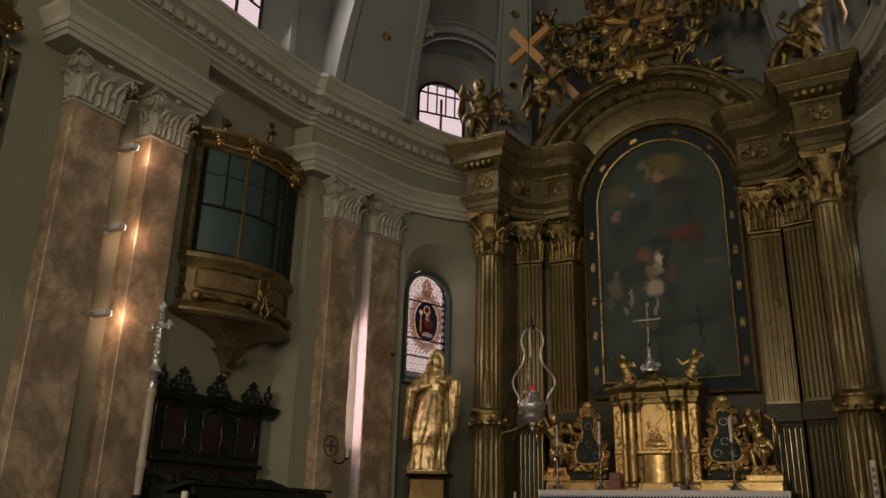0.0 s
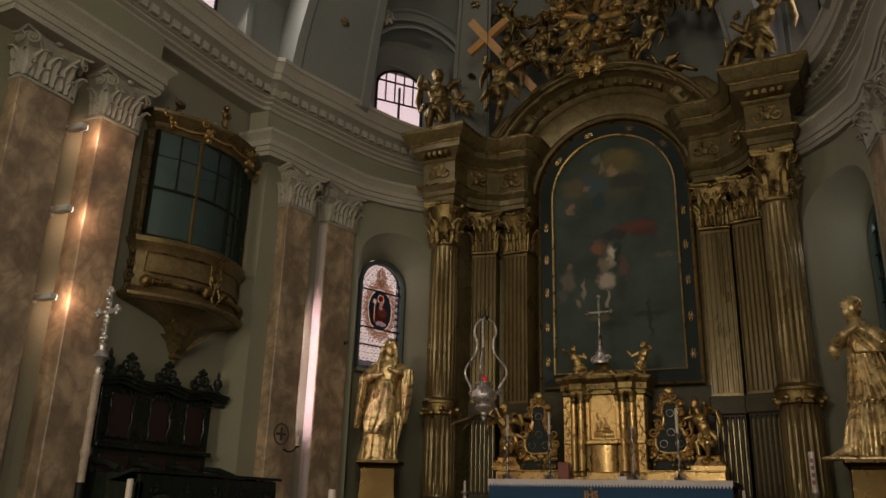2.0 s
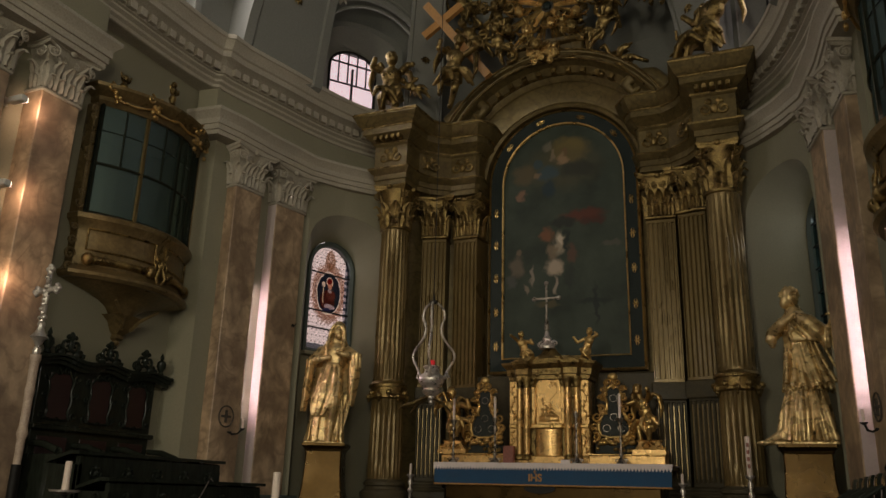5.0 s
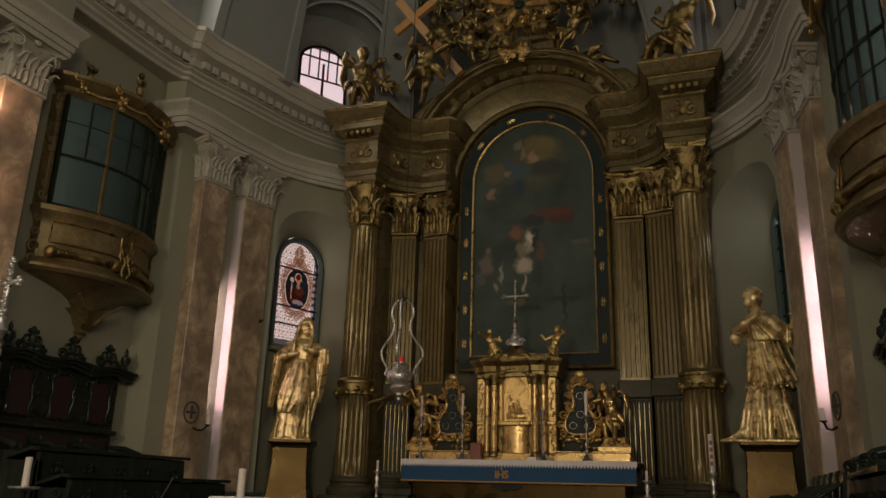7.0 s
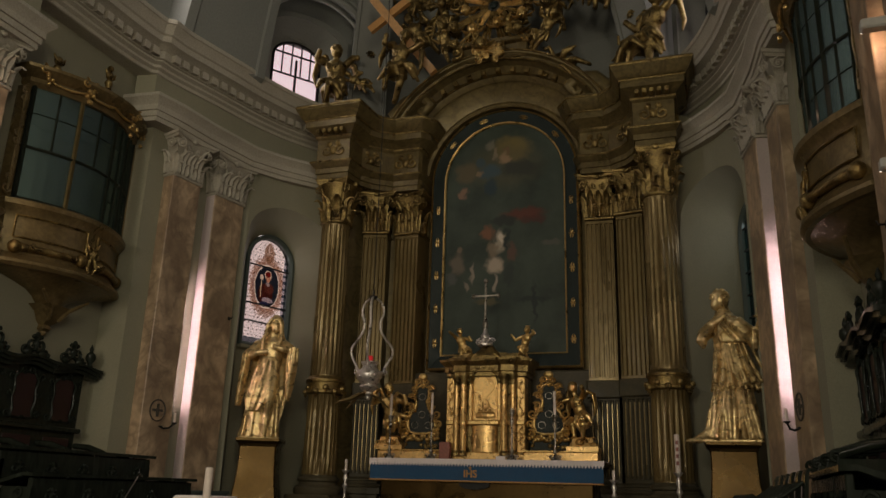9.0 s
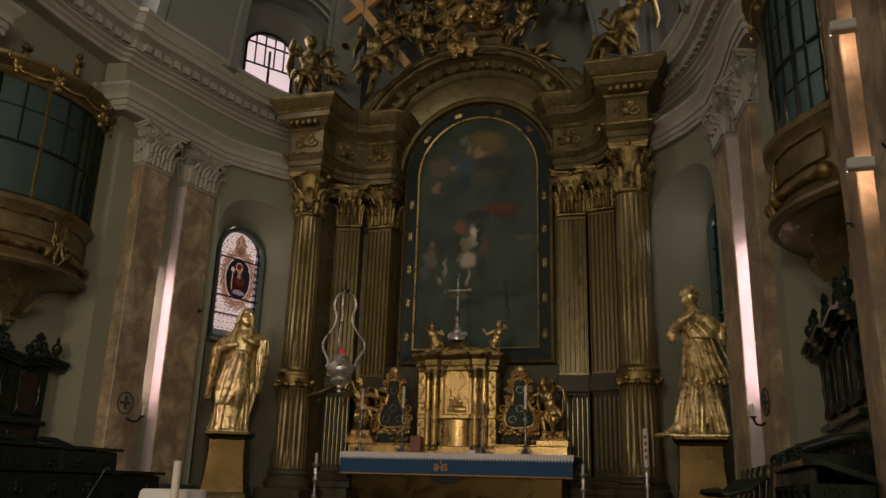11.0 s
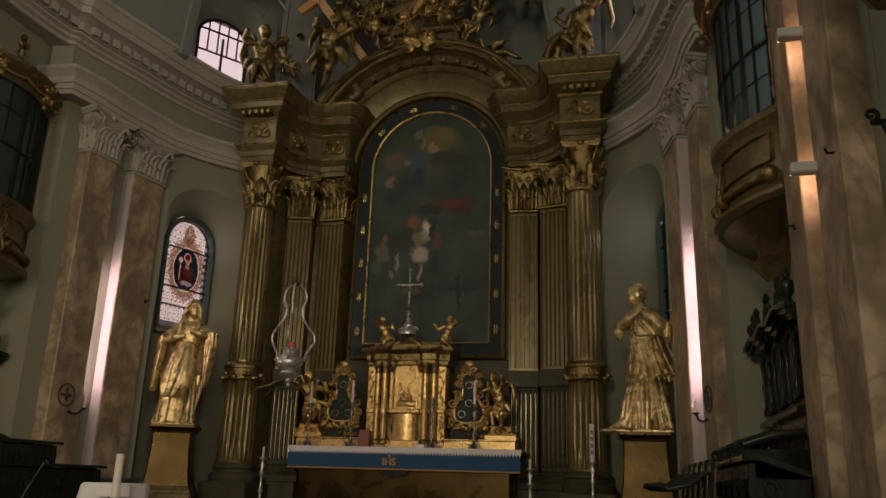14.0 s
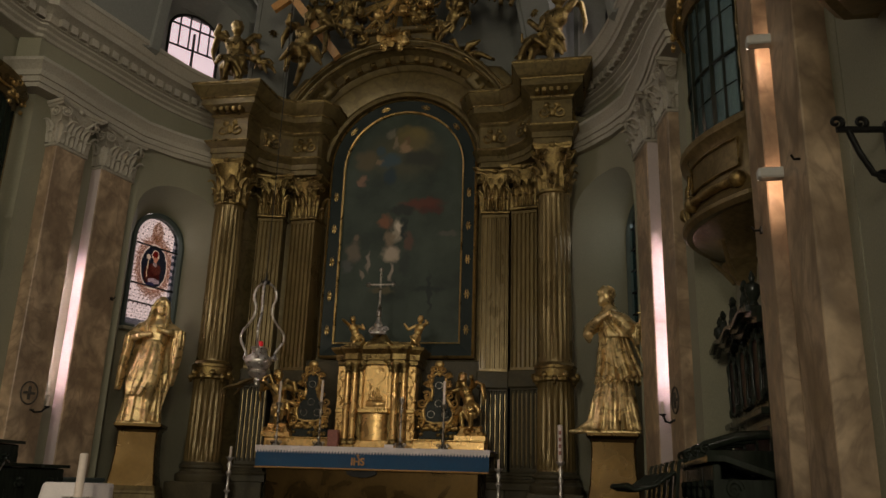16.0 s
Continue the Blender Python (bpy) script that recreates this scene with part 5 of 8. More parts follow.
def angel(seed, wings=True, child=False):
    """A gilded winged figure about one metre tall, its pose drawn from the seed."""
    rnd = random.Random(seed)
    random.seed(seed)
    sh = Shape()
    f = 1.15 if child else 1.0
    bend = rnd.uniform(-0.15, 0.15)
    hip, chest = Vector((0, 0, 0.45)), Vector((bend, -0.04, 0.70))
    sh.ball(tuple(hip), (0.12 * f, 0.10 * f, 0.11 * f), 10, 8)
    sh.ball(tuple(hip.lerp(chest, 0.5)), (0.115 * f, 0.10 * f, 0.13 * f), 10, 8)
    sh.ball(tuple(chest), (0.135 * f, 0.10 * f, 0.12 * f), 10, 8)
    top = chest + Vector((bend * 0.4, -0.02, 0.19))
    capsule(sh, chest + Vector((0, 0, 0.08)), top, 0.05, 0.045)
    head(sh, tuple(top + Vector((0, -0.01, 0.075))), 0.095 * f, (rnd.uniform(-0.8, 0.8), -1, rnd.uniform(-0.3, 0.3)))
    for q in (-1, 1):
        sho = chest + Vector((q * 0.14, 0, 0.07))
        el = sho + Vector((q * rnd.uniform(0.08, 0.2), rnd.uniform(-0.16, 0.02), rnd.uniform(-0.16, 0.14)))
        ha = el + Vector((q * rnd.uniform(-0.08, 0.16), rnd.uniform(-0.16, 0.0), rnd.uniform(-0.06, 0.18)))
        capsule(sh, sho, el, 0.05 * f, 0.042 * f)
        capsule(sh, el, ha, 0.042 * f, 0.032 * f)
        sh.ball(tuple(ha), 0.042, 7, 6)
        kn = hip + Vector((q * rnd.uniform(0.06, 0.16), rnd.uniform(-0.2, -0.02), rnd.uniform(-0.24, -0.1)))
        ft = kn + Vector((q * rnd.uniform(-0.05, 0.1), rnd.uniform(-0.04, 0.2), -0.23))
        capsule(sh, hip + Vector((q * 0.06, 0, 0)), kn, 0.08 * f, 0.06 * f)
        capsule(sh, kn, ft, 0.058 * f, 0.036 * f)
        sh.ball(tuple(ft + Vector((0, -0.04, -0.01))), (0.035, 0.07, 0.028), 7, 5)
        if wings:
            root = chest + Vector((q * 0.06, 0.09, 0.04))
            up = rnd.uniform(0.15, 0.5)
            sh.tube([root, root + Vector((q * 0.10, 0.05, 0.10 + up * 0.3)), root + Vector((q * 0.20, 0.07, 0.04 + up * 0.3)), root + Vector((q * 0.25, 0.07, -0.12)), root + Vector((q * 0.22, 0.06, -0.28))], [0.04, 0.075, 0.085, 0.065, 0.015], 9, 0.5)
    # flying drapery over the hips
    n = rnd.choice((6, 8))
    for i in range(n):
        a = -0.6 + i * 0.34
        p0 = hip + Vector((0.12 * math.cos(a * 2), -0.10 - 0.02 * i % 3, 0.08 - 0.02 * i))
        p2 = p0 + Vector((rnd.uniform(-0.22, 0.26), rnd.uniform(-0.05, 0.1), rnd.uniform(-0.34, -0.1)))
        sh.tube([p0, p0.lerp(p2, 0.5) + Vector((rnd.uniform(-0.06, 0.06), -0.05, 0.02)), p2], [0.055, 0.065, 0.03], 7, 0.7)
    cloth(sh, [(0.30, 0.17, 0.14, 0.10, 0, -0.02), (0.40, 0.16, 0.13, 0.08, 0, -0.01), (0.50, 0.135, 0.12, 0.05, 0, 0)], 7, 40)
    return sh


angel_kinds = [angel(k, True, k % 2 == 1) for k in (11, 12, 13, 14, 15)]
putto_kinds = [angel(k, False, True) for k in (21, 22, 23)]
angel_meshes = {}


def place_angel(kind, scale, m, mat, label, wings=True, group="gilded angels", name="angel_statue"):
    """Figures that share a carving share its mesh."""
    key = (kind, wings, mat.name)
    if key not in angel_meshes:
        shp = (angel_kinds if wings else putto_kinds)[kind]
        angel_meshes[key] = carve(name, shp, mat, 0.013, label, "angel statue", m @ Matrix.Scale(scale, 4), group)
        return angel_meshes[key]
    ob = angel_meshes[key].copy()
    scene.collection.objects.link(ob)
    ob.matrix_basis = m @ Matrix.Scale(scale, 4)
    return tagged(ob, label, "angel statue", group)


# crowning group over the altar
for kind, x, y, z, sc, rz, ry, lab in (
    (0, -2.95, 12.05, 8.16, 1.30, 25, 0, "tarnished gilded angel perched on the altar cornice"),
    (1, -1.66, 11.62, 8.12, 1.22, 15, 12, "gilded angel holding up a plain wooden cross"),
    (2, -1.30, 12.55, 9.35, 0.95, 10, -20, "gilded angel in flight beside the sunburst"),
    (3, -1.15, 12.60, 9.75, 0.85, -20, 25, "gilded angel in flight beside the sunburst"),
    (4, -0.75, 12.50, 9.15, 0.75, 30, -35, "gilded angel leaning on the arched cornice"),
    (0, 0.75, 12.50, 9.15, 0.75, -25, 40, "gilded angel leaning on the arched cornice"),
    (2, 1.00, 12.60, 9.55, 1.00, -15, 15, "gilded angel in flight beside the sunburst"),
    (1, 1.62, 12.55, 8.75, 0.95, -30, -70, "gilded angel reclining on the arched cornice"),
    (3, 1.95, 12.60, 9.70, 1.05, -10, 10, "gilded angel in flight against the grey vault"),
    (4, 2.72, 12.05, 8.14, 1.35, -25, 0, "tarnished gilded angel kneeling on the altar cornice"),
    (1, -1.55, 12.70, 10.25, 0.85, 40, -30, "gilded angel in flight beside the sunburst"),
    (0, 1.25, 12.70, 10.45, 0.85, -40, 20, "gilded angel in flight beside the sunburst"),
):
    place_angel(kind, sc, pose(x, y, z, 0, ry, rz), DARK_GOLD, lab)
for kind, x, y, z, sc, rz, ry in ((0, -0.45, 12.35, 9.40, 0.5, 10, 30), (1, 0.38, 12.35, 9.45, 0.5, -15, -30), (2, 0.95, 12.5, 10.15, 0.55, 30, 60), (0, -1.15, 12.5, 10.35, 0.55, -30, -50), (1, -1.75, 12.5, 9.60, 0.5, 0, 50), (2, 1.55, 12.5, 9.95, 0.5, 20, 0), (0, -2.35, 12.3, 8.60, 0.6, 20, -40), (1, 2.15, 12.3, 8.45, 0.6, -20, 40)):
    place_angel(kind, sc, pose(x, y, z, 0, ry, rz), DARK_GOLD, "small gilded cherub in the crowning group", False, "gilded cherubs", "cherub_statue")

burst = thing("sunburst", "gilded wooden sunburst over the altar", "sunburst", pose(0.0, 12.42, 10.16))
random.seed(8)
for i in range(14):
    a = 2 * math.pi * i / 14
    ln = (1.10, 0.80, 0.95)[i % 3]
    ray = Shape()
    for w in (-0.045, 0.0, 0.045):
        d, p = Vector((math.cos(a), 0, math.sin(a))), Vector((-math.sin(a), 0, math.cos(a)))
        e = ln * (1 if w == 0 else 0.86)
        ray.tube([d * 0.12 + p * w * 0.4, d * 0.5 + p * w, d * e + p * w * 1.6], [0.022, 0.032, 0.020], 4)
    part("ray", ray, GOLD if i % 3 == 0 else DARK_GOLD, burst)
hub = Shape()
hub.ball((0, -0.02, 0), (0.08, 0.05, 0.08), 12, 8)
part("hub", hub, BLUE_FRAME, burst, "dark round centre")
clouds = Shape()
for i in range(14):
    a = random.uniform(0, 2 * math.pi)
    r = random.uniform(0.55, 1.0)
    clouds.ball((r * math.cos(a), random.uniform(0.10, 0.22), r * 0.85 * math.sin(a)), (random.uniform(0.07, 0.15), 0.09, random.uniform(0.06, 0.12)), 8, 6)
for i in range(34):
    a = random.uniform(0, 2 * math.pi)
    r = random.uniform(0.6, 1.35)
    clouds.tube(spiral((r * math.cos(a), random.uniform(-0.10, 0.15), r * 0.8 * math.sin(a)), random.uniform(0.09, 0.16), 0.02, 1.3, a, 12, "xz", 1 if i % 2 else -1), [0.045 - 0.002 * k for k in range(13)], 6)
part("cloud", clouds, DARK_GOLD, burst, "tarnished gilded cloud swirls", True, 60)["kind"] = "stuff"
for i in range(16):
    a = 2 * math.pi * i / 16 + 0.2
    hd = Shape()
    random.seed(100 + i)
    head(hd, (0, 0, 0), 0.105, (random.uniform(-0.5, 0.5), -1, random.uniform(-0.5, 0.3)))
    for q in (-1, 1):
        hd.tube([(q * 0.05, 0.04, -0.06), (q * 0.15, 0.03, -0.05), (q * 0.24, 0.05, 0.05)], [0.03, 0.045, 0.012], 6, 0.5)
    part("cherub_head", hd, (GOLD, DARK_GOLD)[i % 2], burst, "", True, 70, pose((0.52, 0.86, 0.66, 1.0)[i % 4] * math.cos(a), -0.14, (0.46, 0.74, 0.60, 0.84)[i % 4] * math.sin(a)))

shell = Shape()
random.seed(31)
for i in range(40):
    a = random.uniform(0, 2 * math.pi)
    r = random.uniform(0, 1) ** 0.6
    shell.tube(spiral((0.27 * r * math.cos(a), -0.05 + 0.05 * r, 0.20 * r * math.sin(a)), 0.06, 0.012, 1.2, a, 8, "xz", 1), 0.018, 5)
    shell.ball((0.27 * r * math.cos(a), 0.0, 0.20 * r * math.sin(a)), 0.055, 6, 5)
ob = part("cartouche", shell, GOLD, None, "", True, 60, pose(-0.12, 12.42, 9.20, 0, 0, 0))
tagged(ob, "bright gilded shell cartouche on the arched cornice", "cartouche")


def beam(a, b, w, d):
    a, b = Vector(a), Vector(b)
    t = (b - a).normalized()
    p = t.cross(Vector((0, 1, 0))).normalized()
    vs = []
    for c in (a, b):
        for u, v in ((-1, -1), (1, -1), (1, 1), (-1, 1)):
            vs.append(c + p * u * w + Vector((0, v * d, 0)))
    return Shape().add(vs, [(0, 1, 2, 3), (7, 6, 5, 4), (0, 4, 5, 1), (1, 5, 6, 2), (2, 6, 7, 3), (3, 7, 4, 0)])


wood = thing("wooden_cross", "plain light-brown wooden cross leaning aslant among the angels", "cross", pose(0, 12.25, 0))
part("long_beam", beam((-2.05, -0.70, 10.11), (-1.06, -0.05, 8.81), 0.072, 0.05), OAK, wood)
part("cross_arm", beam((-2.16, -0.53, 9.58), (-1.43, -0.53, 10.08), 0.072, 0.045), OAK, wood)

# ---- window niches ----
def niche_window(s, stained):
    a, b = Vector((4.32, 11.75)), Vector((3.95, 12.78))
    mid, w = (a + b) / 2, (b - a).length
    turn = math.degrees(math.atan2(a.x - b.x, b.y - a.y))
    m = put(s, mid.x, mid.y, 0, turn)
    win = thing("window_stained" if stained else "window_leaded", "arched stained glass window with a framed oval medallion" if stained else "arched leaded window in a dark green frame", "window", m, "", "structure")
    z0, spring, half = 3.84, 5.42, w / 2
    n = 16
    outline = lambda h, dz: [(-h, z0 + dz)] + [(-h * math.cos(math.pi * i / n), spring + h * 0.94 * math.sin(math.pi * i / n)) for i in range(n + 1)] + [(h, z0 + dz)]
    fr = Shape()
    o, i_ = outline(half, 0.0), outline(half - 0.09, 0.08)
    fr.loft([[(u, y, v) for u, v in q] for q, y in ((o, 0.08), (o, -0.05), (outline(half - 0.05, 0.04), -0.06), (i_, -0.02), (i_, 0.08))], closed=True, caps=False)
    part("window_frame", fr, SLATE, win, "grey-green painted frame", True, 30)
    gl = outline(half - 0.08, 0.07)
    pane = Shape().loft([[(u, 0.02, v) for u, v in gl], [(u, 0.03, v) for u, v in gl]])
    if stained:
        mt = bpy.data.materials.new("stained_glass")
        mt.use_nodes = True
        nt = mt.node_tree
        N, L = nt.nodes, nt.links
        tc = N.new("ShaderNodeTexCoord")
        sep = N.new("ShaderNodeSeparateXYZ")
        L.new(tc.outputs["Object"], sep.inputs[0])

        def math_node(op, x, y=None):
            q = N.new("ShaderNodeMath")
            q.operation = op
            for k, v in enumerate((x, y)):
                if v is None:
                    continue
                if isinstance(v, (int, float)):
                    q.inputs[k].default_value = v
                else:
                    L.new(v, q.inputs[k])
            return q.outputs[0]

        def blend(fac, c0, c1):
            q = N.new("ShaderNodeMix")
            q.data_type = "RGBA"
            if isinstance(fac, (int, float)):
                q.inputs[0].default_value = fac
            else:
                L.new(fac, q.inputs[0])
            for k, v in ((6, c0), (7, c1)):
                if isinstance(v, tuple):
                    q.inputs[k].default_value = (*v, 1)
                else:
                    L.new(v, q.inputs[k])
            return q.outputs[2]

        # leading and painted glass have uneven outlines
        un = N.new("ShaderNodeTexNoise")
        un.inputs["Scale"].default_value, un.inputs["Detail"].default_value = 14, 3
        L.new(tc.outputs["Object"], un.inputs["Vector"])
        us = N.new("ShaderNodeSeparateXYZ")
        L.new(un.outputs["Color"], us.inputs[0])
        X = math_node("ADD", sep.outputs[0], math_node("MULTIPLY", math_node("SUBTRACT", us.outputs[0], 0.5), 0.05))
        Z = math_node("ADD", sep.outputs[2], math_node("MULTIPLY", math_node("SUBTRACT", us.outputs[1], 0.5), 0.05))

        def oval(cx, cz, rx, rz):
            u, v = math_node("DIVIDE", math_node("SUBTRACT", X, cx), rx), math_node("DIVIDE", math_node("SUBTRACT", Z, cz), rz)
            return math_node("SQRT", math_node("ADD", math_node("MULTIPLY", u, u), math_node("MULTIPLY", v, v)))

        ns = N.new("ShaderNodeTexNoise")
        ns.inputs["Scale"].default_value, ns.inputs["Detail"].default_value = 30, 5
        L.new(tc.outputs["Object"], ns.inputs["Vector"])
        col = blend(ns.outputs[0], (0.58, 0.53, 0.52), (0.92, 0.87, 0.84))
        # small dark flowers in rows
        fx = math_node("ABSOLUTE", math_node("SUBTRACT", math_node("FRACT", math_node("MULTIPLY", X, 11.0)), 0.5))
        fz = math_node("ABSOLUTE", math_node("SUBTRACT", math_node("FRACT", math_node("MULTIPLY", Z, 9.0)), 0.5))
        dot = math_node("LESS_THAN", math_node("ADD", fx, fz), 0.17)
        line = math_node("LESS_THAN", math_node("MINIMUM", math_node("SUBTRACT", 0.5, fx), math_node("SUBTRACT", 0.5, fz)), 0.022)
        col = blend(math_node("MULTIPLY", dot, 0.8), col, (0.13, 0.035, 0.03))
        col = blend(math_node("MULTIPLY", line, 0.35), col, (0.16, 0.10, 0.10))
        # ornate brown-gold border of the medallion
        wob = math_node("ADD", oval(0.0, 4.98, 0.40, 0.56), math_node("MULTIPLY", math_node("SUBTRACT", ns.outputs[0], 0.5), 1.1))
        col = blend(math_node("MULTIPLY", math_node("LESS_THAN", wob, 1.0), math_node("ADD", math_node("MULTIPLY", math_node("GREATER_THAN", ns.outputs[0], 0.47), 0.5), 0.42)), col, blend(ns.outputs[0], (0.13, 0.06, 0.045), (0.62, 0.42, 0.30)))
        crown = math_node("ADD", oval(0.0, 5.60, 0.12, 0.20), math_node("MULTIPLY", math_node("SUBTRACT", ns.outputs[0], 0.5), 0.7))
        col = blend(math_node("MULTIPLY", math_node("LESS_THAN", crown, 1.0), math_node("ADD", 0.35, math_node("MULTIPLY", math_node("GREATER_THAN", ns.outputs[0], 0.5), 0.5))), col, (0.30, 0.17, 0.09))
        med = oval(0.0, 4.98, 0.265, 0.375)
        col = blend(math_node("LESS_THAN", med, 1.08), col, (0.62, 0.56, 0.50))
        col = blend(math_node("LESS_THAN", med, 1.0), col, (0.075, 0.08, 0.10))
        # plain patches in the medallion
        for cx, cz, rx, rz, rgb in ((-0.02, 4.84, 0.17, 0.20, (0.15, 0.06, 0.05)), (0.05, 4.95, 0.11, 0.10, (0.21, 0.10, 0.08)), (0.03, 4.73, 0.13, 0.05, (0.42, 0.36, 0.36)), (-0.03, 4.66, 0.10, 0.04, (0.10, 0.10, 0.16)), (0.01, 5.19, 0.085, 0.085, (0.60, 0.52, 0.44)), (0.02, 5.12, 0.05, 0.075, (0.50, 0.33, 0.25)), (0.01, 5.20, 0.058, 0.055, (0.26, 0.05, 0.04)), (0.02, 5.02, 0.05, 0.04, (0.40, 0.34, 0.32)), (-0.13, 4.95, 0.012, 0.22, (0.60, 0.52, 0.40)), (-0.13, 5.13, 0.045, 0.05, (0.58, 0.50, 0.42))):
            col = blend(math_node("LESS_THAN", oval(cx, cz, rx, rz), 1.0), col, rgb)
        # patterned side border
        edge = math_node("GREATER_THAN", X, half - 0.19)
        ed = math_node("LESS_THAN", math_node("ABSOLUTE", math_node("SUBTRACT", math_node("FRACT", math_node("MULTIPLY", Z, 8.0)), 0.5)), 0.28)
        col = blend(math_node("MULTIPLY", edge, 0.85), col, blend(ed, (0.10, 0.12, 0.16), (0.45, 0.42, 0.44)))
        low = math_node("LESS_THAN", Z, 4.02)
        col = blend(math_node("MULTIPLY", low, 0.8), col, (0.14, 0.15, 0.17))
        tr, gl_, mx = N.new("ShaderNodeBsdfTransparent"), N.new("ShaderNodeBsdfGlossy"), N.new("ShaderNodeMixShader")
        L.new(col, tr.inputs[0])
        gl_.inputs["Roughness"].default_value = 0.15
        mx.inputs[0].default_value = 0.04
        L.new(tr.outputs[0], mx.inputs[1])
        L.new(gl_.outputs[0], mx.inputs[2])
        L.new(mx.outputs[0], N["Material Output"].inputs[0])
        glass = mt
    else:
        glass = clear_glass("greenish_glass", (0.10, 0.16, 0.15), 0.12)
    part("pane", pane, glass, win, "patterned stained glass" if stained else "dim greenish glass").visible_shadow = False
    for v in (4.30, 4.62, 5.32) if stained else (4.15, 4.5, 4.85, 5.2, 5.55):
        part("saddle_bar", Shape().box(-half + 0.05, half - 0.05, -0.01, 0.018, v - 0.012, v + 0.012), IRON, win)
    if not stained:
        for u in (-0.25, 0.0, 0.25):
            part("saddle_bar", Shape().box(u - 0.01, u + 0.01, -0.01, 0.018, z0 + 0.05, 5.8), IRON, win)
    part("window_sill", Shape().box(-half - 0.02, half + 0.02, -0.14, 0.12, z0 - 0.06, z0 + 0.004, 0.01), PLASTER, win)
    ob = structure("backdrop", Shape().add([(-1.0, 0.30, 3.3), (1.0, 0.30, 3.3), (1.0, 0.30, 6.6), (-1.0, 0.30, 6.6)], [(0, 1, 2, 3)]), SKY_BACK, "bright overcast sky outside a window", "sky")
    ob.matrix_basis = m


niche_window(-1, True)
niche_window(1, False)


# ---- oratory boxes ----
def scroll(sh, c, r, axis="xz", hand=1, thick=0.02, turns=1.4, start=0.0):
    sh.tube(spiral(c, r, r * 0.15, turns, start, 16, axis, hand), [thick * (1 - 0.5 * i / 16) for i in range(17)], 6)


def bow(u, w, d, flat=0.14):
    return -flat - (d - flat) * (1 - (2 * u / w) ** 2)


def bowed(w, d, rows, n=16):
    """Lofted bowed body: rows of (z, grow) from the wall (y = 0.05) round the bowed front."""
    rings = []
    for z, g in rows:
        ww, dd = w + 2 * g, d + g
        ring = [(-ww / 2 + ww * i / n, bow(-ww / 2 + ww * i / n, ww, dd, 0.14 + g * 0.6), z) for i in range(n + 1)]
        rings.append([(-ww / 2, 0.05, z)] + ring + [(ww / 2, 0.05, z)])
    return Shape().loft(rings)


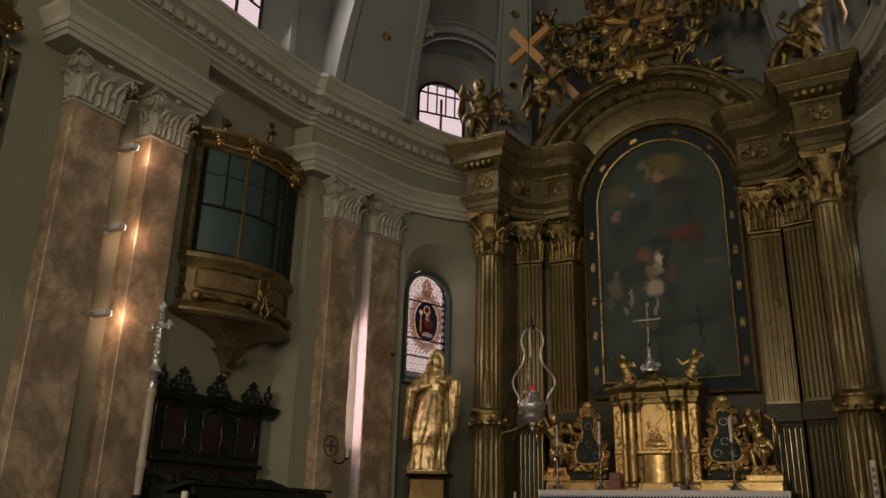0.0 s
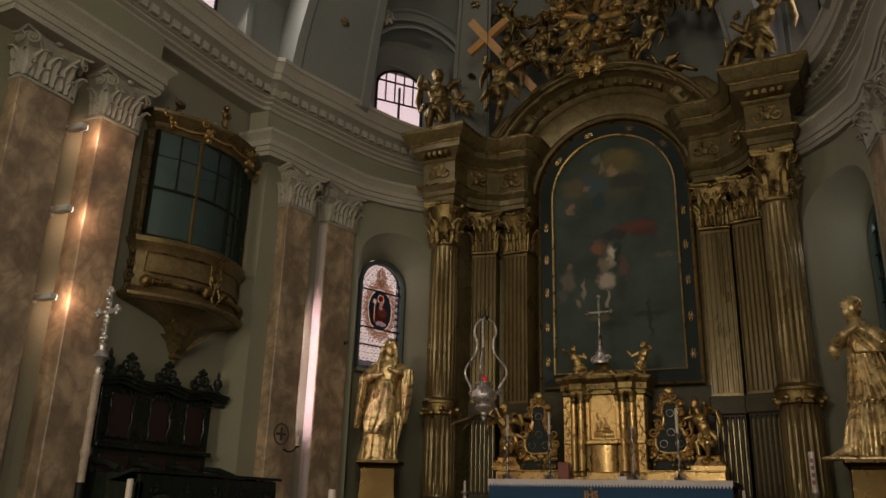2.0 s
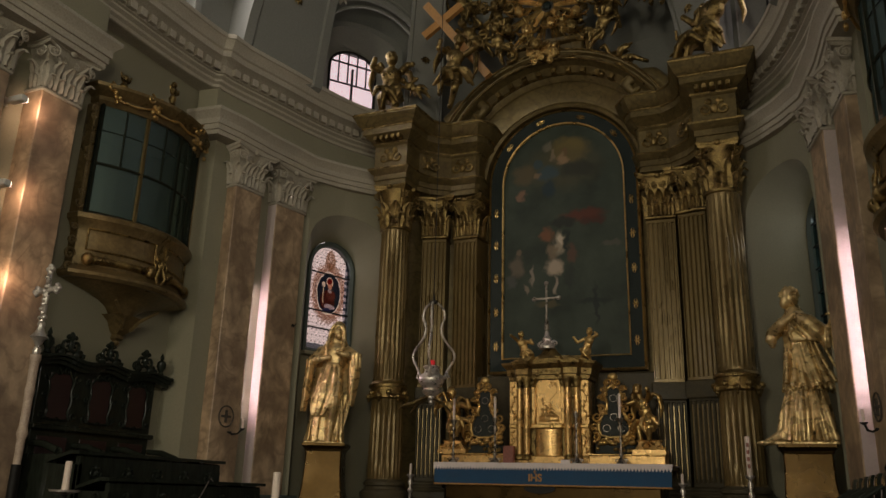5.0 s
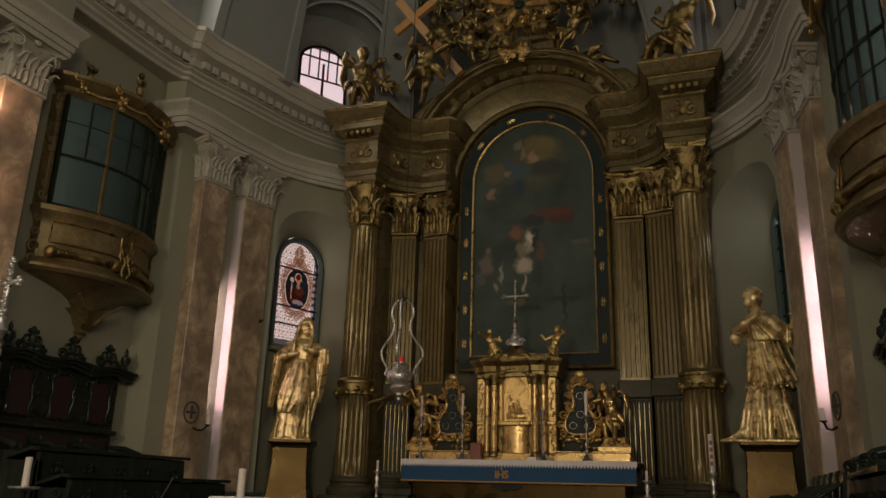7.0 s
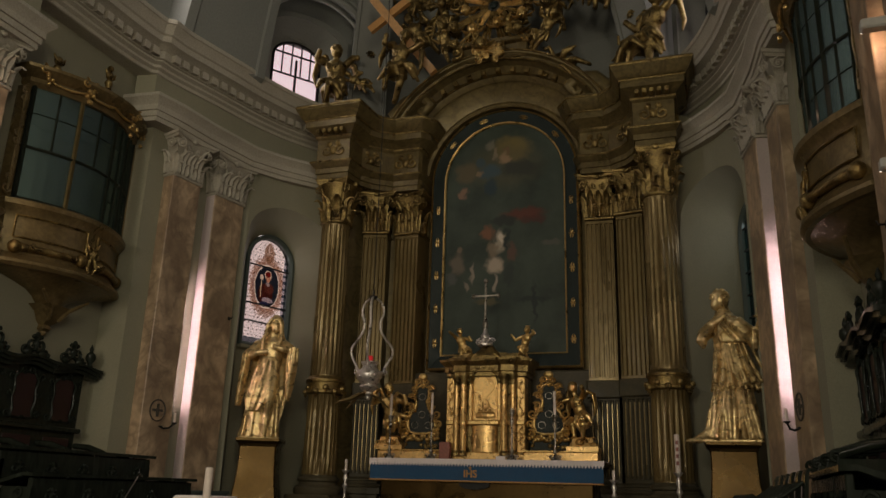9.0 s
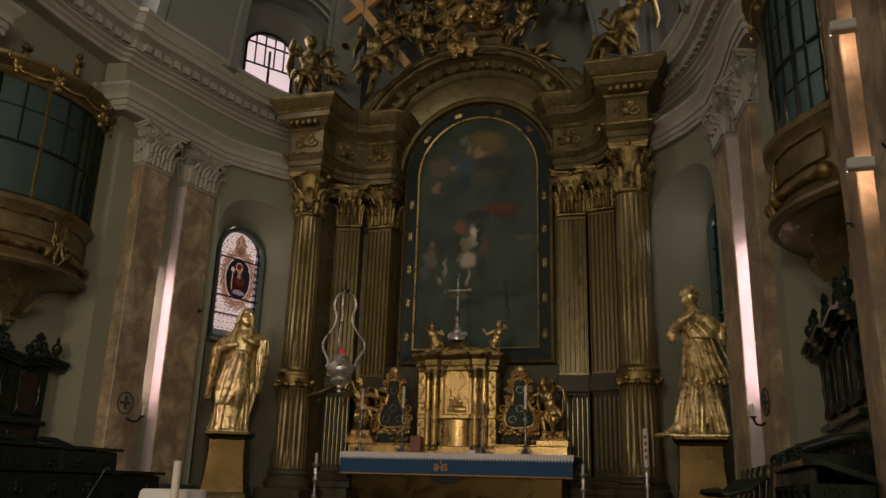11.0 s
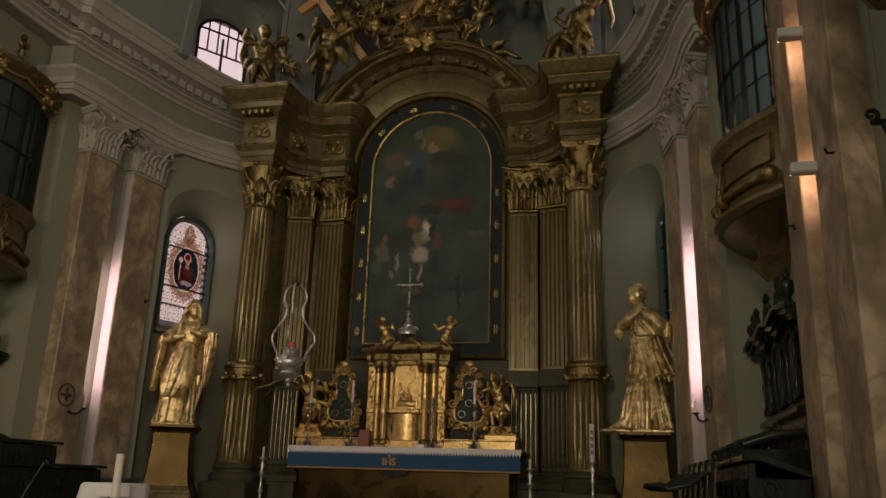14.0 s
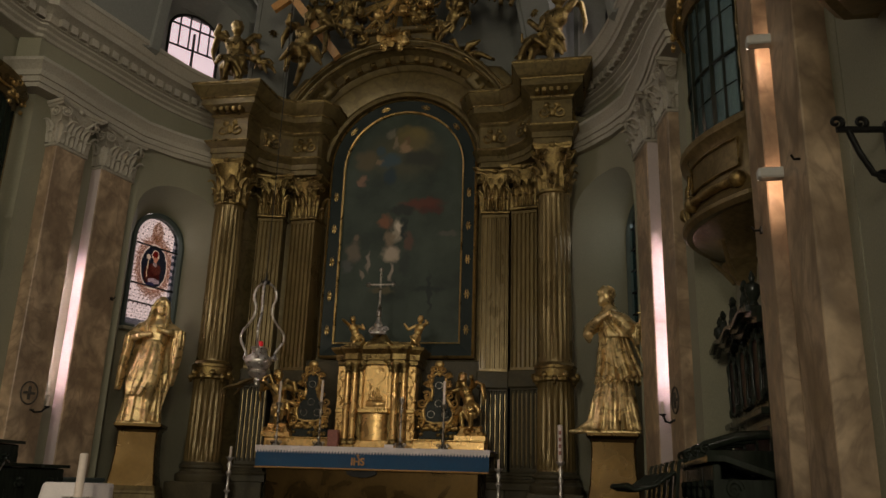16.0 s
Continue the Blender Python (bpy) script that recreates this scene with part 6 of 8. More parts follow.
def oratory():
    W, D = 2.05, 0.56
    ob = thing("oratory_box", "bowed gilt wooden oratory box with dark glazed windows", "oratory box", None, "oratory boxes")
    body = part("parapet", bowed(W, D, [(4.02, 0.05), (4.06, 0.09), (4.10, 0.09), (4.14, 0.04), (4.20, 0.0), (4.62, -0.02), (4.70, 0.0), (4.76, 0.03), (4.80, 0.07), (4.86, 0.08), (4.88, 0.05)]), ORATORY, ob, "bulging gilt parapet", True, 30)
    rings = []
    for z, ww, dd in ((3.50, 0.20, 0.14), (3.62, 0.26, 0.17), (3.72, 0.36, 0.20), (3.80, 0.50, 0.22), (3.87, 0.76, 0.26), (3.93, 1.20, 0.33), (3.98, 1.70, 0.44), (4.01, 2.00, 0.53), (4.03, 2.10, 0.58)):
        rings.append([(-ww / 2, 0.05, z)] + [(-ww / 2 + ww * i / 16, bow(-ww / 2 + ww * i / 16, ww, dd, min(0.14, dd * 0.5)), z) for i in range(17)] + [(ww / 2, 0.05, z)])
    part("bowl", Shape().loft(rings), ORATORY, ob, "tapering underside", True, 40)
    cor = Shape()
    cor.loft([[(-w_, 0.05, z), (-w_ * 0.8, -d_, z), (0, -d_ * 1.15, z), (w_ * 0.8, -d_, z), (w_, 0.05, z)] for z, w_, d_ in ((3.36, 0.03, 0.04), (3.41, 0.09, 0.09), (3.46, 0.07, 0.08), (3.51, 0.12, 0.15), (3.62, 0.18, 0.20), (3.70, 0.30, 0.26))])
    cor.ball((0, -0.03, 3.36), 0.05, 8, 6)
    for q in (-1, 1):
        cor.tube([(q * 0.08, -0.17, 3.52), (q * 0.15, -0.25, 3.66), (q * 0.40, -0.33, 3.84)], [0.025, 0.03, 0.02], 6)
    part("corbel", cor, ORATORY, ob, "carved drop-shaped corbel", True, 40)
    # rolls and leaves on the parapet
    for u0, u1 in ((-0.90, -0.12), (0.22, 0.92)):
        roll = Shape()
        pts = [(u0 + (u1 - u0) * i / 8, bow(u0 + (u1 - u0) * i / 8, W, D) - 0.03, 4.27) for i in range(9)]
        roll.tube(pts, [0.055, 0.05, 0.045, 0.045, 0.045, 0.045, 0.045, 0.05, 0.055], 9)
        roll.ball(pts[0], 0.085, 10, 8)
        roll.ball(pts[-1], 0.085, 10, 8)
        part("roll", roll, DARK_GOLD, body, "", True, 60)
    lf = Shape()
    y = bow(0.05, W, D)
    for q in (-1, 1):
        scroll(lf, (0.05 + q * 0.06, y - 0.04, 4.40), 0.09, "xz", q, 0.02, 1.3, math.pi / 2)
        lf.tube([(0.05, y - 0.03, 4.10), (0.05 + q * 0.08, y - 0.05, 4.22), (0.05 + q * 0.02, y - 0.04, 4.36), (0.05 + q * 0.13, y - 0.02, 4.58)], [0.02, 0.03, 0.025, 0.01], 6)
    part("leaf_scroll", lf, DARK_GOLD, body, "gilded leaf scroll", True, 60)
    panel = Shape()
    for u0, u1 in ((-0.92, -0.05), (0.15, 0.92)):
        pts = [(u0 + (u1 - u0) * i / 8, bow(u0 + (u1 - u0) * i / 8, W, D) - 0.005, 4.68) for i in range(9)] + [(u1 - (u1 - u0) * i / 8, bow(u1 - (u1 - u0) * i / 8, W, D) - 0.005, 4.40) for i in range(9)]
        panel.tube(pts + [pts[0]], 0.014, 5)
    part("panel_moulding", panel, DARK_GOLD, body, "", True, 60)
    # side frame scrolls
    for q in (-1, 1):
        sd = Shape()
        sd.box(*sorted((q * (W / 2 - 0.02), q * (W / 2 + 0.05))), -0.17, 0.05, 4.88, 6.44, 0.01)
        for z, r, h in ((4.98, 0.07, 1), (5.12, 0.05, -1), (5.62, 0.05, 1), (5.72, 0.05, -1), (6.22, 0.05, 1), (6.32, 0.06, -1)):
            scroll(sd, (q * (W / 2 + 0.075), -0.17, z), r, "xz", q * h, 0.02)
        sd.tube([(q * (W / 2 + 0.06), -0.17, 4.95 + 0.1 * i) for i in range(15)], [0.018 + 0.008 * math.sin(i * 1.7) for i in range(15)], 6)
        for z, r in ((4.30, 0.09), (4.48, 0.06), (4.66, 0.05), (4.14, 0.06)):
            scroll(sd, (q * (W / 2 + 0.06), -0.14, z), r, "xz", -q, 0.024)
        part("side_scrollwork", sd, ORATORY, ob, "narrow gilded scrollwork strip", True, 50)
    # glazing
    d2 = D - 0.06
    cols = [-0.96, -0.40, 0.22, 0.62, 0.96]
    frame_bits = part("window_frame", bowed(W - 0.06, d2, [(4.87, 0.01), (4.93, 0.01)]), DARK_WOOD, ob, "dark glazing frame", True, 30)
    for u in cols:
        y = bow(u, W - 0.06, d2)
        part("mullion", Shape().box(u - 0.022, u + 0.022, y - 0.02, y + 0.03, 4.90, 6.46), DARK_WOOD if u != cols[1] else BROWN, frame_bits)
    for z in (5.60,):
        part("transom", Shape().tube([(u, bow(u, W - 0.06, d2), z) for u in [-0.96 + 1.92 * i / 14 for i in range(15)]], 0.022, 6), DARK_WOOD, frame_bits)
    for a, b in zip(cols, cols[1:]):
        for lo, hi in ((4.92, 5.58), (5.62, 6.46)):
            k = 4
            us = [a + 0.02 + (b - a - 0.04) * i / k for i in range(k + 1)]
            pane = Shape().loft([[(u, bow(u, W - 0.06, d2) + 0.005, lo) for u in us], [(u, bow(u, W - 0.06, d2) + 0.005, hi) for u in us]], closed=False, caps=False)
            pane.loft([[(u, bow(u, W - 0.06, d2) + 0.012, lo) for u in us], [(u, bow(u, W - 0.06, d2) + 0.012, hi) for u in us]], closed=False, caps=False)
            part("pane", pane, DARK_GLASS, frame_bits, "dark reflecting glass").visible_shadow = False
        mid = (a + b) / 2
        ym = bow(mid, W - 0.06, d2)
        part("thin_bar", Shape().box(mid - 0.008, mid + 0.008, ym - 0.012, ym + 0.012, 5.62, 6.46), DARK_WOOD, frame_bits)
        part("thin_bar", Shape().tube([(u, bow(u, W - 0.06, d2), 6.08) for u in (a, mid, b)], 0.008, 5), DARK_WOOD, frame_bits)
        if a > 0:
            part("thin_bar", Shape().box(mid - 0.008, mid + 0.008, ym - 0.012, ym + 0.012, 4.92, 5.6), DARK_WOOD, frame_bits)
            part("thin_bar", Shape().tube([(u, bow(u, W - 0.06, d2), 5.27) for u in (a, mid, b)], 0.008, 5), DARK_WOOD, frame_bits)
    # hood
    hood = part("hood", bowed(W, D, [(6.44, -0.02), (6.50, 0.02), (6.56, 0.02), (6.60, 0.08), (6.66, 0.14), (6.70, 0.15), (6.72, 0.05), (6.80, -0.28), (6.92, -0.36), (6.94, -0.42)]), ORATORY, ob, "curved brown-gilt hood", True, 30)
    for q, u in ((-1, -0.78), (1, 0.95), (0, 0.10)):
        fin = Shape()
        y = bow(u, W, D) * (0.6 if q == 0 else 0.9)
        z = 6.94 if q == 0 else 6.70
        fin.lathe([(0.05, 0), (0.035, 0.03), (0.06, 0.08), (0.045, 0.13), (0.02, 0.16)], 10, (u, y, z))
        fin.ball((u, y, z + 0.21), 0.06, 9, 7)
        for k in (-1, 1):
            fin.tube([(u, y, z + 0.14), (u + k * 0.06, y - 0.02, z + 0.19), (u + k * 0.10, y - 0.01, z + 0.27)], [0.025, 0.03, 0.012], 6)
        if q == 0:
            fin.ball((u, y, z + 0.32), 0.05, 8, 6)
        part("finial", fin, DARK_GOLD, hood, "gilded urn-shaped finial", True, 60)
    orn = Shape()
    random.seed(5)
    for u, n in ((-0.45, 7), (0.42, 16), (-0.92, 6), (0.98, 6)):
        y = bow(u, W + 0.2, D + 0.1)
        for i in range(n):
            a, r = random.uniform(0, 6.28), random.uniform(0, 0.09)
            orn.ball((u + r * math.cos(a), y - 0.02, 6.60 - (0.16 if n > 10 else 0.04) + 1.7 * r * math.sin(a)), (0.035, 0.03, 0.035), 6, 5)
        for k in (-1, 1):
            scroll(orn, (u + k * 0.10, y - 0.02, 6.66), 0.075, "xz", k, 0.018, 1.3, math.pi / 2)
    pts = [(-0.9 + 1.8 * i / 20, bow(-0.9 + 1.8 * i / 20, W, D) - 0.06, 6.55 - 0.05 * abs(math.sin(i * math.pi / 5))) for i in range(21)]
    orn.tube(pts, [0.014 + 0.008 * (i % 2) for i in range(21)], 6)
    part("hood_garland", orn, GOLD, hood, "gilded garland and flower clusters", True, 60)
    return ob


box = oratory()
box.matrix_basis = put(1, SIDE_X, 8.12, 0)
copy_thing(box, put(-1, SIDE_X, 8.15, 0))
copy_thing(box, put(-1, SIDE_X, 3.12, 0))
copy_thing(box, put(1, SIDE_X, 3.12, 0))
for s in (1, -1):
    sh = Shape()
    for y0, y1 in ((7.25, 9.02), (3.6, 4.45)):
        xs = sorted((s * (SIDE_X + BACK), s * (SIDE_X + 1.6)))
        xo = s * (SIDE_X + 1.6)
        sh.box(*sorted((xo, xo + s * 0.1)), y0 - 0.6, y1 + 0.6, 4.4, 6.9)
        sh.box(*xs, y0 - 0.7, y0 - 0.6, 4.4, 6.9)
        sh.box(*xs, y1 + 0.6, y1 + 0.7, 4.4, 6.9)
        sh.box(*xs, y0 - 0.7, y1 + 0.7, 4.3, 4.4)
        sh.box(*xs, y0 - 0.7, y1 + 0.7, 6.9, 7.0)
    structure("oratory_room", sh, PLASTER, "dim plastered room behind an oratory box", "room")

# ---- lights that the place has ----
def wall_lamp(m):
    ob = thing("wall_lamp", "small white box lamp on a bracket beside a pilaster", "lamp", m, "pilaster lamps")
    part("bracket", Shape().box(-0.02, 0.02, -0.10, 0.0, -0.02, 0.02).box(-0.035, 0.035, -0.004, 0.012, -0.06, 0.06), WHITE_METAL, ob)
    part("housing", Shape().box(-0.05, 0.05, -0.33, -0.09, -0.05, 0.03, 0.012), WHITE_METAL, ob, "white painted housing")
    part("lamp_face", Shape().box(0.051, 0.055, -0.32, -0.20, -0.04, 0.02), LED_GLOW, ob, "bright lens")
    return ob


for s in (1, -1):
    for z in (3.73, 4.81, 5.89):
        ob = wall_lamp(put(s, 4.945 if s < 0 else 4.90, 5.90 if s < 0 else 5.71, z))
        lens = [c for c in ob.children if c.name.startswith("lamp_face")][0]
        if s > 0:
            lens.matrix_basis = pose(-0.106, 0, 0)
        d = bpy.data.lights.new("lamp_light", "AREA")
        d.shape, d.size, d.size_y, d.energy, d.color = "RECTANGLE", 0.16, 0.10, 2.7 if s < 0 else 1.5, (1.0, 0.62, 0.41)
        lo = new("lamp_light", d)
        lo.matrix_world = look((-4.56, 5.98, z - 0.02), (-4.70, 6.45, z - 0.20)) if s < 0 else look((4.68, 5.785, z), (4.74, 6.0, z - 0.04))

for s in (1, -1):
    tl = thing("tube_lamp", "upright fluorescent tubes glowing pinkish white beside a pilaster", "lamp", put(s, 4.290 if s < 0 else 4.325, 10.15, 0, 9.3), "tube lamps")
    for z0, z1 in ((2.64, 3.58), (3.62, 4.56)):
        tube = part("tube", Shape().lathe([(0.007, z0), (0.009, z0 + 0.012), (0.009, z1 - 0.012), (0.007, z1)], 10), TUBE_GLOW, tl, "glowing tube", True)
        part("end_cap", Shape().lathe([(0.012, z0 - 0.02), (0.012, z0 + 0.01)], 10), WHITE_METAL, tube)
        part("end_cap", Shape().lathe([(0.012, z1 - 0.01), (0.012, z1 + 0.02)], 10), WHITE_METAL, tube)
    part("batten", Shape().box(-0.025, 0.025, 0.03, 0.075, 2.58, 4.62, 0.006), WHITE_METAL, tl, "white metal batten")

for s in (1, -1):
    m = put(s, 4.20 if s < 0 else 4.285, 9.74, 2.52, 9.3)
    dsc = thing("consecration_cross", "dark painted round cross sign on a pilaster", "cross sign", m)
    ring = [(0.14 * math.cos(2 * math.pi * i / 28), -0.006, 0.15 * math.sin(2 * math.pi * i / 28)) for i in range(29)]
    part("ring", Shape().tube(ring, 0.010, 6), SIGN, dsc)
    part("cross", Shape().box(-0.09, 0.09, -0.016, 0.004, -0.016, 0.016).box(-0.016, 0.016, -0.018, 0.004, -0.09, 0.09), SIGN, dsc)
    sc = thing("candle_sconce", "black iron sconce with a short white candle", "sconce", put(s, 4.19 if s < 0 else 4.275, 9.84, 2.30, 9.3))
    part("arm", Shape().tube([(0, 0.0, 0), (0, -0.06, -0.03), (0.05, -0.12, -0.02), (0.10, -0.16, 0.05)], 0.014, 6).lathe([(0.035, -0.01), (0.03, 0.01)], 10, (0, 0, 0)), IRON, sc, "", True)
    part("drip_pan", Shape().lathe([(0.012, 0.03), (0.04, 0.05), (0.042, 0.06), (0.01, 0.062)], 12, (0.10, -0.16, 0)), IRON, sc, "", True)
    part("candle", Shape().lathe([(0.016, 0.06), (0.016, 0.19), (0.008, 0.20)], 10, (0.10, -0.16, 0)), WAX, sc, "white wax candle", True)

# ---- altar ----
table = thing("altar_table", "brown gilt altar table with plain front", "altar", pose(0, 12.0, 0))
part("table_front", Shape().box(-1.66, 1.66, 0.06, 0.86, PREDELLA - 0.006, 1.95, 0.02), PEDESTAL, table, "plain brown-gilt front")
part("table_top", Shape().box(-1.80, 1.80, 0.0, 0.90, 1.93, 1.985, 0.012), BROWN, table)
part("front_recess", Shape().lathe([(0.01, -0.012), (0.22, -0.012), (0.24, 0.004), (0.24, 0.03)], 24, (0, 0, 0), 0.3), IRON, table, "dark oval recess", True, 35, pose(-0.12, 0.055, 1.63, 90, 0, 0))
fr = Shape()
n = 40
rows = []
for z in (1.988, 1.90, 1.78, 1.675):
    rows.append([(-1.815 + 3.63 * i / n, -0.012 - (0.012 * math.sin(i * 1.1) + 0.008 * math.sin(i * 2.7)) * (1.99 - z) / 0.3, z) for i in range(n + 1)])
fr.loft(rows, closed=False, caps=False)
fr.loft([[(x, y + 0.012, z) for x, y, z in r] for r in rows], closed=False, caps=False)
blue = tagged(part("blue_altar_cloth", fr, BLUE_CLOTH, None, "", True, 60, pose(0, 12.0, 0)), "blue cloth hanging down the altar front", "cloth")
part("gold_braid", Shape().tube([(x, y - 0.004, z) for x, y, z in rows[-1]], 0.014, 6), OAK, blue, "narrow gold braid along the hem")
font = bpy.data.curves.new("embroidery", "FONT")
font.body, font.size, font.extrude, font.offset, font.align_x = "IHS", 0.15, 0.004, 0.004, "CENTER"
font.materials.append(OAK)
letters = new("embroidery", font)
letters.parent = blue
letters.matrix_basis = pose(-0.17, -0.036, 1.735, 90, 0, 0)
tagged(letters, "small gold embroidered letters")
part("embroidered_cross", Shape().box(-0.177, -0.163, -0.040, -0.030, 1.84, 1.90, 0.002).box(-0.195, -0.145, -0.040, -0.030, 1.866, 1.878, 0.002), OAK, blue, "small gold embroidered cross")
lace = Shape()
lace.box(-1.83, 1.83, -0.018, 0.88, 1.988, 2.000)
for i in range(76):
    x0 = -1.83 + 3.66 * i / 76
    w = 3.66 / 76
    lace.add([(x0, -0.020, 1.999), (x0 + w, -0.020, 1.999), (x0 + w, -0.024, 1.935), (x0 + w / 2, -0.034, 1.885), (x0, -0.024, 1.935)], [(0, 1, 2, 3, 4)])
    lace.add([(x0, -0.016, 1.999), (x0 + w, -0.016, 1.999), (x0 + w, -0.020, 1.935), (x0 + w / 2, -0.030, 1.885), (x0, -0.020, 1.935)], [(4, 3, 2, 1, 0)])
tagged(part("white_altar_cloth", lace, WHITE_CLOTH, None, "", False, 35, pose(0, 12.0, 0)), "white linen altar cloth with a zigzag lace edge", "cloth")

# tabernacle
TZ = 2.002
tab = thing("tabernacle", "gilded tabernacle with columns and a round-topped door", "tabernacle", pose(-0.06, 12.30, TZ))
part("core", Shape().box(-0.62, 0.62, 0.10, 0.62, 0, 1.30, 0.015), DARK_GOLD, tab)
for q in (-1, 1):
    part("pier_panel", Shape().box(*sorted((q * 0.515, q * 0.645)), 0.07, 0.3, 0.12, 1.28, 0.012), TAB_GOLD, tab, "light gilded side pier")
    part("door_post", Shape().box(*sorted((q * 0.205, q * 0.265)), 0.03, 0.2, 0.60, 1.22, 0.01), TAB_GOLD, tab, "plain gilded door post")
part("socle", Shape().box(-0.66, 0.66, 0.04, 0.64, 0, 0.10, 0.015).box(-0.30, 0.30, -0.03, 0.3, 0, 0.12, 0.015), TAB_GOLD, tab, "gilt wooden socle")
door = part("door", Shape().loft([[(u, y, v) for u, v in [(-0.20, 0.60)] + [(-0.20 * math.cos(math.pi * i / 12), 1.18 + 0.20 * math.sin(math.pi * i / 12)) for i in range(13)] + [(0.20, 0.60)]] for y in (0.088, 0.12)]), TAB_GOLD, tab, "gilded round-topped door with relief")
rel = Shape()
random.seed(9)
rel.box(-0.16, 0.16, 0.082, 0.09, 0.64, 0.73, 0.004)
rel.tube([(-0.172, 0.086, 0.62), (-0.172, 0.086, 1.18)], 0.010, 6)
rel.tube([(0.172, 0.086, 0.62), (0.172, 0.086, 1.18)], 0.010, 6)
for i in range(8):
    rel.tube([(0.02 + 0.012 * i, 0.082, 0.98 + 0.01 * i), (0.05 + 0.012 * i, 0.080, 1.12), (0.02 + 0.015 * i, 0.082, 1.30 - 0.008 * i)], [0.008, 0.011, 0.005], 5)
for i in range(26):
    rel.ball((random.uniform(-0.11, 0.11), 0.080, 0.78 + random.uniform(0.0, 0.10) * (1 if i < 20 else 2.6)), (random.uniform(0.012, 0.022), 0.014, random.uniform(0.02, 0.05)), 6, 5)
rel.tube([(-0.13, 0.082, 0.74), (0.13, 0.082, 0.74)], 0.012, 6)
part("relief", rel, TAB_GOLD, door, "low gilded relief", True, 60)["kind"] = "stuff"
low = part("lower_door", Shape().loft([[(0.21 * math.sin(a), 0.07 - 0.11 * math.cos(a), z) for a in [math.radians(-90 + 180 * i / 14) for i in range(15)]] for z in (0.12, 0.52)]), TAB_GOLD, tab, "bowed lower door of light gilding", True, 40)
part("ledge", Shape().box(-0.64, 0.64, 0.03, 0.5, 0.54, 0.60, 0.012).box(-0.25, 0.25, -0.05, 0.3, 0.53, 0.60, 0.015), GOLD, tab)
arch = Shape()
arch.tube([(0.24 * math.cos(math.pi * i / 16), 0.02, 1.18 + 0.24 * math.sin(math.pi * i / 16)) for i in range(17)], 0.035, 8)
for i in range(9):
    a = math.pi * (i + 0.5) / 9
    arch.ball((0.25 * math.cos(a), -0.005, 1.18 + 0.25 * math.sin(a)), 0.04, 7, 5)
part("door_arch", arch, DARK_GOLD, tab, "carved leafy arch", True, 60)
for x, y in ((-0.33, -0.02), (0.33, -0.02), (-0.46, 0.03), (0.46, 0.03)):
    cs = part("small_column", Shape().lathe([(0.048, 0.12), (0.05, 0.5), (0.055, 0.53), (0.055, 0.60), (0.046, 0.62), (0.046, 0.9), (0.041, 1.16)], 18), TAB_GOLD, tab, "slender gilded column", True, 60, pose(x, y, 0))
    part("capital", Shape().lathe([(0.045, 1.16), (0.055, 1.17), (0.05, 1.19), (0.06, 1.25), (0.085, 1.29), (0.085, 1.32)], 12), DARK_GOLD, cs, "dark gilded capital", True, 40)
    part("foot", Shape().lathe([(0.08, 0.06), (0.08, 0.10), (0.06, 0.12), (0.055, 0.14)], 12), DARK_GOLD, cs, "", True, 40)
for q in (-1, 1):
    for z0, z1 in ((0.16, 0.50), (0.66, 1.22)):
        orn, n = Shape(), 14
        stem = [(q * 0.58 + 0.030 * math.sin(k * 0.95), 0.064, z0 + (z1 - z0) * k / n) for k in range(n + 1)]
        orn.tube(stem, [0.012 - 0.0004 * k for k in range(n + 1)], 6)
        for k in range(1, n, 2):
            x, y, z = stem[k]
            d = 1 if k % 4 == 1 else -1
            orn.tube([(x, y, z), (x + d * 0.022, y - 0.012, z + 0.012), (x + d * 0.030, y - 0.004, z + 0.038)], [0.008, 0.014, 0.004], 6)
            orn.ball((x - d * 0.014, y - 0.006, z + 0.010), (0.014, 0.010, 0.012), 6, 5)
        part("pier_relief", orn, TAB_GOLD, tab, "climbing gilded leaf relief", True, 60)
ROOF = [(-0.25, 1.30), (0.0, 1.30), (0.0, 1.36), (0.03, 1.37), (0.03, 1.46), (0.06, 1.49), (0.10, 1.53), (0.11, 1.57), (-0.25, 1.60)]
path = [(-0.66, 0.6), (-0.66, 0.10), (-0.52, 0.06), (-0.48, -0.03), (-0.30, -0.06), (-0.24, 0.0), (0.24, 0.0), (0.30, -0.06), (0.48, -0.03), (0.52, 0.06), (0.66, 0.10), (0.66, 0.6)]
sh = Shape().sweep(list(reversed(path)), ROOF)
sh.loft([[(x * k, y * k + 0.02, z) for x, y in path] for z, k in ((1.56, 0.98), (1.60, 0.96), (1.66, 0.75))])
part("cornice", sh, DARK_GOLD, tab, "broken-forward gilded cornice", True, 30)
part("dome", Shape().lathe([(0.30, 1.58), (0.30, 1.62), (0.22, 1.68), (0.14, 1.74), (0.10, 1.80), (0.06, 1.83)], 16, (0, 0.2, 0), 0.8), DARK_GOLD, tab, "", True, 40)

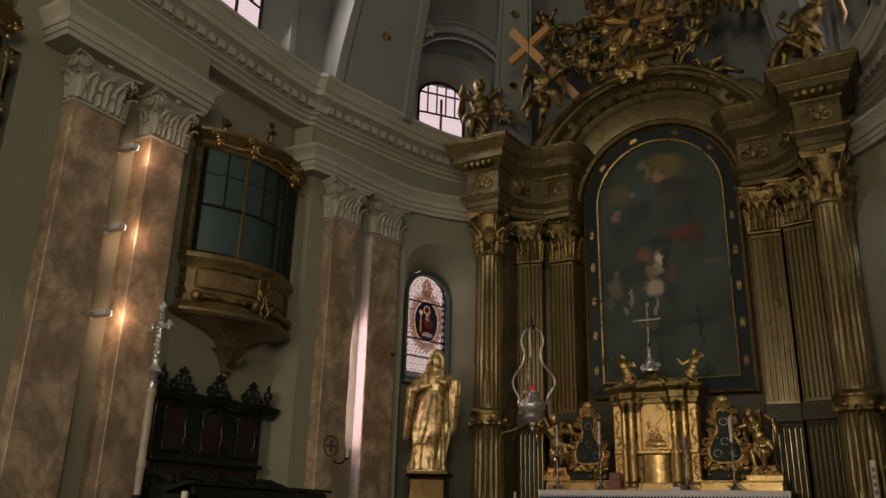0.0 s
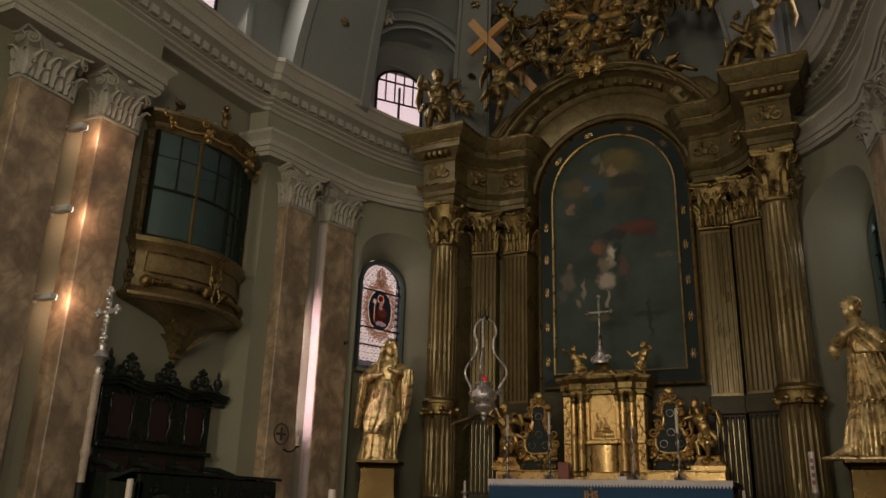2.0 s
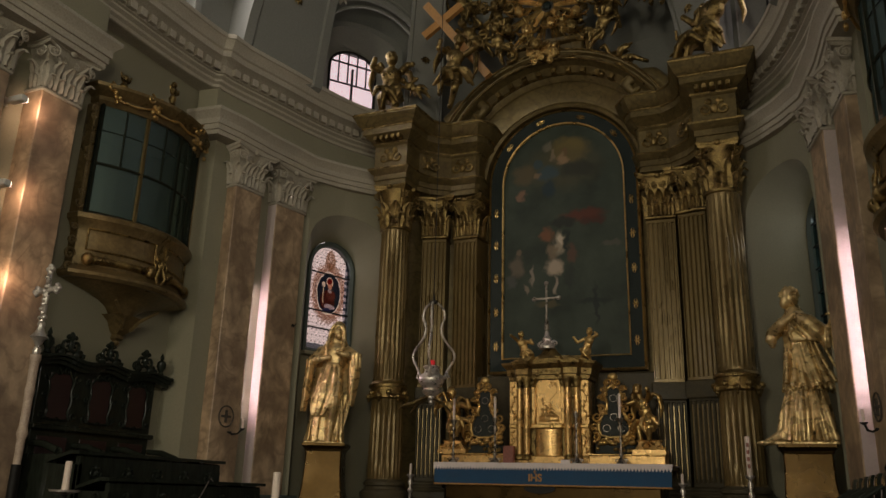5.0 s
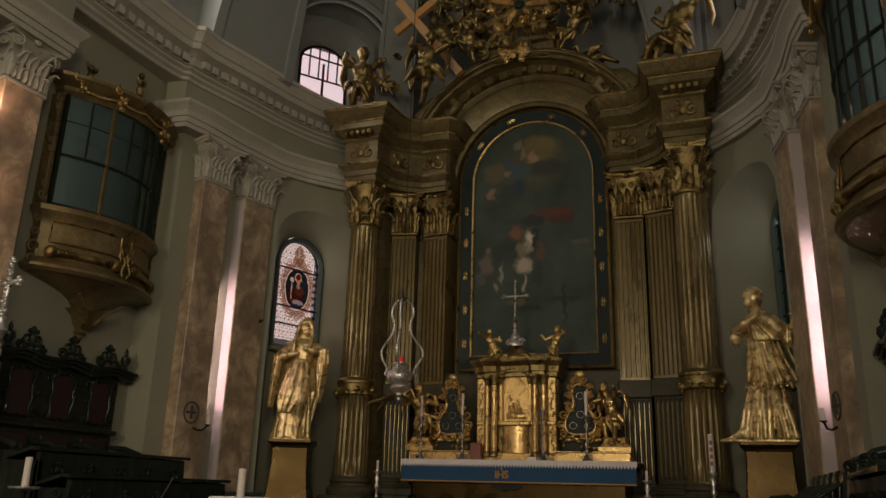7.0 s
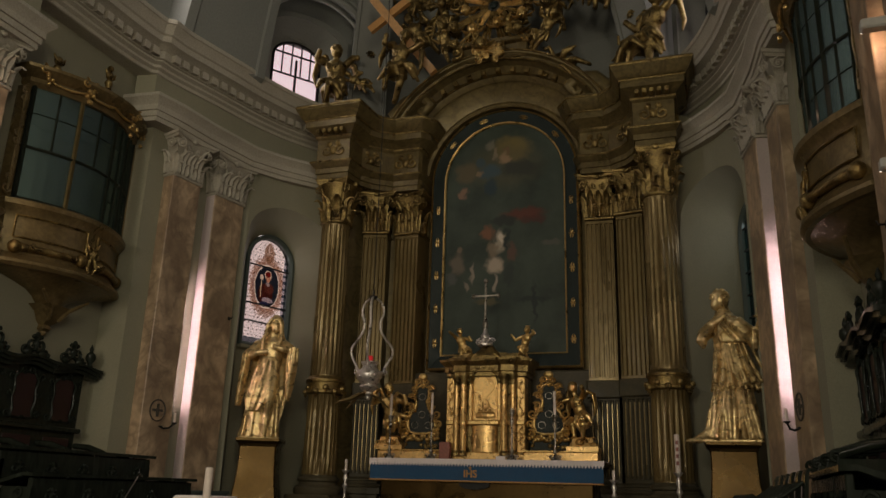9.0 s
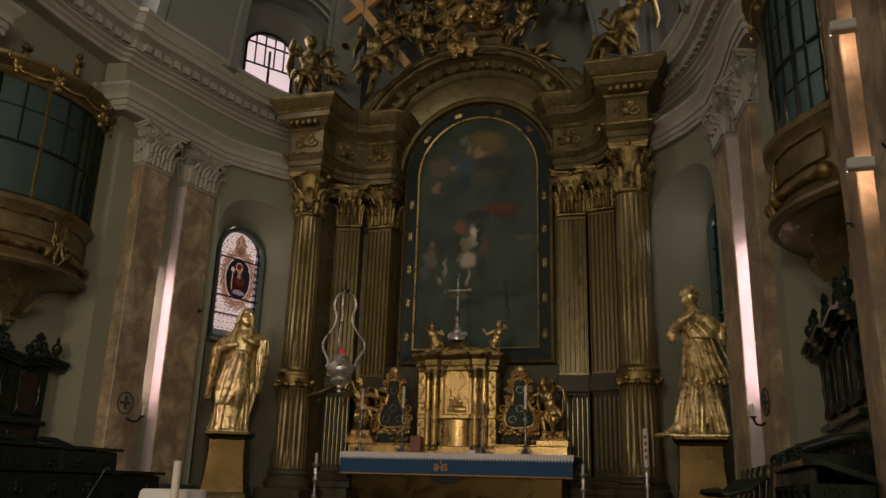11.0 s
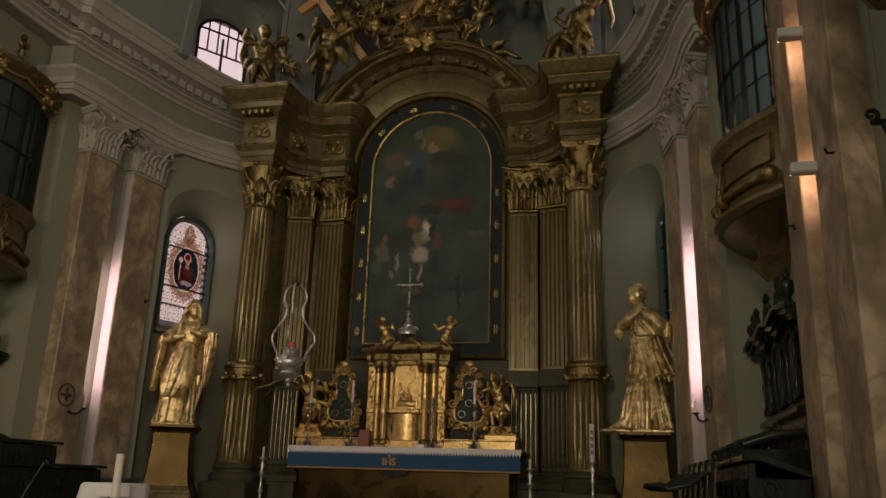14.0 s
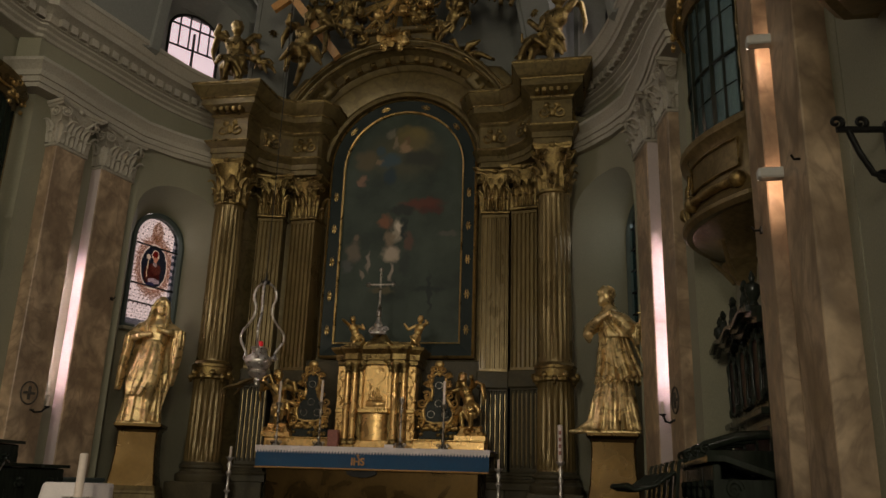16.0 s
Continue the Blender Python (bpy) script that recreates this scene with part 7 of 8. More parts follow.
# crucifix on top
cx = thing("altar_crucifix", "silver altar crucifix on an ornate foot", "crucifix", pose(-0.11, 12.50, TZ + 1.81))
foot = Shape().lathe([(0.13, 0.0), (0.13, 0.03), (0.09, 0.06), (0.06, 0.12), (0.075, 0.17), (0.04, 0.22), (0.03, 0.30)], 14)
for i in range(6):
    a = i * math.pi / 3
    scroll(foot, (0.11 * math.cos(a), 0.11 * math.sin(a), 0.08), 0.06, "xz", 1 if math.cos(a) > 0 else -1, 0.014)
part("foot", foot, SILVER, cx, "scrolled silver foot", True, 50)
part("stem", Shape().box(-0.016, 0.016, -0.012, 0.012, 0.28, 1.08, 0.005).box(-0.19, 0.19, -0.014, 0.014, 0.828, 0.860, 0.005).tube([(0, 0, 0.28), (0, 0, 0.36), (0, 0, 0.44), (0, 0, 0.52)], [0.03, 0.045, 0.03, 0.018], 10), OLD_SILVER, cx)
for x, z in ((-0.21, 0.843), (0.21, 0.843), (0, 1.10)):
    part("trefoil_end", Shape().ball((x, 0, z), (0.04, 0.022, 0.04), 8, 6), OLD_SILVER, cx, "", True, 60)

for x, kind, rz, lab in ((-0.46, 0, 25, "small gilded cherub standing on the tabernacle cornice"), (0.55, 1, -25, "small gilded cherub standing on the tabernacle cornice")):
    place_angel(kind, 0.52, pose(x, 12.45, TZ + 1.54, 0, 0, rz), GOLD, lab, False, "tabernacle cherubs", "cherub_statue")
for s in (-1, 1):
    x0, x1 = (-1.84, -0.70) if s < 0 else (0.58, 1.70)
    grad = thing("gradine", "low gilded wooden step at the back of the altar", "altar step", pose(0, 12.30, TZ), "altar gradines")
    part("riser", Shape().box(x0, x1, 0.0, 0.36, 0, 0.13, 0.01), TAB_GOLD, grad)
    part("moulding", Shape().box(x0 - 0.01, x1 + 0.01, -0.02, 0.37, 0.13, 0.152, 0.006), GOLD, grad, "thin gilded edge moulding")
    ax = -1.66 if s < 0 else 1.47
    base = thing("gilded_pedestal", "gilded curved base under a kneeling angel", "pedestal", pose(ax, 12.46, TZ + 0.152) @ Matrix.Diagonal((1, 1, 0.62, 1)))
    part("block", Shape().loft([[(-w, -d, z), (w, -d, z), (w, d, z), (-w, d, z)] for z, w, d in ((0, 0.24, 0.17), (0.10, 0.24, 0.17), (0.11, 0.21, 0.15), (0.22, 0.16, 0.13), (0.30, 0.15, 0.12), (0.33, 0.18, 0.14))]), TAB_GOLD, base, "", True, 30)
    sc = Shape()
    scroll(sc, (-s * 0.02, -0.16, 0.20), 0.10, "xz", s, 0.025)
    scroll(sc, (s * 0.17, -0.14, 0.16), 0.07, "xz", -s, 0.02)
    part("scroll", sc, GOLD, base, "", True, 60)
    place_angel(2 if s < 0 else 3, 0.88, pose(ax, 12.44, TZ + 0.27, 0, 0, -s * 30), GOLD, "gilded kneeling angel beside the tabernacle", True, "altar angels")
    # reliquary
    rq = thing("reliquary", "dark glazed reliquary in a gilded scrolled frame", "reliquary", pose(-1.14 if s < 0 else 0.95, 12.45, TZ - 0.008) @ Matrix.Diagonal((1.14, 1, 1.05, 1)), "altar reliquaries")
    out = [(0.07, 0.39), (0.16, 0.42), (0.195, 0.50), (0.185, 0.62), (0.13, 0.72), (0.085, 0.80), (0.08, 0.88), (0.10, 0.98), (0.085, 1.08), (0.0, 1.14)]
    ring = [(x, z) for x, z in out] + [(-x, z) for x, z in reversed(out[:-1])]
    part("glass_field", Shape().loft([[(x, y, z) for x, z in ring] for y in (-0.03, 0.05)]), RELIC, rq, "dark field of small relics")
    gems = Shape()
    for zz, xx in ((0.52, -0.10), (0.52, 0.10), (0.68, 0), (0.95, 0.0)):
        gems.tube([(xx + 0.05 * math.cos(i * math.pi / 6), -0.033, zz + 0.05 * math.sin(i * math.pi / 6)) for i in range(13)], 0.005, 5)
    part("relic_rings", gems, OLD_SILVER, rq, "thin tarnished rings", True, 60)["kind"] = "stuff"
    fr = Shape()
    fr.tube([(x * 1.06, -0.04, z) for x, z in ring] + [(ring[0][0] * 1.06, -0.04, ring[0][1])], [0.019 + 0.008 * math.sin(i * 2.1) for i in range(len(ring) + 1)], 7)
    random.seed(40)
    for i in range(26):
        x_, z_ = random.choice(ring)
        k_ = random.uniform(1.12, 1.36)
        scroll(fr, (x_ * k_, -0.05, z_ + random.uniform(-0.05, 0.06)), random.uniform(0.022, 0.04), "xz", random.choice((-1, 1)), 0.016, 1.3, random.uniform(0, 6))
    for q in (-1, 1):
        for x, z, r in ((0.24, 0.40, 0.06), (0.25, 0.54, 0.055), (0.22, 0.68, 0.07), (0.16, 0.80, 0.06), (0.15, 0.95, 0.055), (0.13, 1.08, 0.05), (0.06, 1.18, 0.05), (0.14, 0.34, 0.05)):
            scroll(fr, (q * x, -0.05, z), r, "xz", q, 0.022, 1.3, random.uniform(0, 6))
    for i in range(14):
        fr.ball((-0.26 + 0.04 * i, -0.07, 0.33 + 0.03 * math.sin(i * 1.9)), 0.032, 6, 5)
    fr.ball((0, -0.04, 1.26), (0.07, 0.04, 0.06), 8, 6)
    part("scroll_frame", fr, GOLD, rq, "gilded scrolled frame", True, 60)
    dk = Shape()
    random.seed(17)
    for i in range(26):
        dk.ball((random.uniform(-0.24, 0.24), -0.03, random.uniform(0.17, 0.33)), 0.028, 6, 4)
    part("flower_bed", dk, DARK_GOLD, rq, "dark gilded flowers", True, 60)["kind"] = "stuff"
    part("flower_box", Shape().box(-0.27, 0.27, -0.02, 0.06, 0.15, 0.37, 0.02), RELIC, rq, "dark box behind the flowers")


def candlestick(x, y, z, h, candle, label, r=0.021):
    ob = thing("candlestick", label, "candlestick", pose(x, y, z), "altar candlesticks")
    part("stick", Shape().lathe([(0.075, 0), (0.07, 0.02), (0.045, 0.05), (0.02, 0.09), (0.035, 0.12), (0.018, 0.16), (0.016, h * 0.7), (0.032, h * 0.78), (0.016, h * 0.86), (0.045, h * 0.96), (0.048, h)], 14).tube(spiral((0.06, 0, 0.04), 0.035, 0.008, 1.2, 0, 10), 0.01, 5).tube(spiral((-0.06, 0, 0.04), 0.035, 0.008, 1.2, math.pi, 10, "xz", -1), 0.01, 5), OLD_SILVER, ob, "tarnished silver stick", True, 50)
    if candle:
        part("candle", Shape().lathe([(r, h), (r, h + candle), (r * 0.4, h + candle + 0.008)], 10), WAX, ob, "white wax candle", True)
    return ob


candlestick(-1.55, 12.10, TZ, 0.66, 0.33, "silver altar candlestick with a white candle")
candlestick(-0.86, 12.12, TZ, 0.68, 0.33, "silver altar candlestick with a white candle")
candlestick(0.44, 12.10, TZ, 0.74, 0.02, "silver altar candlestick with a white candle")
candlestick(1.10, 12.10, TZ, 0.66, 0.35, "silver altar candlestick with a white candle")
tagged(part("small_box", Shape().box(-0.085, 0.085, -0.05, 0.05, 0, 0.26, 0.008), PINK_STONE, None, "", False, 35, pose(-0.66, 12.22, TZ)), "small dull red box standing on the altar", "box")
tagged(part("altar_card", Shape().box(-0.07, 0.07, -0.012, 0.012, 0, 0.05, 0.003), WHITE_CLOTH, None, "", False, 35, pose(0.26, 12.12, TZ + 0.002)), "small white card lying on the altar", "card")

# standing candles beside the altar
def standing_candle(x, y, z0, z_pan, z_top, r, label, marks=False):
    ob = thing("standing_candle", label, "candle stand", pose(x, y, z0))
    h = z_pan - z0
    part("stand", Shape().lathe([(0.14, 0), (0.14, 0.03), (0.06, 0.07), (0.025, 0.12), (0.022, h * 0.3), (0.05, h * 0.34), (0.022, h * 0.4), (0.02, h * 0.62), (0.045, h * 0.68), (0.018, h * 0.76), (0.04, h * 0.85), (0.02, h * 0.92), (0.06, h * 0.98), (0.06, h)], 16), SILVER, ob, "turned silver stand", True, 50)
    c = part("candle", Shape().lathe([(r, h), (r, z_top - z0), (r * 0.4, z_top - z0 + 0.01)], 16), WAX, ob, "thick ivory candle", True)
    if marks:
        for i in range(4):
            part("mark", Shape().box(-0.018, 0.018, -r - 0.003, -r + 0.006, z_top - z0 - 0.13 - 0.09 * i, z_top - z0 - 0.08 - 0.09 * i), PINK_STONE, c, "small dull red mark")
    return ob


standing_candle(2.87, 11.50, 1.045, 1.85, 2.34, 0.036, "tall ivory candle with red marks on a silver stand", True)
standing_candle(-2.12, 11.75, 1.045, 1.80, 1.95, 0.020, "slim white candle on a turned silver stand")
standing_candle(1.98, 11.80, 1.045, 1.74, 1.86, 0.020, "slim white candle on a turned silver stand")

# ---- hanging sanctuary lamp ----
lamp = thing("sanctuary_lamp", "silver hanging lamp with a small red light", "hanging lamp", pose(-1.48, 11.0, 0) @ Matrix.Diagonal((1.2, 1.2, 1, 1)))
part("bowl", Shape().lathe([(0.01, 2.78), (0.03, 2.80), (0.025, 2.84), (0.05, 2.87), (0.045, 2.90), (0.10, 2.94), (0.115, 2.98), (0.09, 3.01), (0.13, 3.06), (0.165, 3.13), (0.15, 3.20), (0.10, 3.25), (0.085, 3.30), (0.11, 3.33), (0.11, 3.35), (0.05, 3.36)], 20), SILVER, lamp, "chased silver bowl", True, 40)
part("red_glass", Shape().lathe([(0.03, 3.36), (0.036, 3.39), (0.038, 3.42), (0.03, 3.44)], 14), RUBY, lamp, "small glowing red glass", True)
for i in range(3):
    a = 2 * math.pi * i / 3 + 2.9
    c, s_ = math.cos(a), math.sin(a)
    arm = Shape()
    arm.tube([(0.13 * c, 0.13 * s_, 3.18), (0.20 * c, 0.20 * s_, 3.22), (0.21 * c, 0.21 * s_, 3.30)], [0.03, 0.028, 0.016], 7)
    scroll(arm, (0.20 * c, 0.20 * s_, 3.20), 0.04, "xz", 1, 0.014)
    part("arm", arm, SILVER, lamp, "", True, 60)
    pts = [(r * c, r * s_, z) for r, z in ((0.21, 3.30), (0.30, 3.48), (0.29, 3.60), (0.20, 3.72), (0.13, 3.84), (0.12, 3.98), (0.16, 4.12), (0.13, 4.26), (0.04, 4.34))]
    pts = arc_path(pts, 4)
    part("chain", Shape().tube(pts, [0.013 + 0.006 * (k % 2) for k in range(len(pts))], 6), SILVER, lamp, "curved silver chain", True, 60)
part("hook", Shape().lathe([(0.05, 4.32), (0.05, 4.36), (0.015, 4.38), (0.012, 4.46)], 10), IRON, lamp)
part("wire", Shape().tube([(0, 0, 4.44), (0, 0, 13.6)], 0.006, 5), IRON, lamp, "thin dark wire")
eagle = Shape()
for q in (-1, 1):
    eagle.tube([(q * 0.04, 0, 2.86), (q * 0.16, -0.02, 2.80), (q * 0.28, 0, 2.66)], [0.03, 0.04, 0.01], 6, 0.5)
eagle.tube([(0.0, 0, 2.90), (-0.09, -0.05, 2.86), (-0.20, -0.10, 2.78), (-0.31, -0.14, 2.75), (-0.36, -0.16, 2.71)], [0.03, 0.055, 0.06, 0.035, 0.01], 8, 0.6)
part("leaf_drop", eagle, DARK_GOLD, lamp, "gilded leaves under the bowl", True, 60)

# ---- choir stalls ----
def stall(w):
    ob = thing("choir_stall", "black-brown carved choir stall with dark red back panels", "choir stall", None, "choir stalls")
    part("back", Shape().box(-w / 2, w / 2, -0.08, 0.0, 0, 2.10, 0.01), DARK_WOOD, ob)
    part("seat", Shape().box(-w / 2, w / 2, -0.56, -0.06, 0.40, 0.46, 0.012).box(-w / 2, w / 2, -0.5, -0.06, 0.0, 0.40), DARK_WOOD, ob)
    part("mid_rail", Shape().box(-w / 2 - 0.03, w / 2 + 0.03, -0.15, 0, 1.29, 1.35, 0.012), DARK_WOOD, ob)
    top = Shape()
    n = 36
    for off, z0, z1 in ((0.08, 2.00, 2.05), (0.12, 2.045, 2.09), (0.16, 2.085, 2.12)):
        us = [-w / 2 - 0.18 + (w + 0.36) * i / n for i in range(n + 1)]
        wave = [0.035 * math.sin(3 * 2 * math.pi * (i / n) - math.pi / 2) for i in range(n + 1)]
        rings = [[(u, -off - 0.08, z0 + wv * 0.8), (u, -off - 0.08, z1 + wv * 0.5), (u, 0, z1 + wv * 0.5), (u, 0, z0 + wv * 0.8)] for u, wv in zip(us, wave)]
        top.loft(rings)
    cor = part("cornice", top, DARK_WOOD, ob, "wavy moulded cornice", True, 35)
    for i in range(3):
        u = -w / 2 + w * (i + 0.5) / 3
        part("back_panel", Shape().box(u - w / 6 + 0.16, u + w / 6 - 0.16, -0.088, -0.07, 1.42, 1.93, 0.006), RED_PANEL, ob, "dark red panel")
        part("lower_panel", Shape().box(u - w / 6 + 0.10, u + w / 6 - 0.10, -0.09, -0.07, 0.85, 1.22, 0.006), RED_PANEL, ob, "dark red panel")
        cv = Shape()
        for q in (-1, 1):
            cv.tube([(u + q * (w / 6 - 0.16 + dx), -0.10, z) for dx, z in ((0.02, 1.41), (-0.015, 1.50), (0.025, 1.62), (0.0, 1.74), (0.03, 1.85), (-0.06, 1.95))], [0.014, 0.016, 0.014, 0.016, 0.018, 0.01], 6)
            for z, r in ((1.45, 0.05), (1.68, 0.04), (1.88, 0.05)):
                scroll(cv, (u + q * (w / 6 - 0.09), -0.10, z), r, "xz", q, 0.013)
            scroll(cv, (u + q * 0.06, -0.10, 1.96), 0.05, "xz", q, 0.013)
        cv.tube([(u - 0.16, -0.10, 1.42), (u - 0.05, -0.105, 1.405), (u, -0.11, 1.43), (u + 0.05, -0.105, 1.405), (u + 0.16, -0.10, 1.42)], 0.012, 6)
        part("carving", cv, DARK_WOOD, ob, "glossy carved scrolls", True, 60)
        cr = Shape()
        for q in (-1, 1):
            scroll(cr, (u + q * 0.07, -0.15, 2.26), 0.10, "xz", q, 0.028, 1.5, math.pi / 2)
            scroll(cr, (u + q * 0.17, -0.15, 2.18), 0.06, "xz", -q, 0.022)
            cr.ball((u + q * 0.12, -0.15, 2.16), (0.07, 0.04, 0.05), 7, 5)
        cr.ball((u, -0.15, 2.36), (0.05, 0.03, 0.06), 8, 6)
        part("crest", cr, DARK_WOOD, cor, "carved scroll crest", True, 60)
    for u in (-w / 2 + 0.05, w / 2 - 0.05):
        part("urn", Shape().lathe([(0.05, 2.13), (0.03, 2.17), (0.07, 2.24), (0.06, 2.30), (0.02, 2.33), (0.03, 2.36), (0.005, 2.42)], 12, (u * 1.06, -0.14, 0)), DARK_WOOD, cor, "", True, 40)
    for i in range(4):
        u = -w / 2 + w * i / 3
        pr = Shape().box(u - 0.035, u + 0.035, -0.60, -0.06, 0.0, 1.02, 0.01)
        pr.tube([(u, -0.10, 1.14), (u, -0.35, 1.12), (u, -0.58, 1.05)], [0.035, 0.04, 0.045], 8)
        scroll(pr, (u, -0.60, 1.03), 0.05, "yz", 1, 0.02)
        part("arm_rest", pr, DARK_WOOD, ob, "carved arm rest", True, 50)
    return ob


st = stall(1.95)
st.matrix_basis = put(1, 4.85, 7.95, CHOIR - 0.005) @ Matrix.Diagonal((1, 1, 1.07, 1))
copy_thing(st, put(-1, 4.93, 7.95, CHOIR - 0.005))


def desk(w, h):
    ob = thing("choir_desk", "black-brown kneeling desk with carved ends before the stalls", "desk", None, "choir desks")
    part("front", Shape().box(-w / 2, w / 2, -0.06, 0.0, 0, h - 0.05, 0.01), DARK_WOOD, ob)
    part("top", Shape().loft([[(-w / 2 - 0.05, y, z), (w / 2 + 0.05, y, z), (w / 2 + 0.05, y, z + 0.035), (-w / 2 - 0.05, y, z + 0.035)] for y, z in ((-0.10, h - 0.04), (0.02, h - 0.035), (0.36, h - 0.13))]), DARK_WOOD, ob)
    for q in (-1, 1):
        en = Shape().box(*sorted((q * (w / 2 - 0.05), q * w / 2)), -0.06, 0.36, 0, h - 0.14)
        for z, r, hd in ((h - 0.20, 0.06, 1), (h - 0.40, 0.07, -1), (0.25, 0.08, 1)):
            scroll(en, (q * (w / 2 + 0.008), 0.08, z), r, "yz", hd, 0.018)
        part("desk_end", en, DARK_WOOD, ob, "carved scrolled end", True, 50)
    for i in range(5):
        u = -w / 2 + w * (i + 0.5) / 5
        cv = Shape()
        for q in (-1, 1):
            scroll(cv, (u + q * 0.05, -0.075, h - 0.22), 0.05, "xz", q, 0.016, 1.3, math.pi / 2)
        cv.ball((u, -0.07, h - 0.17), 0.03, 7, 5)
        part("carving", cv, DARK_WOOD, ob, "glossy carved scrolls", True, 60)
    return ob


dk = desk(2.30, 1.10)
dk.matrix_basis = put(-1, 3.45, 7.55, CHOIR - 0.005)
dk2 = desk(2.6, 0.84)
dk2.matrix_basis = put(-1, 3.05, 7.75, CHOIR - 0.005)
copy_thing(dk2, put(1, 4.28, 7.55, CHOIR - 0.005) @ Matrix.Diagonal((0.9, 1, 1.22, 1)))
# carved chair backs along the other desk
for i in range(6):
    ch = thing("choir_chair", "low black-brown chair with curved carved arms", "chair", pose(3.92 - 0.02 * i, 7.55 + 0.46 * i, CHOIR - 0.005, 0, 0, -90), "choir chairs")
    part("seat", Shape().box(-0.13, 0.13, -0.28, 0.10, 0.42, 0.47, 0.01), DARK_WOOD, ch)
    part("backrest", Shape().loft([[(-0.13, 0.10 + y, z), (0.13, 0.10 + y, z), (0.13, 0.13 + y, z), (-0.13, 0.13 + y, z)] for y, z in ((0, 0.40), (0.01, 0.7), (0.04, 0.98), (0.06, 1.03))]), DARK_WOOD, ch)
    for q in (-1, 1):
        part("arm", Shape().tube([(q * 0.12, 0.12, 0.92), (q * 0.12, -0.05, 0.80), (q * 0.12, -0.22, 0.76), (q * 0.12, -0.30, 0.80)], [0.018, 0.02, 0.024, 0.03], 7), DARK_WOOD, ch, "", True, 60)
        for y in (-0.24, 0.11):
            part("leg", Shape().box(q * 0.11 - 0.018, q * 0.11 + 0.018, y - 0.018, y + 0.018, 0, 0.43, 0.004), DARK_WOOD, ch)

cable = Shape().tube(arc_path([(-2.95, 8.02, 1.585), (-2.93, 7.94, 1.60), (-2.925, 7.86, 1.50), (-2.93, 7.74, 1.33), (-2.93, 7.62, 1.10), (-2.92, 7.58, 0.80), (-2.90, 7.50, 0.753)], 5), 0.008, 6)
tagged(part("desk_cable", cable, OLD_SILVER, None, "", True, 60), "thin grey cable hanging down the dark choir desk", "cable")

# ---- processional cross ----
OLD_IVORY = material("aged_ivory_paint", (0.50, 0.39, 0.31), 0.5, second=(0.34, 0.25, 0.19), scale=9, contrast=0.25, bump=0.1, bump_scale=50, fine=0.15)
pc = thing("processional_cross", "pale processional cross on a tall ornate staff", "processional cross", pose(-3.20, 5.50, CHOIR - 0.005, 0, 0, -8))
part("holder", Shape().lathe([(0.22, 0), (0.22, 0.05), (0.08, 0.09), (0.045, 0.12), (0.045, 0.90), (0.05, 0.92)], 16), IRON, pc, "dark iron stand", True, 40)
part("staff", Shape().lathe([(0.034, 0.90), (0.038, 1.15), (0.055, 1.20), (0.04, 1.26), (0.04, 1.55), (0.047, 1.60), (0.04, 1.64), (0.042, 1.86), (0.052, 1.90), (0.05, 1.94)], 16), OLD_IVORY, pc, "pale painted staff", True, 40)
part("knop", Shape().lathe([(0.03, 1.94), (0.04, 1.98), (0.025, 2.02), (0.05, 2.08), (0.085, 2.11), (0.05, 2.15), (0.03, 2.20), (0.04, 2.24), (0.02, 2.27)], 16), SILVER, pc, "silver knop", True, 40)
cr = Shape()
cr.box(-0.028, 0.028, -0.016, 0.016, 2.25, 2.78, 0.006).box(-0.155, 0.155, -0.016, 0.016, 2.55, 2.605, 0.006)
for x, z in ((-0.16, 2.578), (0.16, 2.578), (0, 2.79), (0, 2.30)):
    for dx, dz in ((0, 0), (0.03, 0), (-0.03, 0), (0, 0.03), (0, -0.03)):
        cr.ball((x + dx, -0.004, z + dz), 0.028, 7, 5)
for i in range(10):
    cr.ball((random.uniform(-0.03, 0.03), -0.02, 2.30 + 0.045 * i), 0.022, 6, 5)
part("cross", cr, SILVER, pc, "pale silver openwork cross", True, 50)

# ---- candle stands in the choir ----
cs1 = thing("draped_stand", "small square stand draped in white linen", "draped stand", pose(0.0, 5.0, CHOIR - 0.005))
dr = Shape()
rings = []
for z, h, amp in ((0.688, 0.13, 0), (0.69, 0.165, 0), (0.675, 0.175, 0.004), (0.45, 0.19, 0.02), (0.10, 0.205, 0.035)):
    rings.append([((h + amp * math.sin(7 * a)) * max(-1, min(1, 1.25 * math.cos(a))), (h + amp * math.cos(5 * a)) * max(-1, min(1, 1.25 * math.sin(a))), z) for a in [2 * math.pi * j / 40 for j in range(40)]])
dr.loft(rings)
part("drape", dr, WHITE_CLOTH, cs1, "white linen drape", True, 50)
part("post", Shape().box(-0.12, 0.12, -0.12, 0.12, 0, 0.66, 0.01), DARK_WOOD, cs1)
cs3 = thing("candle_holder", "slim iron stand with a dish and thick candle", "candle stand", pose(0.170, 4.75, CHOIR - 0.005))
low = 1.350 - CHOIR
part("stem", Shape().lathe([(0.10, 0), (0.10, 0.02), (0.03, 0.05), (0.02, low - 0.04), (0.03, low - 0.02)], 14), IRON, cs3, "", True, 40)
part("dish", Shape().lathe([(0.03, low - 0.02), (0.09, low - 0.005), (0.095, low + 0.01), (0.03, low)], 20), SILVER, cs3, "shallow metal dish", True, 40)
part("candle", Shape().lathe([(0.026, low - 0.005), (0.026, 1.620 - CHOIR), (0.015, 1.625 - CHOIR)], 16), WAX, cs3, "thick ivory candle", True)
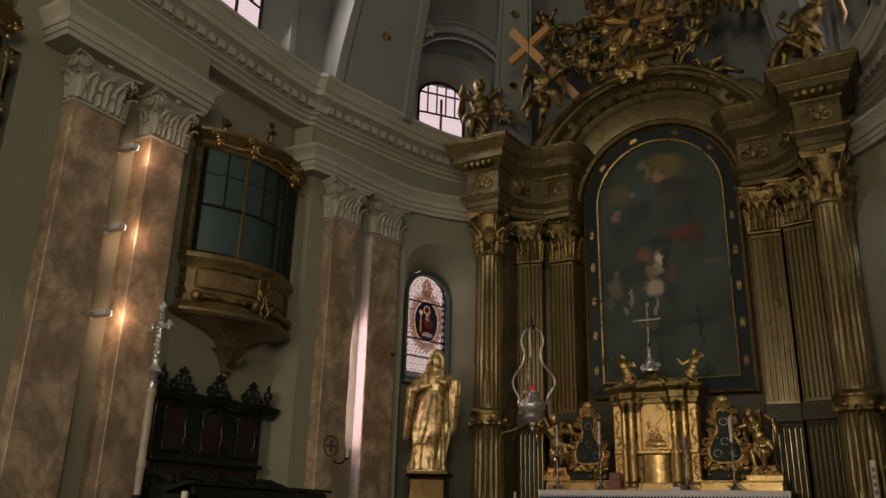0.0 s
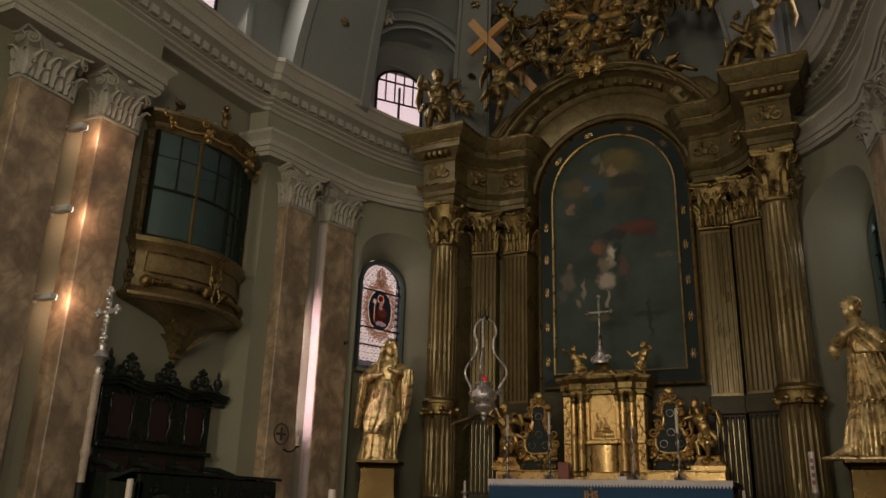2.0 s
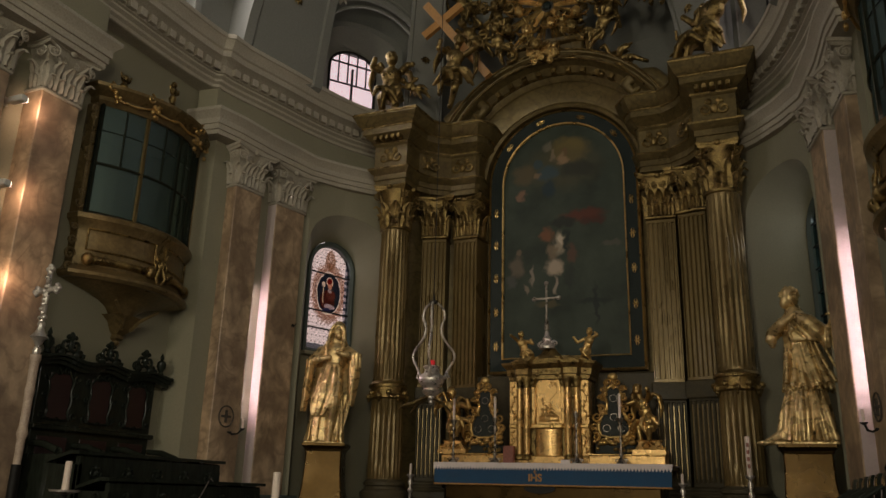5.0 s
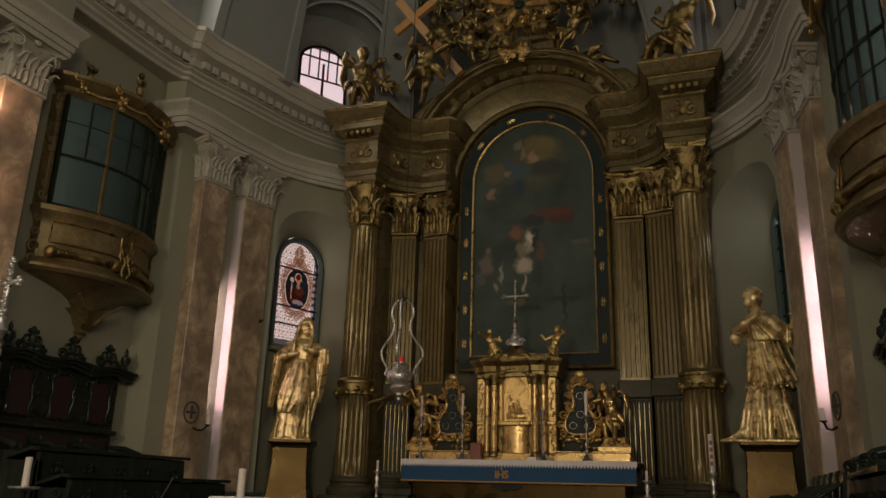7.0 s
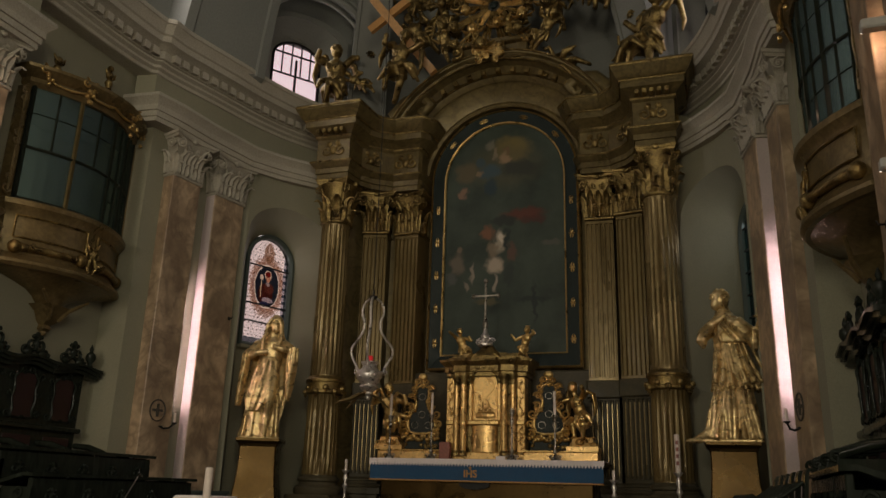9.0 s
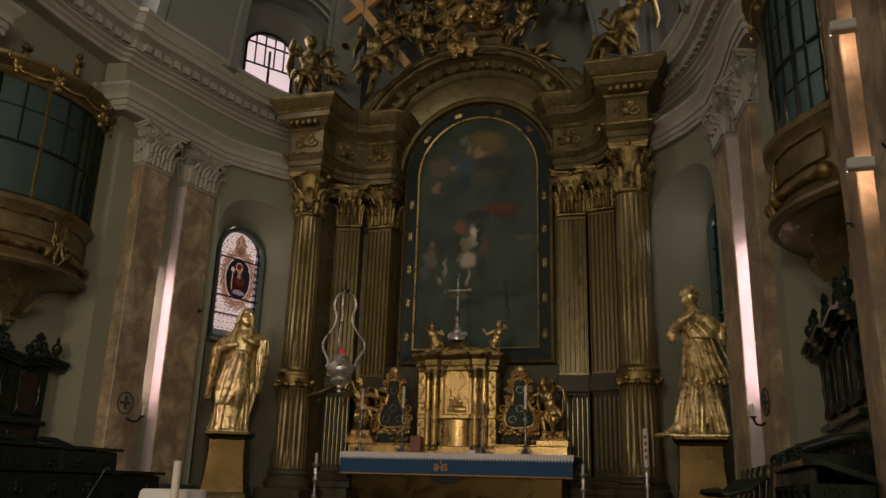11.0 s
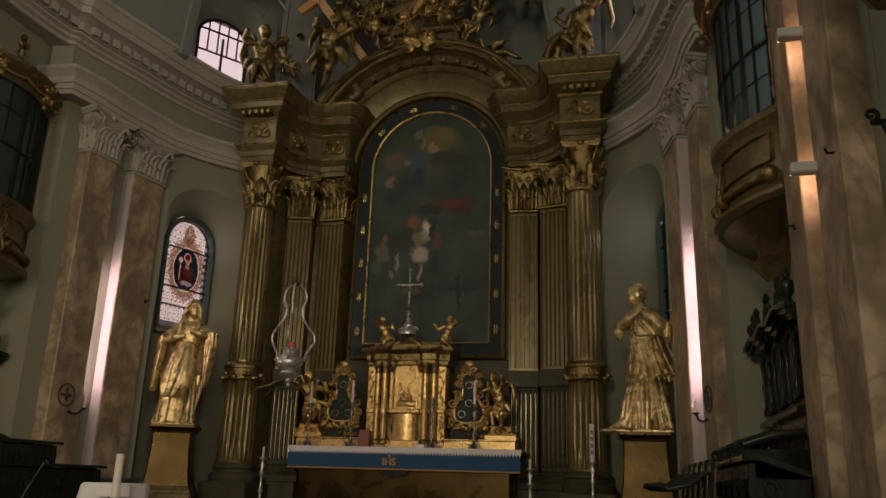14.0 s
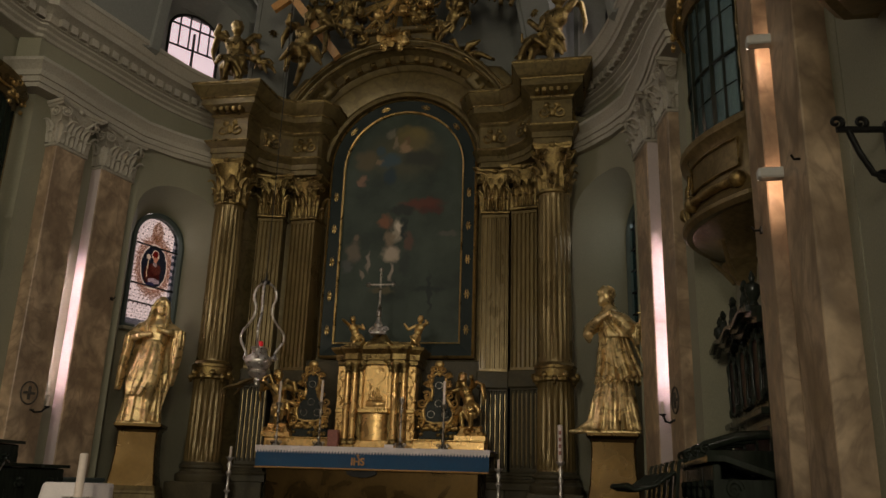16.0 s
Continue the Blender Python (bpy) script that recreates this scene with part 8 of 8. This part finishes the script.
cs2 = thing("candle_holder", "slim iron stand with a dish and thick candle", "candle stand", pose(-2.0, 4.99, CHOIR - 0.005))
part("stem", Shape().lathe([(0.16, 0), (0.16, 0.02), (0.03, 0.05), (0.02, 0.66), (0.03, 0.68)], 14), IRON, cs2, "", True, 40)
part("dish", Shape().lathe([(0.03, 0.68), (0.115, 0.70), (0.12, 0.715), (0.03, 0.705)], 20), SILVER, cs2, "shallow metal dish", True, 40)
part("candle", Shape().lathe([(0.027, 0.70), (0.027, 0.935), (0.015, 0.94)], 16), WAX, cs2, "thick ivory candle", True)

# ---- iron banner bracket on the near pilaster ----
br = thing("iron_bracket", "black wrought iron bracket with curled ends", "bracket", pose(4.945, 4.28, 3.26) @ Matrix.Scale(0.74, 4))
part("bar", Shape().tube([(0, 0, 0.18), (-0.16, -0.02, 0.18), (-0.34, -0.04, 0.18)], 0.024, 6), IRON, br, "", True, 60)
cu = Shape()
scroll(cu, (-0.34, -0.04, 0.235), 0.055, "xz", 1, 0.022, 1.2, -math.pi / 2)
scroll(cu, (-0.17, -0.02, 0.235), 0.05, "xz", 1, 0.022, 1.2, -math.pi / 2)
cu.tube([(-0.01, 0, -0.20), (-0.12, -0.01, -0.16), (-0.20, -0.02, 0.0), (-0.26, -0.03, 0.17)], 0.022, 6)
scroll(cu, (-0.05, 0, -0.17), 0.05, "xz", -1, 0.022)
part("curl", cu, IRON, br, "", True, 60)
part("wall_plate", Shape().box(-0.012, 0.0, -0.03, 0.03, -0.24, 0.24, 0.004), IRON, br)

# ---- small wall fittings ----
rad = thing("radiator", "grey-green ribbed radiator low on the wall", "radiator", put(-1, 3.98, 10.55, CHOIR - 0.005, 9.3))
for i in range(22):
    part("rib", Shape().box(-0.60 + 0.055 * i, -0.565 + 0.055 * i, -0.10, 0.0, 0.10, 0.66, 0.006), SLATE, rad)
part("top_rail", Shape().box(-0.62, 0.62, -0.11, 0.01, 0.64, 0.69, 0.008), SLATE, rad)
part("bottom_rail", Shape().box(-0.62, 0.62, -0.09, 0.0, 0.0, 0.12, 0.008), SLATE, rad)
for s, x, y, z in ((-1, 3.97, 10.93, 4.10), (1, 4.75, 5.2, 3.62), (1, 4.66, 6.20, 3.45)):
    hk = thing("wall_hook", "small dark iron hook fixed in a pilaster", "hook", put(s, x, y, z, 10 if s < 0 else 0), "wall hooks")
    part("plate", Shape().box(-0.025, 0.025, -0.006, 0.01, -0.025, 0.025, 0.002), IRON, hk)
    part("peg", Shape().tube([(0, 0, 0), (0, -0.05, 0), (0, -0.065, 0.03)], 0.009, 6), IRON, hk, "", True, 60)
